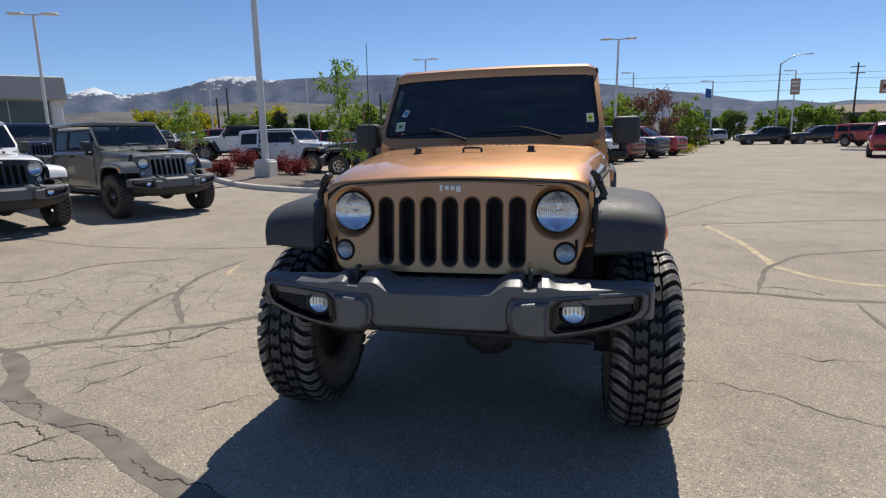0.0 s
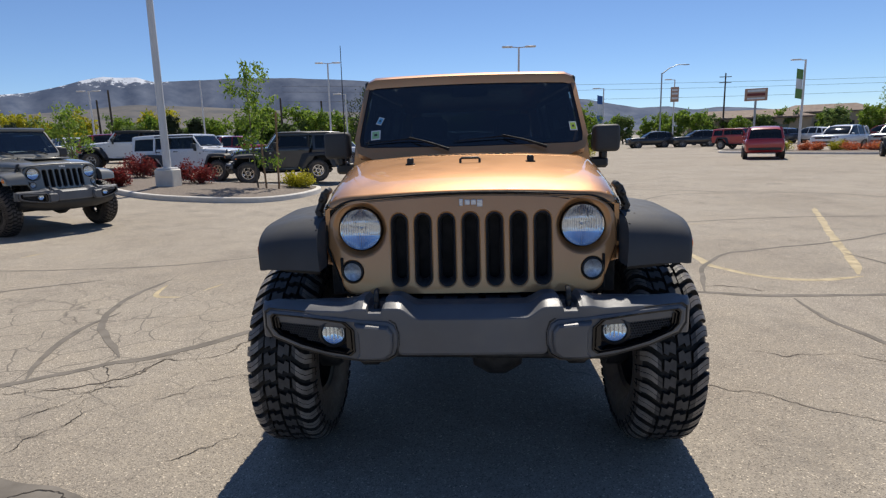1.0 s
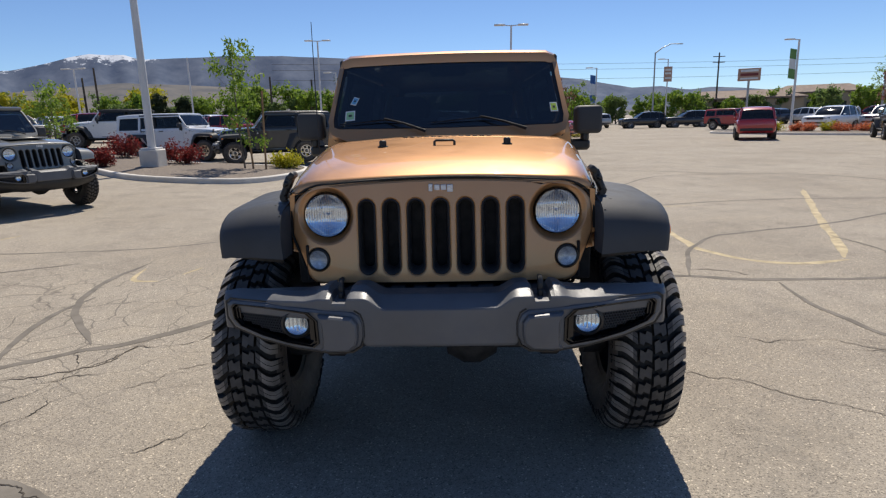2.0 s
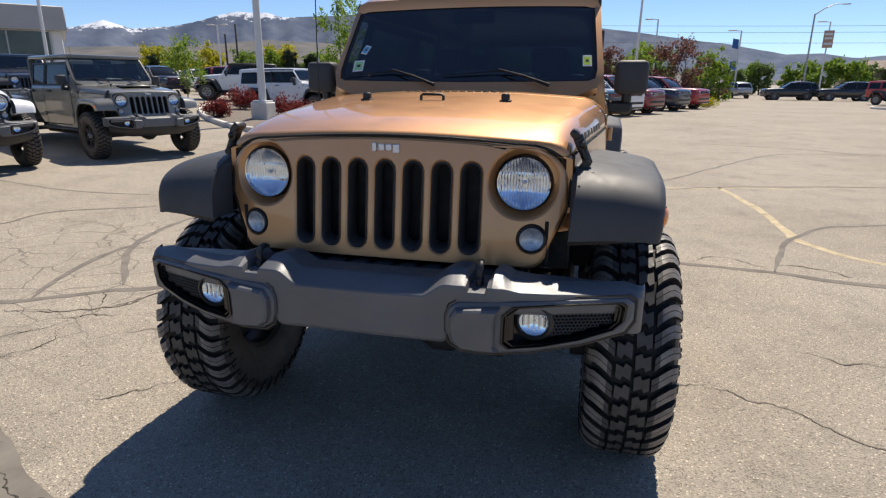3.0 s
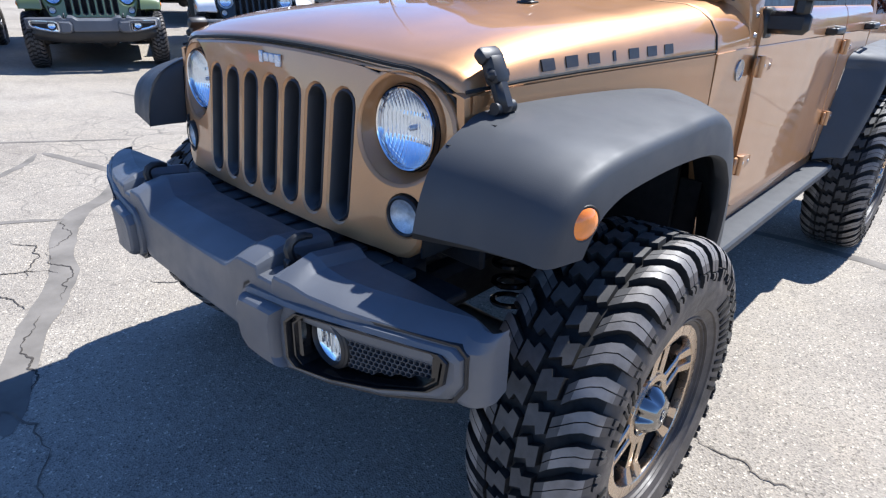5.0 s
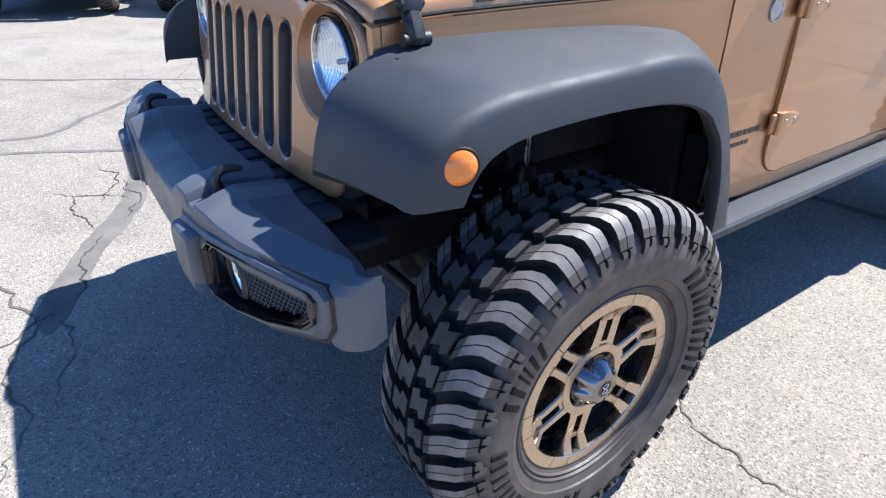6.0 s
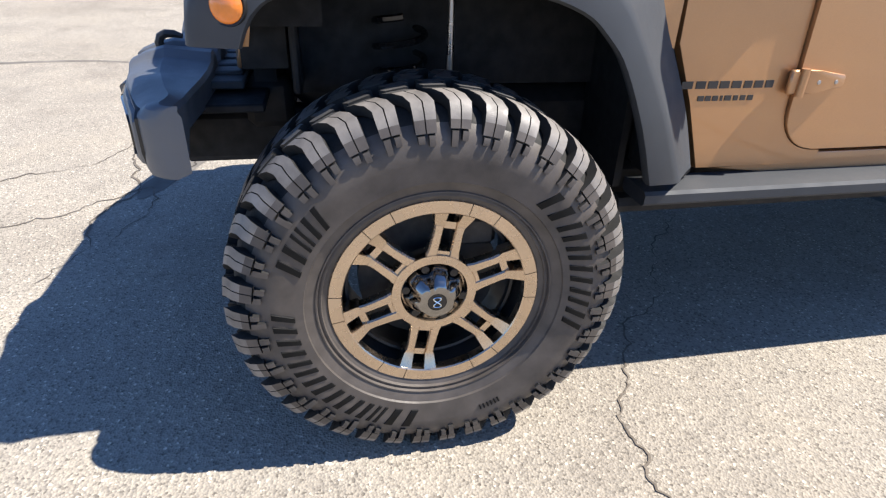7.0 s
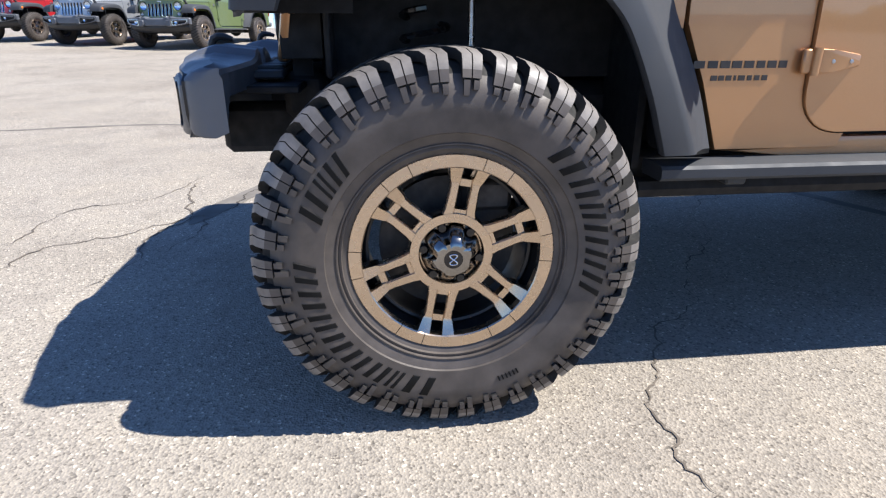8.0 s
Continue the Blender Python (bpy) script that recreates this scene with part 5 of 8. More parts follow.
    poly = [(2.785, 1.262), (3.92, 1.262), (3.92, 0.70), (3.56, 0.70), (3.46, 0.95), (3.30, 1.07), (2.77, 1.07)]
    add_prism(bm, poly, lambda u, v, k: Vector((sd * (0.765 - 0.03 * (1 - k)), u, v)), 0.004)
    part("rear_quarter", bm, M_PAINT, parent, sharp=12)
    bm = bmesh.new()
    add_prism(bm, [(2.41, 0.66), (2.53, 0.80), (2.75, 1.06), (2.9, 1.08), (2.62, 0.64)], lambda u, v, k: Vector((sd * (0.757 - 0.03 * (1 - k)), u, v)))
    part("quarter_front", bm, M_PAINT, parent)
    # flares
    fl = part("front_flare", flare_mesh(FLARE, sd), M_PLASTIC, parent, "wide grey grained fender flare", sharp=48)
    bm = bmesh.new()
    rows = []
    for a in curve_through([r[0] for r in FLARE[:5]], 4):
        back = Vector((0.630, max(a.y + 0.02, -0.375 + (a.z - 0.968) * 0.1), a.z - 0.004))
        rows.append([Vector((sd * p.x, p.y, p.z)) for p in (a + Vector((0.004, 0.003, -0.003)), a.lerp(back, 0.5), back)])
    add_sheet(bm, rows, 0.004, (sd, 0, 0))
    part("inner_cheek", bm, M_PLASTIC, fl)
    half = FLARE[6:]
    mir = [((a[0], -a[1], a[2]), (b[0], -b[1], b[2]), (c[0], -c[1], c[2])) for a, b, c in half[:0:-1]] + half
    mir = [((0.765, a[1], a[2]), b, c) for a, b, c in mir]
    part("rear_flare", flare_mesh(mir, sd, WHEELBASE), M_PLASTIC, parent, "wide grey grained fender flare", sharp=48)
    # amber marker on the front flare
    bm = bmesh.new()
    T = Matrix.Translation((sd * 0.919, -0.362, 1.036)) @ Matrix.Rotation(sd * radians(-16), 4, "Z") @ Matrix.Rotation(0 if sd > 0 else math.pi, 4, "Z")
    add_lathe(bm, [(0.0, 0.020), (0.012, 0.0195), (0.024, 0.016), (0.030, 0.010), (0.031, 0.0), (0.0, 0.0)], 32, m=T)
    mk = part("side_marker", bm, M_AMBER, parent, "round amber side marker")
    bm = bmesh.new()
    add_lathe(bm, [(0.031, 0.009), (0.034, 0.01), (0.036, 0.004), (0.036, -0.004), (0.031, -0.004)], 32, m=T, closed=True)
    part("marker_bezel", bm, M_BLACK, mk)
    # step rail
    bm = bmesh.new()
    sec = [(0.735, 0.606), (0.80, 0.610), (0.842, 0.606), (0.850, 0.598), (0.850, 0.576), (0.842, 0.568), (0.745, 0.568), (0.735, 0.576)]
    add_loft(bm, [[Vector((sd * x, y, z)) for x, z in sec] for y in (0.548, 0.562, 2.30, 2.315)])
    for y in (0.80, 1.5, 2.15):
        add_box(bm, (sd * 0.70, y, 0.55), (0.16, 0.06, 0.03), 0.006)
    part("step_rail", bm, M_PLASTIC, parent, "grey rock rail below the doors", sharp=30)
    bm = bmesh.new()
    add_tube(bm, [(sd * 0.70, 0.55, 0.515), (sd * 0.70, 2.35, 0.515)], 0.03, 8)
    add_box(bm, (sd * 0.60, 1.3, 0.55), (0.1, 1.6, 0.12), 0.02)
    part("frame_edge", bm, M_VOID, parent)


def windscreen(parent):
    y0, z0, y1, z1 = 0.752, 1.385, 1.125, 1.872
    def at(x, t, d=0.0):
        # t from the foot to the head of the screen; d along its normal
        k = 1 - 0.07 * t
        ny, nz = -(z1 - z0), (y1 - y0)
        l = math.hypot(ny, nz)
        return Vector((x * k, y0 + (y1 - y0) * t + d * ny / l - 0.02 * (1 - (x / 0.72) ** 2) * 0.6, z0 + (z1 - z0) * t + d * nz / l))
    root = new("windscreen")
    root.parent = parent
    outer = [(-0.60, 0.0), (-0.70, 0.08), (-0.738, 0.24), (-0.735, 0.5), (-0.735, 0.93), (-0.70, 1.0), (-0.35, 1.0), (0.0, 1.0), (0.35, 1.0), (0.70, 1.0), (0.735, 0.93), (0.735, 0.5), (0.738, 0.24), (0.70, 0.08), (0.60, 0.0), (0.37, 0.0), (0.0, 0.0), (-0.37, 0.0)]
    inner = [(-0.655, 0.135), (-0.692, 0.16), (-0.705, 0.25), (-0.705, 0.5), (-0.702, 0.92), (-0.68, 0.965), (-0.33, 0.972), (0.0, 0.972), (0.33, 0.972), (0.68, 0.965), (0.702, 0.92), (0.705, 0.5), (0.705, 0.25), (0.692, 0.16), (0.655, 0.135), (0.35, 0.125), (0.0, 0.12), (-0.35, 0.125)]
    bm = bmesh.new()
    rows = [[at(x, t, d) for x, t in lp] for lp, d in ((outer, -0.04), (outer, 0.004), (inner, 0.012), (inner, -0.03))]
    add_loft(bm, rows + rows[:1], closed=True, cap=False)
    frame_ob = part("screen_frame", bm, M_PAINT, root, "copper-painted windscreen frame")
    for sd in (1, -1):
        # foot of the pillar, from the waist up into the frame, with its hinge and bolts
        bm = bmesh.new()
        rows = []
        for z, xa, xb, ya, yb in ((1.236, 0.58, 0.7525, 0.862, 0.936), (1.262, 0.58, 0.7525, 0.860, 0.936), (1.345, 0.58, 0.746, 0.846, 0.955), (1.40, 0.60, 0.738, 0.838, 0.972), (1.47, 0.655, 0.727, 0.842, 0.985), (1.56, 0.690, 0.716, 0.905, 1.0)):
            rows.append([Vector((sd * x, y, z)) for x, y in ((xa, ya), (xb - 0.02, ya), (xb - 0.006, ya + 0.004), (xb, ya + 0.016), (xb, yb), (xa, yb))])
        add_loft(bm, rows)
        part("pillar_foot", bm, M_PAINT, frame_ob, sharp=35)
        for x, z in ((0.655, 1.437), (0.685, 1.395)):
            bm = bmesh.new()
            add_lathe(bm, [(0.0, 0.007), (0.008, 0.006), (0.010, 0.0), (0.0, 0.0)], 12, m=Matrix.Translation((sd * x, 0.842, z)) @ Matrix.Rotation(radians(-90), 4, "Z"))
            part("frame_bolt", bm, M_BLACK, frame_ob)
        for z in (1.285, 1.345, 1.44):
            bm = bmesh.new()
            add_lathe(bm, [(0.0, 0.008), (0.007, 0.007), (0.009, 0.0), (0.0, 0.0)], 10, m=Matrix.Translation((sd * (0.752 - (z - 1.262) * 0.10), 0.905, z)) @ Matrix.Rotation(0 if sd > 0 else math.pi, 4, "Z"))
            part("hinge_bolt", bm, M_STEEL, frame_ob)
    bm = bmesh.new()
    dots = [(x * 0.97, 0.115 + (t - 0.115) * 0.965) if t > 0.3 else (x * 0.97, t + 0.02) for x, t in inner]
    rows = [[at(x, t, 0.0055) for x, t in inner], [at(x, t, 0.0065) for x, t in dots]]
    add_loft(bm, rows, closed=True, cap=False)
    part("black_border", bm, M_GLOSS_BLACK, root)
    bm = bmesh.new()
    xs = [-0.70 + 1.40 * i / 12 for i in range(13)]
    ts = [0.12 + 0.85 * i / 6 for i in range(7)]
    add_sheet(bm, [[at(x, t, 0.005) for x in xs] for t in ts], 0.005, (0, 0.77, -0.64))
    ob = part("screen_pane", bm, M_WINDSCREEN, root)
    ob.visible_shadow = False
    # stickers on the glass
    for (x, t, w, h, rot, m) in ((0.655, 0.345, 0.045, 0.07, 0.0, M_STICK_Y), (-0.605, 0.30, 0.06, 0.075, 0.1, M_STICK_G), (-0.590, 0.48, 0.036, 0.06, -0.3, M_STICK_B)):
        bm = bmesh.new()
        c, s = math.cos(rot), math.sin(rot)
        sq = [(x + (u * w * c - v * h * s) / 2, t + (u * w * s + v * h * c) / 2 / 0.63) for u, v in ((-1, -1), (1, -1), (1, 1), (-1, 1))]
        add_loft(bm, [[at(a, b, 0.0062) for a, b in sq], [at(a, b, 0.0075) for a, b in sq]])
        st = part("glass_sticker", bm, M_WHITE_INK, root)
        bm = bmesh.new()
        sq = [(x + (u * w * c - v * h * s) * 0.38, t + (u * w * s + v * h * c) * 0.38 / 0.63) for u, v in ((-1, -1), (1, -1), (1, 1), (-1, 1))]
        add_loft(bm, [[at(a, b, 0.0076) for a, b in sq], [at(a, b, 0.0082) for a, b in sq]])
        part("sticker_print", bm, m, st)
        bm = bmesh.new()
        sq = [(x + (u * w * 0.42 * c - v * h * 0.3 * s) * 0.38, t + (u * w * 0.42 * s + v * h * 0.3 * c) * 0.38 / 0.63) for u, v in ((-1, -1), (1, -1), (1, 1), (-1, 1))]
        add_loft(bm, [[at(a, b, 0.0083) for a, b in sq], [at(a, b, 0.0088) for a, b in sq]])
        part("sticker_bar", bm, M_DECAL, st)
    # wipers: an arm from the cowl, and a blade lying along the foot of the glass
    for x0, x1, x2 in ((0.465, 0.200, -0.10), (-0.13, -0.385, -0.66)):
        bm = bmesh.new()
        a, b = at(x0, 0.065, 0.034), at(x1, 0.235, 0.026)
        add_tube(bm, [a, a.lerp(b, 0.5) + Vector((0, -0.006, 0.006)), b], [0.010, 0.0065, 0.004], 8)
        arm = part("wiper", bm, M_SHADOWGAP, root, "black wiper arm")
        bm = bmesh.new()
        add_tube(bm, [at(x1 + 0.09, 0.205, 0.016), at(x1, 0.225, 0.02), at(x2, 0.185, 0.014)], [0.003, 0.0045, 0.003], 6)
        part("blade", bm, M_SHADOWGAP, arm)
    # whip aerial on the passenger's side of the cowl
    bm = bmesh.new()
    add_lathe(bm, [(0.0, 0.03), (0.012, 0.03), (0.016, 0.02), (0.022, 0.0), (0.0, 0.0)], 14, m=Matrix.Translation((-0.748, 0.66, 1.245)) @ Matrix.Rotation(radians(-90), 4, "Y"))
    add_tube(bm, [(-0.748, 0.66, 1.26), (-0.749, 0.675, 1.7), (-0.750, 0.692, 2.055)], [0.004, 0.003, 0.002], 6)
    part("aerial", bm, M_BLACK, parent, "thin black whip aerial")
    # cowl in front of the glass with its vents
    bm = bmesh.new()
    rows = []
    for y in (0.608, 0.612, 0.64, 0.70, 0.76, 0.81, 0.845, 0.866):
        rows.append([Vector((q.x * (1 + 0.006 * min(1.0, (y - 0.606) / 0.2)), y, q.z + 0.05 * (y - 0.6) - (0.004 if y < 0.61 else 0.0))) for q in hood_row(0.60)])
    add_sheet(bm, rows, 0.02, (0, 0, -1))
    cowl = part("cowl_top", bm, M_PAINT, parent, sharp=50)
    bm = bmesh.new()
    for i in range(13):
        add_box(bm, (-0.24 + i * 0.04, 0.665, 1.406), (0.028, 0.03, 0.004), 0.001)
    part("cowl_vent", bm, M_BLACK, cowl)


def cabin(parent):
    # hard top
    bm = bmesh.new()
    def ring(y, z, w, drop):
        out = []
        for i in range(17):
            u = -1 + i / 8
            a = abs(u)
            if a < 0.75:
                out.append(Vector((u / 0.75 * (w - 0.07), y, z - 0.012 * (a / 0.75) ** 2)))
            else:
                t = (a - 0.75) / 0.25 * math.pi / 2
                out.append(Vector((math.copysign(w - 0.07 + 0.07 * math.sin(t), u), y, z - 0.012 - drop * (1 - math.cos(t)))))
        return out
    rows = [ring(1.085, 1.885, 0.682, 0.05), ring(1.09, 1.905, 0.686, 0.06), ring(1.13, 1.922, 0.690, 0.075), ring(1.3, 1.934, 0.69, 0.09), ring(2.0, 1.945, 0.69, 0.1), ring(3.2, 1.93, 0.69, 0.1), ring(3.84, 1.90, 0.68, 0.1), ring(3.90, 1.86, 0.67, 0.08)]
    add_sheet(bm, rows, 0.035, (0, 0, -1))
    part("roof_shell", bm, M_PAINT, parent, "copper hard top roof", sharp=50)
    for sd in (1, -1):
        bm = bmesh.new()
        outer, inner = [(2.83, 1.262), (2.83, 1.845), (3.87, 1.84), (3.92, 1.262)], [(2.92, 1.32), (2.92, 1.77), (3.76, 1.77), (3.80, 1.32)]
        def up(u, v, d):
            return Vector((sd * (0.757 - 0.098 * (v - 1.262) / 0.54 + d), u, v))
        rows = [[up(u, v, d) for u, v in lp] for lp, d in ((outer, -0.03), (outer, 0), (inner, 0), (inner, -0.03))]
        add_loft(bm, rows + rows[:1], closed=True, cap=False)
        q = part("top_side", bm, M_PAINT, parent)
        bm = bmesh.new()
        add_loft(bm, [[up(u, v, -0.012) for u, v in inner], [up(u, v, -0.017) for u, v in inner]])
        ob = part("quarter_pane", bm, M_GLASS, q)
        ob.visible_shadow = False
        bm = bmesh.new()
        add_box(bm, (sd * 0.70, 2.18, 1.53), (0.06, 0.05, 0.56), 0.01)
        add_box(bm, (sd * 0.665, 1.98, 1.855), (0.05, 1.75, 0.06), 0.012)
        part("roof_rail", bm, M_BLACK, parent)
    # tail: gate, window, lamps, spare
    bm = bmesh.new()
    add_box(bm, (0, 3.93, 0.98), (1.40, 0.05, 0.60), 0.015)
    part("tail_gate", bm, M_PAINT, parent)
    bm = bmesh.new()
    outer, inner = [(-0.70, 1.28), (-0.63, 1.86), (0.63, 1.86), (0.70, 1.28)], [(-0.60, 1.34), (-0.56, 1.80), (0.56, 1.80), (0.60, 1.34)]
    rows = [[Vector((x, 3.91 - 0.05 * (z - 1.28) + d, z)) for x, z in lp] for lp, d in ((outer, 0), (outer, 0.03), (inner, 0.03), (inner, 0))]
    add_loft(bm, rows + rows[:1], closed=True, cap=False)
    tw = part("tail_frame", bm, M_PAINT, parent)
    bm = bmesh.new()
    add_loft(bm, [[Vector((x, 3.92 - 0.05 * (z - 1.28) + d, z)) for x, z in inner] for d in (0, 0.004)])
    ob = part("tail_pane", bm, M_GLASS, tw)
    ob.visible_shadow = False
    for sd in (1, -1):
        bm = bmesh.new()
        add_box(bm, (sd * 0.72, 3.95, 1.05), (0.11, 0.06, 0.19), 0.015)
        part("tail_lamp", bm, M_TAIL, parent, "red tail lamp")
    bm = bmesh.new()
    add_box(bm, (0, 4.02, 0.72), (1.55, 0.16, 0.14), 0.03)
    part("rear_bumper", bm, M_BUMPER, parent)
    # floor, dash, seats, wheel
    bm = bmesh.new()
    add_box(bm, (0, 2.35, 0.66), (1.42, 3.1, 0.05), 0.01)
    add_box(bm, (0, 0.75, 0.95), (1.46, 0.06, 0.62), 0.01)
    part("floor_pan", bm, M_VOID, parent)
    bm = bmesh.new()
    add_box(bm, (0, 1.09, 1.325), (1.34, 0.40, 0.31), 0.05, seg=2)
    add_box(bm, (0, 1.35, 1.0), (0.3, 0.5, 0.4), 0.04)
    part("dashboard", bm, M_INTERIOR, parent)
    bm = bmesh.new()
    add_box(bm, (0.07, 0.985, 1.502), (0.28, 0.13, 0.004), 0.0, Matrix.Rotation(0.2, 3, "X"))
    part("dash_paper", bm, M_PAPER, parent)
    bm = bmesh.new()
    T = Matrix.Translation((0.36, 1.38, 1.25)) @ Matrix.Rotation(radians(90), 4, "Z") @ Matrix.Rotation(radians(-25), 4, "Y")
    add_lathe(bm, [(0.175, 0.0), (0.187, 0.012), (0.195, 0.0), (0.187, -0.012)], 32, m=T, closed=True)
    add_box(bm, (0.36, 1.38, 1.25), (0.34, 0.03, 0.05), 0.01)
    part("steering_wheel", bm, M_INTERIOR, parent)
    for x, y in ((0.36, 1.95), (-0.36, 1.95), (0.36, 2.75), (-0.36, 2.75)):
        bm = bmesh.new()
        add_box(bm, (x, y - 0.12, 0.95), (0.50, 0.52, 0.18), 0.05, seg=2)
        add_box(bm, (x, y + 0.14, 1.22), (0.50, 0.14, 0.56), 0.05, Matrix.Rotation(-0.2, 3, "X"), seg=2)
        add_box(bm, (x, y + 0.23, 1.60), (0.27, 0.10, 0.18), 0.035, seg=2)
        add_tube(bm, [(x - 0.06, y + 0.2, 1.45), (x - 0.06, y + 0.22, 1.56)], 0.007, 6)
        add_tube(bm, [(x + 0.06, y + 0.2, 1.45), (x + 0.06, y + 0.22, 1.56)], 0.007, 6)
        part("cabin_seat", bm, M_INTERIOR, parent)
    bm = bmesh.new()
    add_box(bm, (0, 1.12, 1.80), (0.24, 0.03, 0.065), 0.015)
    part("inner_mirror", bm, M_BLACK, parent)


def underbody(parent):
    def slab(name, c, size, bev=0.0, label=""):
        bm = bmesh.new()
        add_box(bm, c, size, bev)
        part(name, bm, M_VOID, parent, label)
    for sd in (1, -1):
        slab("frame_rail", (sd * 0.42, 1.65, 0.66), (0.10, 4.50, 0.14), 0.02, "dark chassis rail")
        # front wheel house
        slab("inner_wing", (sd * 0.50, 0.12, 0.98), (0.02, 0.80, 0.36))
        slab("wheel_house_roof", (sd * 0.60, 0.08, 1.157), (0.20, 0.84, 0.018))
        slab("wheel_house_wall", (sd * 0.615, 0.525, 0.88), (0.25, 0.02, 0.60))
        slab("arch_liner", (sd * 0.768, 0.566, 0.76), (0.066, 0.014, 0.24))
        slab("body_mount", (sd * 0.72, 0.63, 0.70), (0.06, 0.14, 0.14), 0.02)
        # black slabs added to fill see-through gaps near the bumper with shade
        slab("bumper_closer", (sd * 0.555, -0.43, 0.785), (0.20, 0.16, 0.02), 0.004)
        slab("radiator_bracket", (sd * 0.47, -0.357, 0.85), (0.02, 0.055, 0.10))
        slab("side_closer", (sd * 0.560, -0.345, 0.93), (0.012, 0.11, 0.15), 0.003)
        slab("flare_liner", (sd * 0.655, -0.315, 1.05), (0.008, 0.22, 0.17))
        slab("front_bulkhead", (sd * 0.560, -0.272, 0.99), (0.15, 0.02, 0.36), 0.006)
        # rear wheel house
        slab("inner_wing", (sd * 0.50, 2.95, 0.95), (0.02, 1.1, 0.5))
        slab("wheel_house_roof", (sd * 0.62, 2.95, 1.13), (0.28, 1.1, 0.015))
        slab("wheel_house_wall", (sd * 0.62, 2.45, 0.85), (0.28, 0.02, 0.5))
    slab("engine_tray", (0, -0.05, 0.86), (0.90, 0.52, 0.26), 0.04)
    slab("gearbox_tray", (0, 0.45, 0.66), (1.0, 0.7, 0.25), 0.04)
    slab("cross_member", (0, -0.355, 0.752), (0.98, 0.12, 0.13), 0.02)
    for y in (0.0, WHEELBASE):
        bm = bmesh.new()
        add_tube(bm, [(-0.74, y, HUB_Z), (0.74, y, HUB_Z)], 0.042, 12)
        add_lathe(bm, [(0.0, -0.14), (0.09, -0.12), (0.135, -0.04), (0.135, 0.04), (0.09, 0.12), (0.0, 0.14)], 20, m=Matrix.Translation((0.12, y, HUB_Z)))
        part("axle", bm, M_IRON, parent)
    bm = bmesh.new()
    add_tube(bm, [(-0.66, -0.20, 0.50), (0.64, -0.16, 0.46)], 0.019, 10)
    add_tube(bm, [(-0.60, 0.16, 0.56), (0.45, 0.10, 0.66)], 0.022, 10)
    part("steering_link", bm, M_IRON, parent)
    for sd in (1, -1):
        bm = bmesh.new()
        pts = [(sd * 0.55 + 0.062 * math.cos(a), -0.02 + 0.062 * math.sin(a), 0.56 + 0.42 * a / (2 * math.pi * 7)) for a in [2 * math.pi * 7 * i / 112 for i in range(113)]]
        add_tube(bm, pts, 0.0085, 6)
        part("coil_spring", bm, M_GLOSS_BLACK, parent, "black coil spring")
        bm = bmesh.new()
        add_tube(bm, [(sd * 0.585, 0.10, 0.50), (sd * 0.585, 0.10, 0.84)], 0.028, 10)
        part("shock_body", bm, M_BLACK, parent)
        bm = bmesh.new()
        add_tube(bm, [(sd * 0.585, 0.10, 0.84), (sd * 0.585, 0.10, 1.15)], 0.0085, 10)
        part("shock_rod", bm, M_STEEL, parent, "bright steel shock rod")
        bm = bmesh.new()
        add_tube(bm, [(sd * 0.66, 0.05, HUB_Z - 0.04), (sd * 0.52, 0.75, 0.56)], 0.03, 8)
        part("control_arm", bm, M_IRON, parent)
        bm = bmesh.new()
        add_lathe(bm, [(0.0, 0.05), (0.07, 0.05), (0.09, 0.02), (0.09, -0.06), (0.0, -0.06)], 20, m=Matrix.Translation((sd * 0.72, 0, HUB_Z)))
        part("knuckle", bm, M_IRON, parent)


M_MAROON_BAR = plain("maroon_print", (0.16, 0.03, 0.03), 0.6, vary=0.1, scale=4)
M_TAIL = plain("red_tail_lens", (0.35, 0.012, 0.01), 0.15, vary=0.1, scale=20, coat=1.0)


def base_name(ob):
    return ob.name.split(".")[0]


def build_vehicle():
    v = thing("off_road_vehicle", "copper-orange lifted four-door off-road vehicle parked on cracked asphalt", "car")
    grille_panel(v)
    for sd in (1, -1):
        head_lamp(v, sd)
        turn_lamp(v, sd)
    build_hood(v)
    front_bumper(v)
    for sd in (1, -1):
        body_side(v, sd)
    windscreen(v)
    cabin(v)
    underbody(v)
    first = build_wheel(v, Matrix.Translation((0.872, 0, HUB_Z)))
    # the weight of the car presses the tread flat where it stands
    for vt in next(o for o in first.children if base_name(o) == "tyre").data.vertices:
        if vt.co.z < -0.30 and vt.co.z < -HUB_Z + 0.004:
            vt.co.z = -HUB_Z + 0.004 + (vt.co.z + HUB_Z - 0.004) * 0.2
    for x, y, turn in ((-0.872, 0.0, math.pi), (0.872, WHEELBASE, 0.0), (-0.872, WHEELBASE, math.pi)):
        w = copy_thing(first, Matrix.Translation((x, y, HUB_Z)) @ Matrix.Rotation(turn, 4, "Z"))
        w.parent = v
    sp = copy_thing(first, Matrix.Translation((0.05, 4.14, 1.08)) @ Matrix.Rotation(radians(90), 4, "Z"))
    sp.parent = v
    sp.name = "spare_wheel"
    return v


hero = build_vehicle()


# ---- other parked vehicles ----
def under(x, y, rz):
    """A pose on the lot at (x, y), set level on its slope, nose turned by rz degrees from -y."""
    return pose(x, y, rise(x, y), 0, 0, rz)


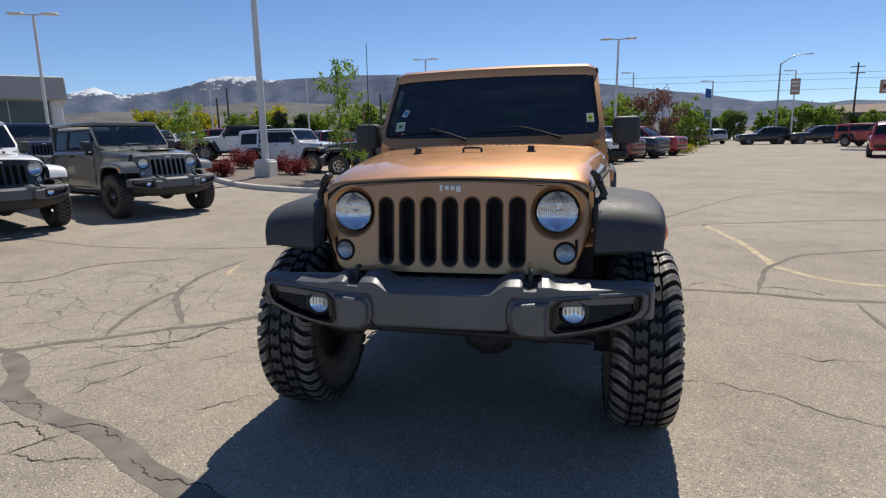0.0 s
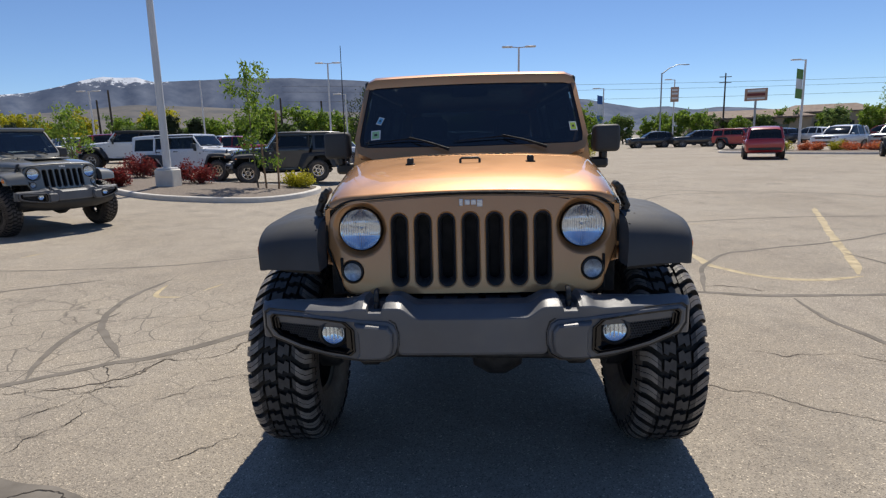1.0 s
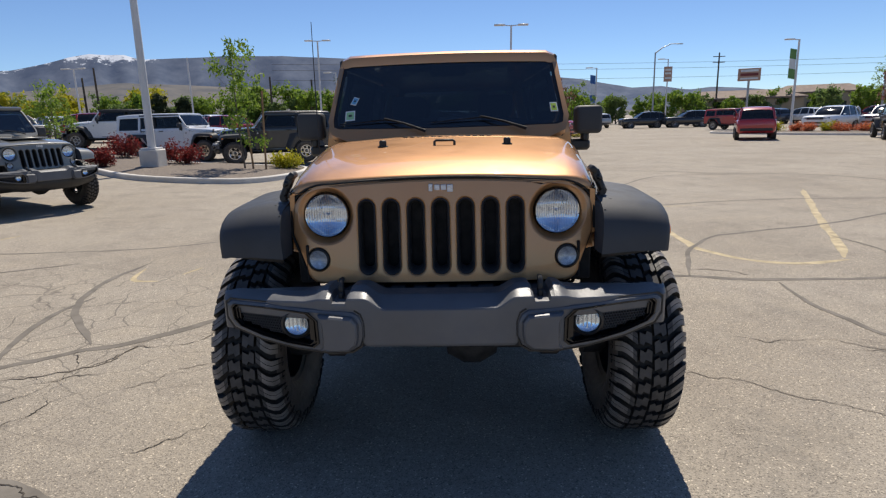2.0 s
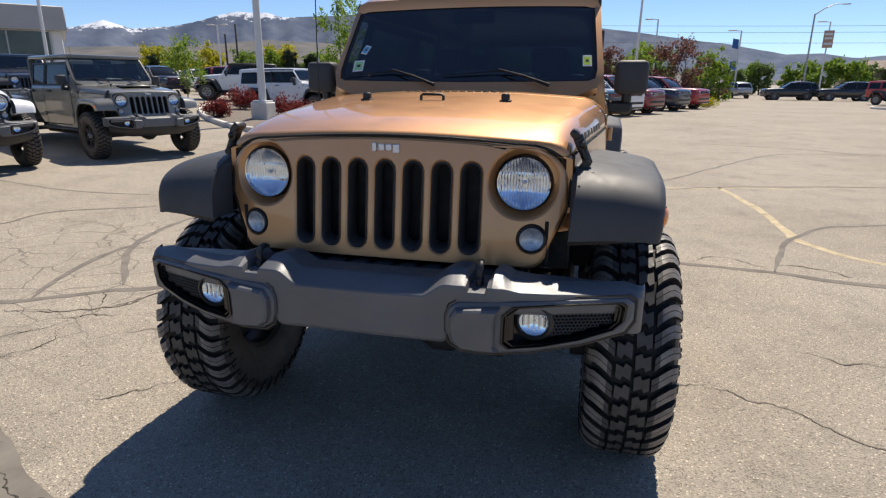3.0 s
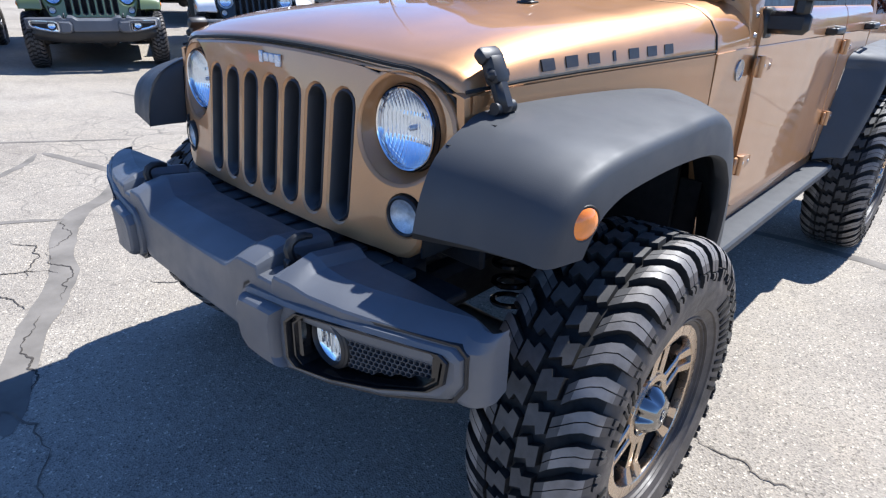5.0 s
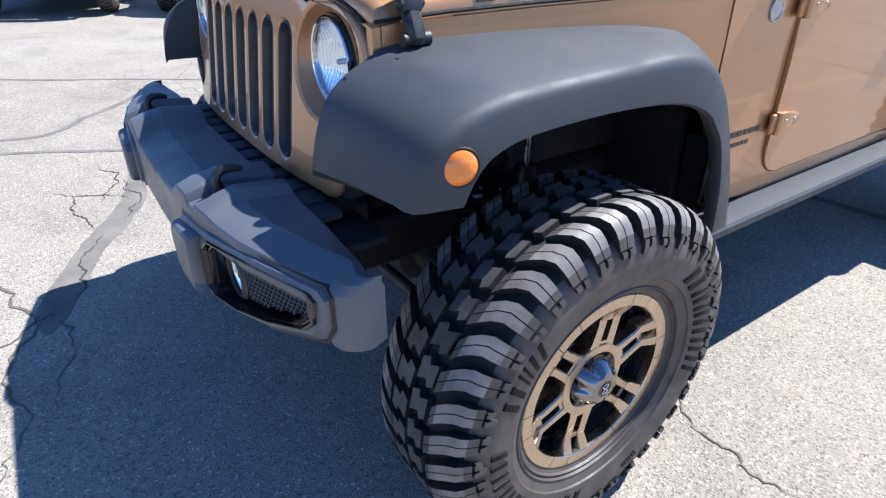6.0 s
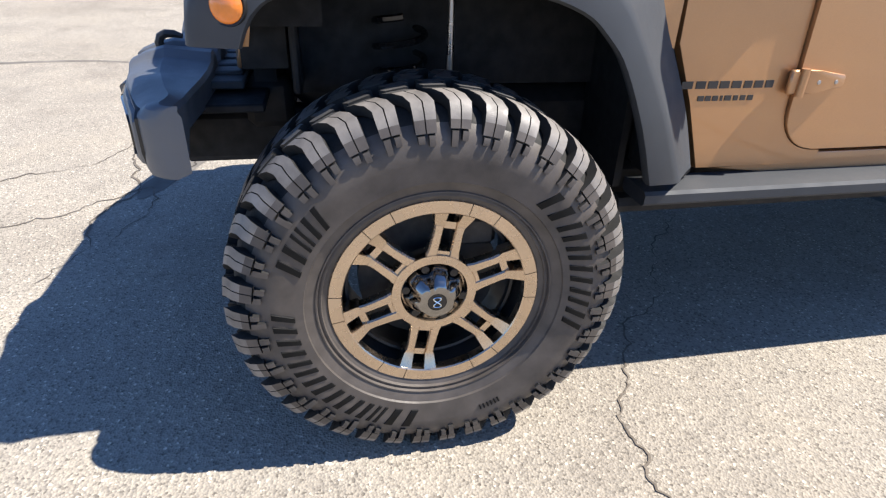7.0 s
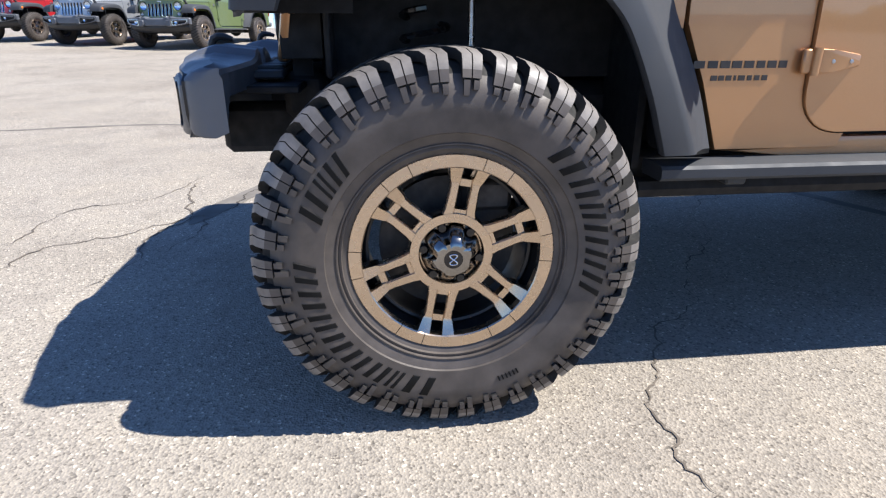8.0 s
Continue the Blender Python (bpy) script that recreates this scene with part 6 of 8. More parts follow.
def recolour(root, by_material, by_part=None):
    """Other materials for one vehicle's own objects; the shared meshes stay as they are."""
    for o in root.children_recursive:
        if o.type != "MESH":
            continue
        for s in o.material_slots:
            m = (by_part or {}).get(base_name(o)) or by_material.get(s.material.name if s.material else "")
            if m:
                s.link = "OBJECT"
                s.material = m


def drop_parts(root, names):
    doomed = []
    for o in root.children_recursive:
        if base_name(o) in names:
            doomed += [o, *o.children_recursive]
    for o in dict.fromkeys(doomed):
        bpy.data.objects.remove(o)


def off_roader(x, y, rz, colour, label, parts=None, extra=None, group="parked off-roaders", wheel=0.89, small=0.97):
    v = copy_thing(hero, under(x, y, rz))
    v.scale = (small, small, small)
    v.name = "parked_off_roader"
    tagged(v, label, "car", group)
    drop_parts(v, {"glass_sticker", "side_decal_bar", "honeycomb_insert", "hinge_bolt", "lug_nut", "cap_emblem", "fog_reflector_rib", "slotted_cover"})
    by = {"copper_metallic_paint": colour}
    by.update(extra or {})
    by["sunlit_dusty_tread_rubber"] = M_RUBBER
    recolour(v, by, parts)
    # road-sized wheels drawn in under the arches, the body let down to suit
    drop = 0.075
    for o in v.children:
        n = base_name(o)
        if n in {"wheel", "spare_wheel"}:
            o.scale = (wheel * 0.86, wheel, wheel)
        if n == "wheel":
            o.location.x *= 0.955
            o.location.z += drop
        elif n in {"axle", "steering_link", "knuckle", "control_arm"}:
            o.location.z += drop
    v.location.z -= (HUB_Z + drop - TYRE_R * wheel) * small
    val = new("lower_valance", VALANCE)
    val.parent = v
    return v


def valance_mesh():
    """A deep black skirt below the front bumper, swept back at its ends."""
    bm = bmesh.new()
    rings = []
    for x in (-0.80, -0.74, -0.45, 0.0, 0.45, 0.74, 0.80):
        back = 0.16 * (abs(x) / 0.8) ** 2
        up = 0.07 * (abs(x) / 0.8) ** 3
        rings.append([Vector((x, y + back, z + up * (z < 0.6))) for y, z in ((-0.66, 0.70), (-0.672, 0.64), (-0.655, 0.55), (-0.60, 0.50), (-0.54, 0.50), (-0.54, 0.70))])
    add_loft(bm, rings)
    ob = part("lower_valance", bm, M_BLACK)
    me = ob.data
    bpy.data.objects.remove(ob)
    return me


VALANCE = valance_mesh()


def two_door(v, cut=0.52):
    """The short version: no rear doors, the tail drawn forward."""
    drop_parts(v, {"rear_door"})
    for o in v.children:
        n = base_name(o)
        if n in {"rear_quarter", "quarter_front", "rear_flare", "top_side", "tail_gate", "tail_frame", "tail_lamp", "rear_bumper", "spare_wheel"} or (n == "wheel" and o.location.y > 1):
            o.location.y -= cut
        elif n == "roof_shell":
            k = (3.90 - 1.085 - cut) / (3.90 - 1.085)
            o.scale.y = k
            o.location.y = 1.085 * (1 - k)
    return v


P_WHITE = paint("white_car_paint", (0.78, 0.79, 0.80), dust=0.04)
P_GREY = paint("warm_grey_car_paint", (0.15, 0.152, 0.138), dust=0.08)
P_GREEN = paint("sage_green_car_paint", (0.12, 0.16, 0.055), dust=0.05)
P_BLACK = paint("black_car_paint", (0.012, 0.013, 0.016), dust=0.05)
P_NAVY = paint("dark_blue_car_paint", (0.014, 0.024, 0.048), dust=0.05)
P_RED = paint("red_car_paint", (0.42, 0.018, 0.022), dust=0.03)
P_MAROON = paint("maroon_car_paint", (0.20, 0.012, 0.022), metal=0.2, dust=0.03)
P_TEAL = paint("dark_teal_car_paint", (0.016, 0.055, 0.062), metal=0.2, dust=0.04)
P_SILVER = paint("silver_car_paint", (0.45, 0.46, 0.47), metal=0.5, dust=0.05)
M_CARGLASS = plain("dark_car_window", (0.012, 0.014, 0.016), 0.06, vary=0.2, scale=3, rvary=0.03)
DARK_RIM = {"ground_tinted_alloy": M_STEEL}

pickup = off_roader(-7.25, 6.75, 67, P_GREY, "warm grey double-cab off-road pickup with black mud tyres", {"front_flare": P_GREY, "rear_flare": P_GREY}, {"ground_tinted_alloy": M_IRON}, wheel=0.93)
pickup.name = "pickup_truck"
drop_parts(pickup, {"roof_shell", "top_side", "quarter_pane", "tail_gate", "tail_frame", "tail_pane", "tail_lamp", "rear_bumper", "rear_quarter", "rear_flare", "spare_wheel", "quarter_front", "roof_rail"})


def pickup_rear(v, col):
    bm = bmesh.new()
    add_box(bm, (0, 2.02, 1.90), (1.36, 1.86, 0.07), 0.03, seg=2)
    part("cab_roof", bm, col, v)
    bm = bmesh.new()
    add_box(bm, (0, 2.93, 0.97), (1.52, 0.06, 0.6), 0.01)
    add_box(bm, (0.62, 2.93, 1.56), (0.14, 0.06, 0.62), 0.01)
    add_box(bm, (-0.62, 2.93, 1.56), (0.14, 0.06, 0.62), 0.01)
    part("cab_back", bm, col, v)
    bm = bmesh.new()
    add_box(bm, (0, 2.93, 1.56), (1.12, 0.01, 0.5))
    part("cab_rear_pane", bm, M_CARGLASS, v)
    bm = bmesh.new()
    for sd in (1, -1):
        poly = [(3.0, 0.66), (3.05, 1.22), (4.55, 1.22), (4.55, 0.70), (4.05, 0.70), (3.92, 0.98), (3.12, 0.98)]
        add_prism(bm, poly, lambda u, w, k: Vector((sd * (0.77 - 0.05 * k), u, w)), 0.006)
    add_box(bm, (0, 4.55, 0.95), (1.5, 0.05, 0.55), 0.01)
    add_box(bm, (0, 3.78, 0.80), (1.45, 1.5, 0.04))
    part("cargo_bed", bm, col, v)
    half = FLARE[6:]
    mir = [((a[0], -a[1], a[2]), (b[0], -b[1], b[2]), (c[0], -c[1], c[2])) for a, b, c in half[:0:-1]] + half
    mir = [((0.765, a[1], a[2]), b, c) for a, b, c in mir]
    for sd in (1, -1):
        part("bed_flare", flare_mesh(mir, sd, 3.50), col, v)
    for o in v.children:
        if base_name(o) == "wheel" and o.location.y > 1:
            o.location.y = 3.50
    bm = bmesh.new()
    add_box(bm, (0, -0.02, 1.372), (0.62, 0.30, 0.025), 0.01)
    s = part("hood_scoop", bm, col, v)
    bm = bmesh.new()
    add_box(bm, (0, -0.12, 1.386), (0.40, 0.06, 0.012), 0.004)
    part("scoop_slot", bm, M_BLACK, s)
    bm = bmesh.new()
    add_box(bm, (0.55, 1.02, 1.52), (0.10, 0.006, 0.08), 0.0, Matrix.Rotation(radians(-40), 3, "X"))
    part("price_card", bm, M_PAPER, v)


pickup_rear(pickup, P_GREY)
off_roader(-8.05, 4.1, 68, P_WHITE, "white off-road vehicle with a black grille and bumper", {"grille_panel": M_GLOSS_BLACK, "front_flare": P_WHITE, "tie_down_loop": P_WHITE}, {"ground_tinted_alloy": M_BARREL})
off_roader(-8.8, 1.9, 72, P_GREEN, "sage green off-road vehicle with a chrome-framed bumper", {"recess_frame": M_CHROME, "front_flare": P_GREEN}, DARK_RIM)
off_roader(-9.4, -0.45, 72, P_BLACK, "black off-road vehicle in a row of parked cars", None, DARK_RIM)
off_roader(-13.95, -5.15, 73, P_GREEN, "sage green off-road vehicle with a dark bumper", {"recess_frame": M_CHROME, "slot_insert": M_CHROME}, {})
off_roader(-15.3, -7.75, 70, P_SILVER, "pale silver off-road vehicle with black flares", {"slot_insert": M_CHROME}, {})
off_roader(-16.9, -10.5, 70, P_RED, "red off-road vehicle with black flares", {"slot_insert": M_CHROME}, {})
off_roader(-15.9, 12.3, 62, P_NAVY, "dark blue off-road vehicle behind the front row", None, DARK_RIM)
off_roader(-17.2, 7.0, 248, P_BLACK, "black off-road vehicle seen from its tail", None, DARK_RIM)
off_roader(-9.2, 18.9, 79, P_WHITE, "white four-door off-road vehicle behind a planted island", {"slot_insert": M_CHROME}, {})
two_door(off_roader(-18.0, 24.0, -66, P_WHITE, "white off-road vehicle with a black soft top", {"roof_shell": M_BLACK, "top_side": M_BLACK, "tail_frame": M_BLACK}, DARK_RIM))
two_door(off_roader(-7.95, 17.2, -66, P_BLACK, "short black off-road vehicle parked behind young trees", None, {"ground_tinted_alloy": M_CHROME}))
off_roader(23.5, 46.5, 33, P_RED, "red off-road vehicle with a black bumper", None, DARK_RIM)
off_roader(21.85, 28.0, 155, P_BLACK, "black off-road vehicle with a tail-mounted spare wheel", None, DARK_RIM)


# -- rounded sport utility cars --
def road_wheel(parent, x, y, r=0.36):
    w = new("wheel")
    w.parent = parent
    sd = 1 if x > 0 else -1
    T = Matrix.Translation((x, y, r)) @ Matrix.Rotation(0 if sd > 0 else math.pi, 4, "Z")
    bm = bmesh.new()
    add_lathe(bm, [(0.24, -0.10), (r - 0.05, -0.12), (r - 0.01, -0.10), (r, -0.06), (r, 0.06), (r - 0.01, 0.10), (r - 0.05, 0.12), (0.25, 0.105), (0.24, 0.09)], 32, m=T)
    part("tyre", bm, M_RUBBER, w)
    bm = bmesh.new()
    add_lathe(bm, [(0.245, 0.10), (0.235, 0.108), (0.225, 0.09), (0.22, 0.02), (0.0, 0.02)], 32, m=T)
    for k in range(5):
        for d in (-0.16, 0.16):
            a = 2 * math.pi * k / 5 + d
            b = 2 * math.pi * k / 5 + d * 2.0
            add_tube(bm, [T @ Vector((0.085, 0.03 * math.cos(a), 0.03 * math.sin(a))), T @ Vector((0.095, 0.23 * math.cos(b), 0.23 * math.sin(b)))], 0.018, 5)
    part("rim", bm, M_STEEL, w)


SUV_BODY = [(-0.93, 0.44, 0.84, 0.70), (-0.91, 0.36, 0.97, 0.80), (-0.84, 0.31, 1.03, 0.89), (-0.6, 0.30, 1.07, 0.935), (0.0, 0.30, 1.09, 0.95), (0.55, 0.30, 1.10, 0.955), (0.85, 0.30, 1.09, 0.955), (1.6, 0.30, 1.09, 0.96), (2.4, 0.30, 1.10, 0.96), (3.1, 0.32, 1.11, 0.95), (3.55, 0.36, 1.11, 0.92), (3.80, 0.42, 1.08, 0.88), (3.86, 0.50, 1.0, 0.82)]
SUV_CABIN = [(0.62, 1.04, 1.08, 0.80, 0.72), (1.05, 1.06, 1.40, 0.87, 0.74), (1.42, 1.07, 1.64, 0.88, 0.68), (1.9, 1.07, 1.71, 0.885, 0.67), (2.7, 1.08, 1.70, 0.885, 0.67), (3.3, 1.08, 1.63, 0.87, 0.66), (3.58, 1.08, 1.46, 0.85, 0.69), (3.74, 1.05, 1.12, 0.80, 0.74)]


def suv(x, y, rz, colour, label, group="parked sport utility cars", long=1.0, high=1.0):
    v = thing("sport_utility_car", label, "car", group)
    bm = bmesh.new()
    rings = []
    for yy, zl, zt, w in SUV_BODY:
        zt *= high
        rings.append([Vector((sx * w * k, yy * long, z)) for sx, k, z in ((-1, 0.86, zl), (-1, 0.97, zl + 0.10), (-1, 1.0, (zl + zt) * 0.5 + 0.05), (-1, 0.97, zt - 0.09), (-1, 0.88, zt - 0.01), (-1, 0.5, zt + 0.015), (1, 0.5, zt + 0.015), (1, 0.88, zt - 0.01), (1, 0.97, zt - 0.09), (1, 1.0, (zl + zt) * 0.5 + 0.05), (1, 0.97, zl + 0.10), (1, 0.86, zl))])
    add_loft(bm, rings)
    part("body", bm, colour, v, sharp=60)
    bm = bmesh.new()
    rings = []
    for yy, zb, zt, wb, wt in SUV_CABIN:
        zb, zt = zb * high - 0.02, zt * high
        rings.append([Vector((s * w, yy * long, z)) for s, w, z in ((-1, wb, zb), (-1, (wb + wt) / 2 + 0.015, (zb + zt) / 2), (-1, wt, zt - 0.03), (-1, wt * 0.8, zt), (1, wt * 0.8, zt), (1, wt, zt - 0.03), (1, (wb + wt) / 2 + 0.015, (zb + zt) / 2), (1, wb, zb))])
    add_loft(bm, rings)
    part("glasshouse", bm, M_CARGLASS, v, sharp=60)
    # roof skin and pillars
    bm = bmesh.new()
    rows = []
    for yy, zt, w in ((1.38, 1.635, 0.69), (1.5, 1.675, 0.69), (1.9, 1.722, 0.685), (2.7, 1.712, 0.685), (3.3, 1.645, 0.675), (3.48, 1.56, 0.68)):
        rows.append([Vector((s * w, yy * long, zt * high - d)) for s, d in ((-1.0, 0.075), (-0.96, 0.03), (-0.75, 0.0), (0.0, -0.012), (0.75, 0.0), (0.96, 0.03), (1.0, 0.075))])
    add_sheet(bm, rows, 0.02, (0, 0, -1))
    part("roof", bm, colour, v)
    for sd in (1, -1):
        for pts, r in ((((0.70, 1.07, 0.83), (1.05, 1.40, 0.80), (1.40, 1.64, 0.70)), 0.035), (((2.02, 1.07, 0.895), (2.08, 1.68, 0.70)), 0.03), (((3.02, 1.07, 0.885), (3.0, 1.65, 0.70)), 0.05), (((3.70, 1.08, 0.80), (3.55, 1.45, 0.76), (3.42, 1.60, 0.70)), 0.06)):
            bm = bmesh.new()
            add_tube(bm, [(sd * w, yy * long, z * high) for yy, z, w in pts], r, 6)
            part("pillar", bm, colour, v)
        bm = bmesh.new()
        add_box(bm, (sd * 0.715, -0.845 * long, 0.915 * high), (0.34, 0.13, 0.075), 0.022, Matrix.Rotation(sd * 0.38, 3, "Z"), seg=2)
        lamp = part("headlight", bm, M_SMOKED, v)
        bm = bmesh.new()
        add_box(bm, (sd * 0.70, -0.915 * long, 0.925 * high), (0.16, 0.03, 0.030), 0.008, Matrix.Rotation(sd * 0.38, 3, "Z"))
        part("lamp_insert", bm, M_REFLECT, lamp)
        bm = bmesh.new()
        add_box(bm, (sd * 0.72, -0.865 * long, 0.62), (0.20, 0.08, 0.05), 0.012, Matrix.Rotation(sd * 0.30, 3, "Z"))
        part("fog_slot", bm, M_GLOSS_BLACK, v)
        bm = bmesh.new()
        add_box(bm, (sd * 0.76, 3.70 * long, 0.95 * high), (0.20, 0.20, 0.13), 0.03, Matrix.Rotation(sd * -0.35, 3, "Z"))
        part("tail_lamp", bm, M_TAIL, v)
        bm = bmesh.new()
        add_box(bm, (sd * 0.99, 0.95 * long, 1.13 * high), (0.17, 0.10, 0.12), 0.03)
        part("door_mirror", bm, colour, v)
        # dark wheel openings and sill
        for yy in (0.0, 2.80 * long):
            bm = bmesh.new()
            add_lathe(bm, [(0.0, 0.002), (0.43, 0.002), (0.445, 0.012), (0.445, -0.05), (0.0, -0.05)], 28, m=Matrix.Translation((sd * 0.945, yy, 0.37)) @ Matrix.Rotation(0 if sd > 0 else math.pi, 4, "Z"))
            part("wheel_arch", bm, M_BLACK, v)
            road_wheel(v, sd * 0.868, yy)
        bm = bmesh.new()
        add_box(bm, (sd * 0.93, 1.4 * long, 0.36), (0.06, 1.9 * long, 0.13), 0.02)
        part("sill_trim", bm, M_BLACK, v)
        for yy in (1.85, 2.75):
            bm = bmesh.new()
            add_box(bm, (sd * 0.965, yy * long, 0.98 * high), (0.025, 0.16, 0.03), 0.008)
            part("door_handle", bm, M_CHROME, v)
    bm = bmesh.new()
    add_box(bm, (0, -0.905 * long, 0.88 * high), (1.08, 0.09, 0.16), 0.03)
    part("grille", bm, M_GLOSS_BLACK, v)
    for k in range(4):
        bm = bmesh.new()
        add_box(bm, (0, -0.905 * long - 0.048, 0.83 * high + 0.036 * k), (1.0, 0.012, 0.012), 0.003)
        part("grille_bar", bm, M_CHROME, v)
    bm = bmesh.new()
    add_box(bm, (0, -0.885 * long, 0.60), (1.40, 0.14, 0.15), 0.04)
    add_box(bm, (0, -0.86 * long, 0.40), (1.5, 0.16, 0.10), 0.03)
    part("front_bumper", bm, M_BLACK, v)
    bm = bmesh.new()
    add_box(bm, (0, 3.77 * long, 0.56), (1.56, 0.20, 0.20), 0.05)
    part("rear_bumper", bm, M_BLACK, v)
    bm = bmesh.new()
    add_box(bm, (0, 3.835 * long, 0.86 * high), (0.32, 0.02, 0.15), 0.005)
    plate = part("plate_bar", bm, M_PAPER, v)
    bm = bmesh.new()
    add_box(bm, (0, 3.846 * long, 0.86 * high), (0.22, 0.006, 0.05), 0.0)
    part("plate_mark", bm, M_STICK_B, plate)
    v.matrix_basis = under(x, y, rz)
    return v


ROW = ((-0.35, 22.3, P_WHITE, "white sport utility car with dark slim headlights"), (0.8, 24.5, P_TEAL, "dark teal sport utility car"), (1.8, 26.85, P_WHITE, "white sport utility car beside a teal one"), (3.0, 29.4, P_MAROON, "maroon sport utility car with a chrome grille"),
       (4.8, 33.3, P_NAVY, "dark blue sport utility car with chrome trim"), (6.4, 36.8, P_RED, "bright red sport utility car at the end of the row"))
for x, y, c, lab in ROW:
    suv(x, y, 57, c, lab, group="row of sport utility cars", high=1.11, long=1.1)
suv(16.5, 31.5, 157, P_RED, "red sport utility car seen from its tail", high=1.0, long=0.94)
suv(17.8, 62.0, -90, P_BLACK, "black sport utility car standing across the row")
suv(22.0, 60.5, -92, P_BLACK, "black sport utility car nose to tail with another")
for k, (x, y, c, lab) in enumerate(((27.0, 68.0, P_WHITE, "white sport utility car in the far row"), (30.5, 67.0, P_RED, "red sport utility car in the far row"), (33.5, 66.0, P_NAVY, "dark blue sport utility car in the far row"),
                                    (36.5, 65.0, P_WHITE, "white sport utility car in the far row"), (39.5, 64.0, P_BLACK, "black sport utility car in the far row"), (12.0, 66.0, P_MAROON, "maroon sport utility car in the far row"), (15.0, 70.0, P_SILVER, "silver sport utility car in the far row"),
                                    (42.5, 62.5, P_RED, "red sport utility car in the far row"), (46.0, 61.0, P_WHITE, "white sport utility car in the far row"))):
    suv(x, y, 200, c, lab, group="far row of cars")
for x, y, rz, c, lab in ((24.4, 38.5, -55, P_WHITE, "white sport utility car behind an island of orange shrubs"), (27.6, 37.5, -55, P_SILVER, "silver sport utility car behind an island of orange shrubs"), (30.8, 35.5, -60, P_WHITE, "white sport utility car with black windows"), (34.2, 36.5, -60, P_WHITE, "white van-like utility car"),
                         (-19.0, 31.0, 120, P_RED, "red sport utility car behind red bushes"), (-14.2, 36.5, 75, P_RED, "red sport utility car far behind the island"), (-17.6, 41.0, 60, P_WHITE, "white sport utility car far behind the island"), (-10.6, 39.0, 75, P_NAVY, "dark blue sport utility car far behind the island"),
                         (-7.0, 33.0, 70, P_WHITE, "white sport utility car behind a black off-roader"), (-25.0, 30.0, 60, P_NAVY, "dark blue sport utility car by the far trees"), (-28.0, 38.0, 60, P_WHITE, "white sport utility car by the far trees"), (-32.0, 44.0, 70, P_SILVER, "silver sport utility car by the far trees")):
    suv(x, y, rz, c, lab, group="cars beyond the islands")


# ---- islands, poles, plants ----
def leafy(name, lo, hi, rough=0.6, trans=0.45):
    m, nt, bs = shader(name)
    g = nt.nodes.new("ShaderNodeNewGeometry")
    c = ramp(nt, g.outputs["Random Per Island"], [(0.0, lo), (1.0, hi)])
    nt.links.new(c, bs.inputs["Base Color"])
    bs.inputs["Roughness"].default_value = rough
    t = nt.nodes.new("ShaderNodeBsdfTranslucent")
    nt.links.new(c, t.inputs["Color"])
    mx = nt.nodes.new("ShaderNodeMixShader")
    mx.inputs[0].default_value = trans
    nt.links.new(bs.outputs[0], mx.inputs[1])
    nt.links.new(t.outputs[0], mx.inputs[2])
    nt.links.new(mx.outputs[0], nt.nodes["Material Output"].inputs["Surface"])
    return m


M_LEAF = leafy("spring_green_leaf", (0.10, 0.19, 0.02), (0.26, 0.36, 0.05))
# green of the distant trees, lightened to carry aerial haze
M_LEAF_D = leafy("hazed_green_leaf", (0.10, 0.165, 0.045), (0.21, 0.285, 0.085))
M_LEAF_Y = leafy("yellow_green_leaf", (0.30, 0.30, 0.02), (0.52, 0.46, 0.03))
M_LEAF_R = leafy("dark_red_leaf", (0.12, 0.015, 0.015), (0.26, 0.035, 0.03))
M_LEAF_B = leafy("bronze_red_leaf", (0.10, 0.045, 0.04), (0.2, 0.09, 0.07))
M_LEAF_O = leafy("orange_leaf", (0.45, 0.10, 0.04), (0.62, 0.22, 0.10))
M_CONIFER = leafy("dark_conifer_needle", (0.022, 0.04, 0.018), (0.055, 0.08, 0.035))
M_BARK = plain("grey_bark", (0.13, 0.105, 0.08), 0.9, vary=0.3, scale=9, grain=0.6, grain_scale=60)
M_STAKE = plain("weathered_wood_stake", (0.28, 0.17, 0.09), 0.85, vary=0.25, scale=8, grain=0.5, grain_scale=80)
M_CONCRETE = plain("pale_concrete", (0.6, 0.575, 0.53), 0.85, vary=0.12, scale=3, grain=0.35, grain_scale=120)
M_GRAVEL = plain("brown_gravel", (0.17, 0.14, 0.115), 0.95, vary=0.65, scale=26, grain=1.0, grain_scale=40)
M_POLE = plain("white_painted_pole", (0.62, 0.62, 0.62), 0.5, vary=0.06, scale=2)
M_POLE_G = plain("galvanised_pole", (0.36, 0.37, 0.38), 0.5, 0.4, vary=0.1, scale=3)
M_WOODPOLE = plain("creosoted_pole", (0.09, 0.07, 0.055), 0.9, vary=0.3, scale=5, grain=0.4, grain_scale=50)
M_BANNER = plain("banner_white", (0.62, 0.66, 0.68), 0.7, vary=0.1, scale=3)
M_BANNER_G = plain("banner_green", (0.12, 0.25, 0.08), 0.7, vary=0.1, scale=3)
M_BANNER_B = plain("banner_blue", (0.03, 0.12, 0.34), 0.7, vary=0.1, scale=3)
M_SIGN = plain("sign_board_tan", (0.42, 0.26, 0.19), 0.6, vary=0.08, scale=3)
M_STUCCO = plain("grey_cladding", (0.34, 0.35, 0.36), 0.6, vary=0.06, scale=0.6)
M_STUCCO_W = plain("white_cladding", (0.66, 0.67, 0.68), 0.6, vary=0.06, scale=0.6)
M_TAN_WALL = plain("tan_wall", (0.42, 0.34, 0.25), 0.8, vary=0.1, scale=0.5)
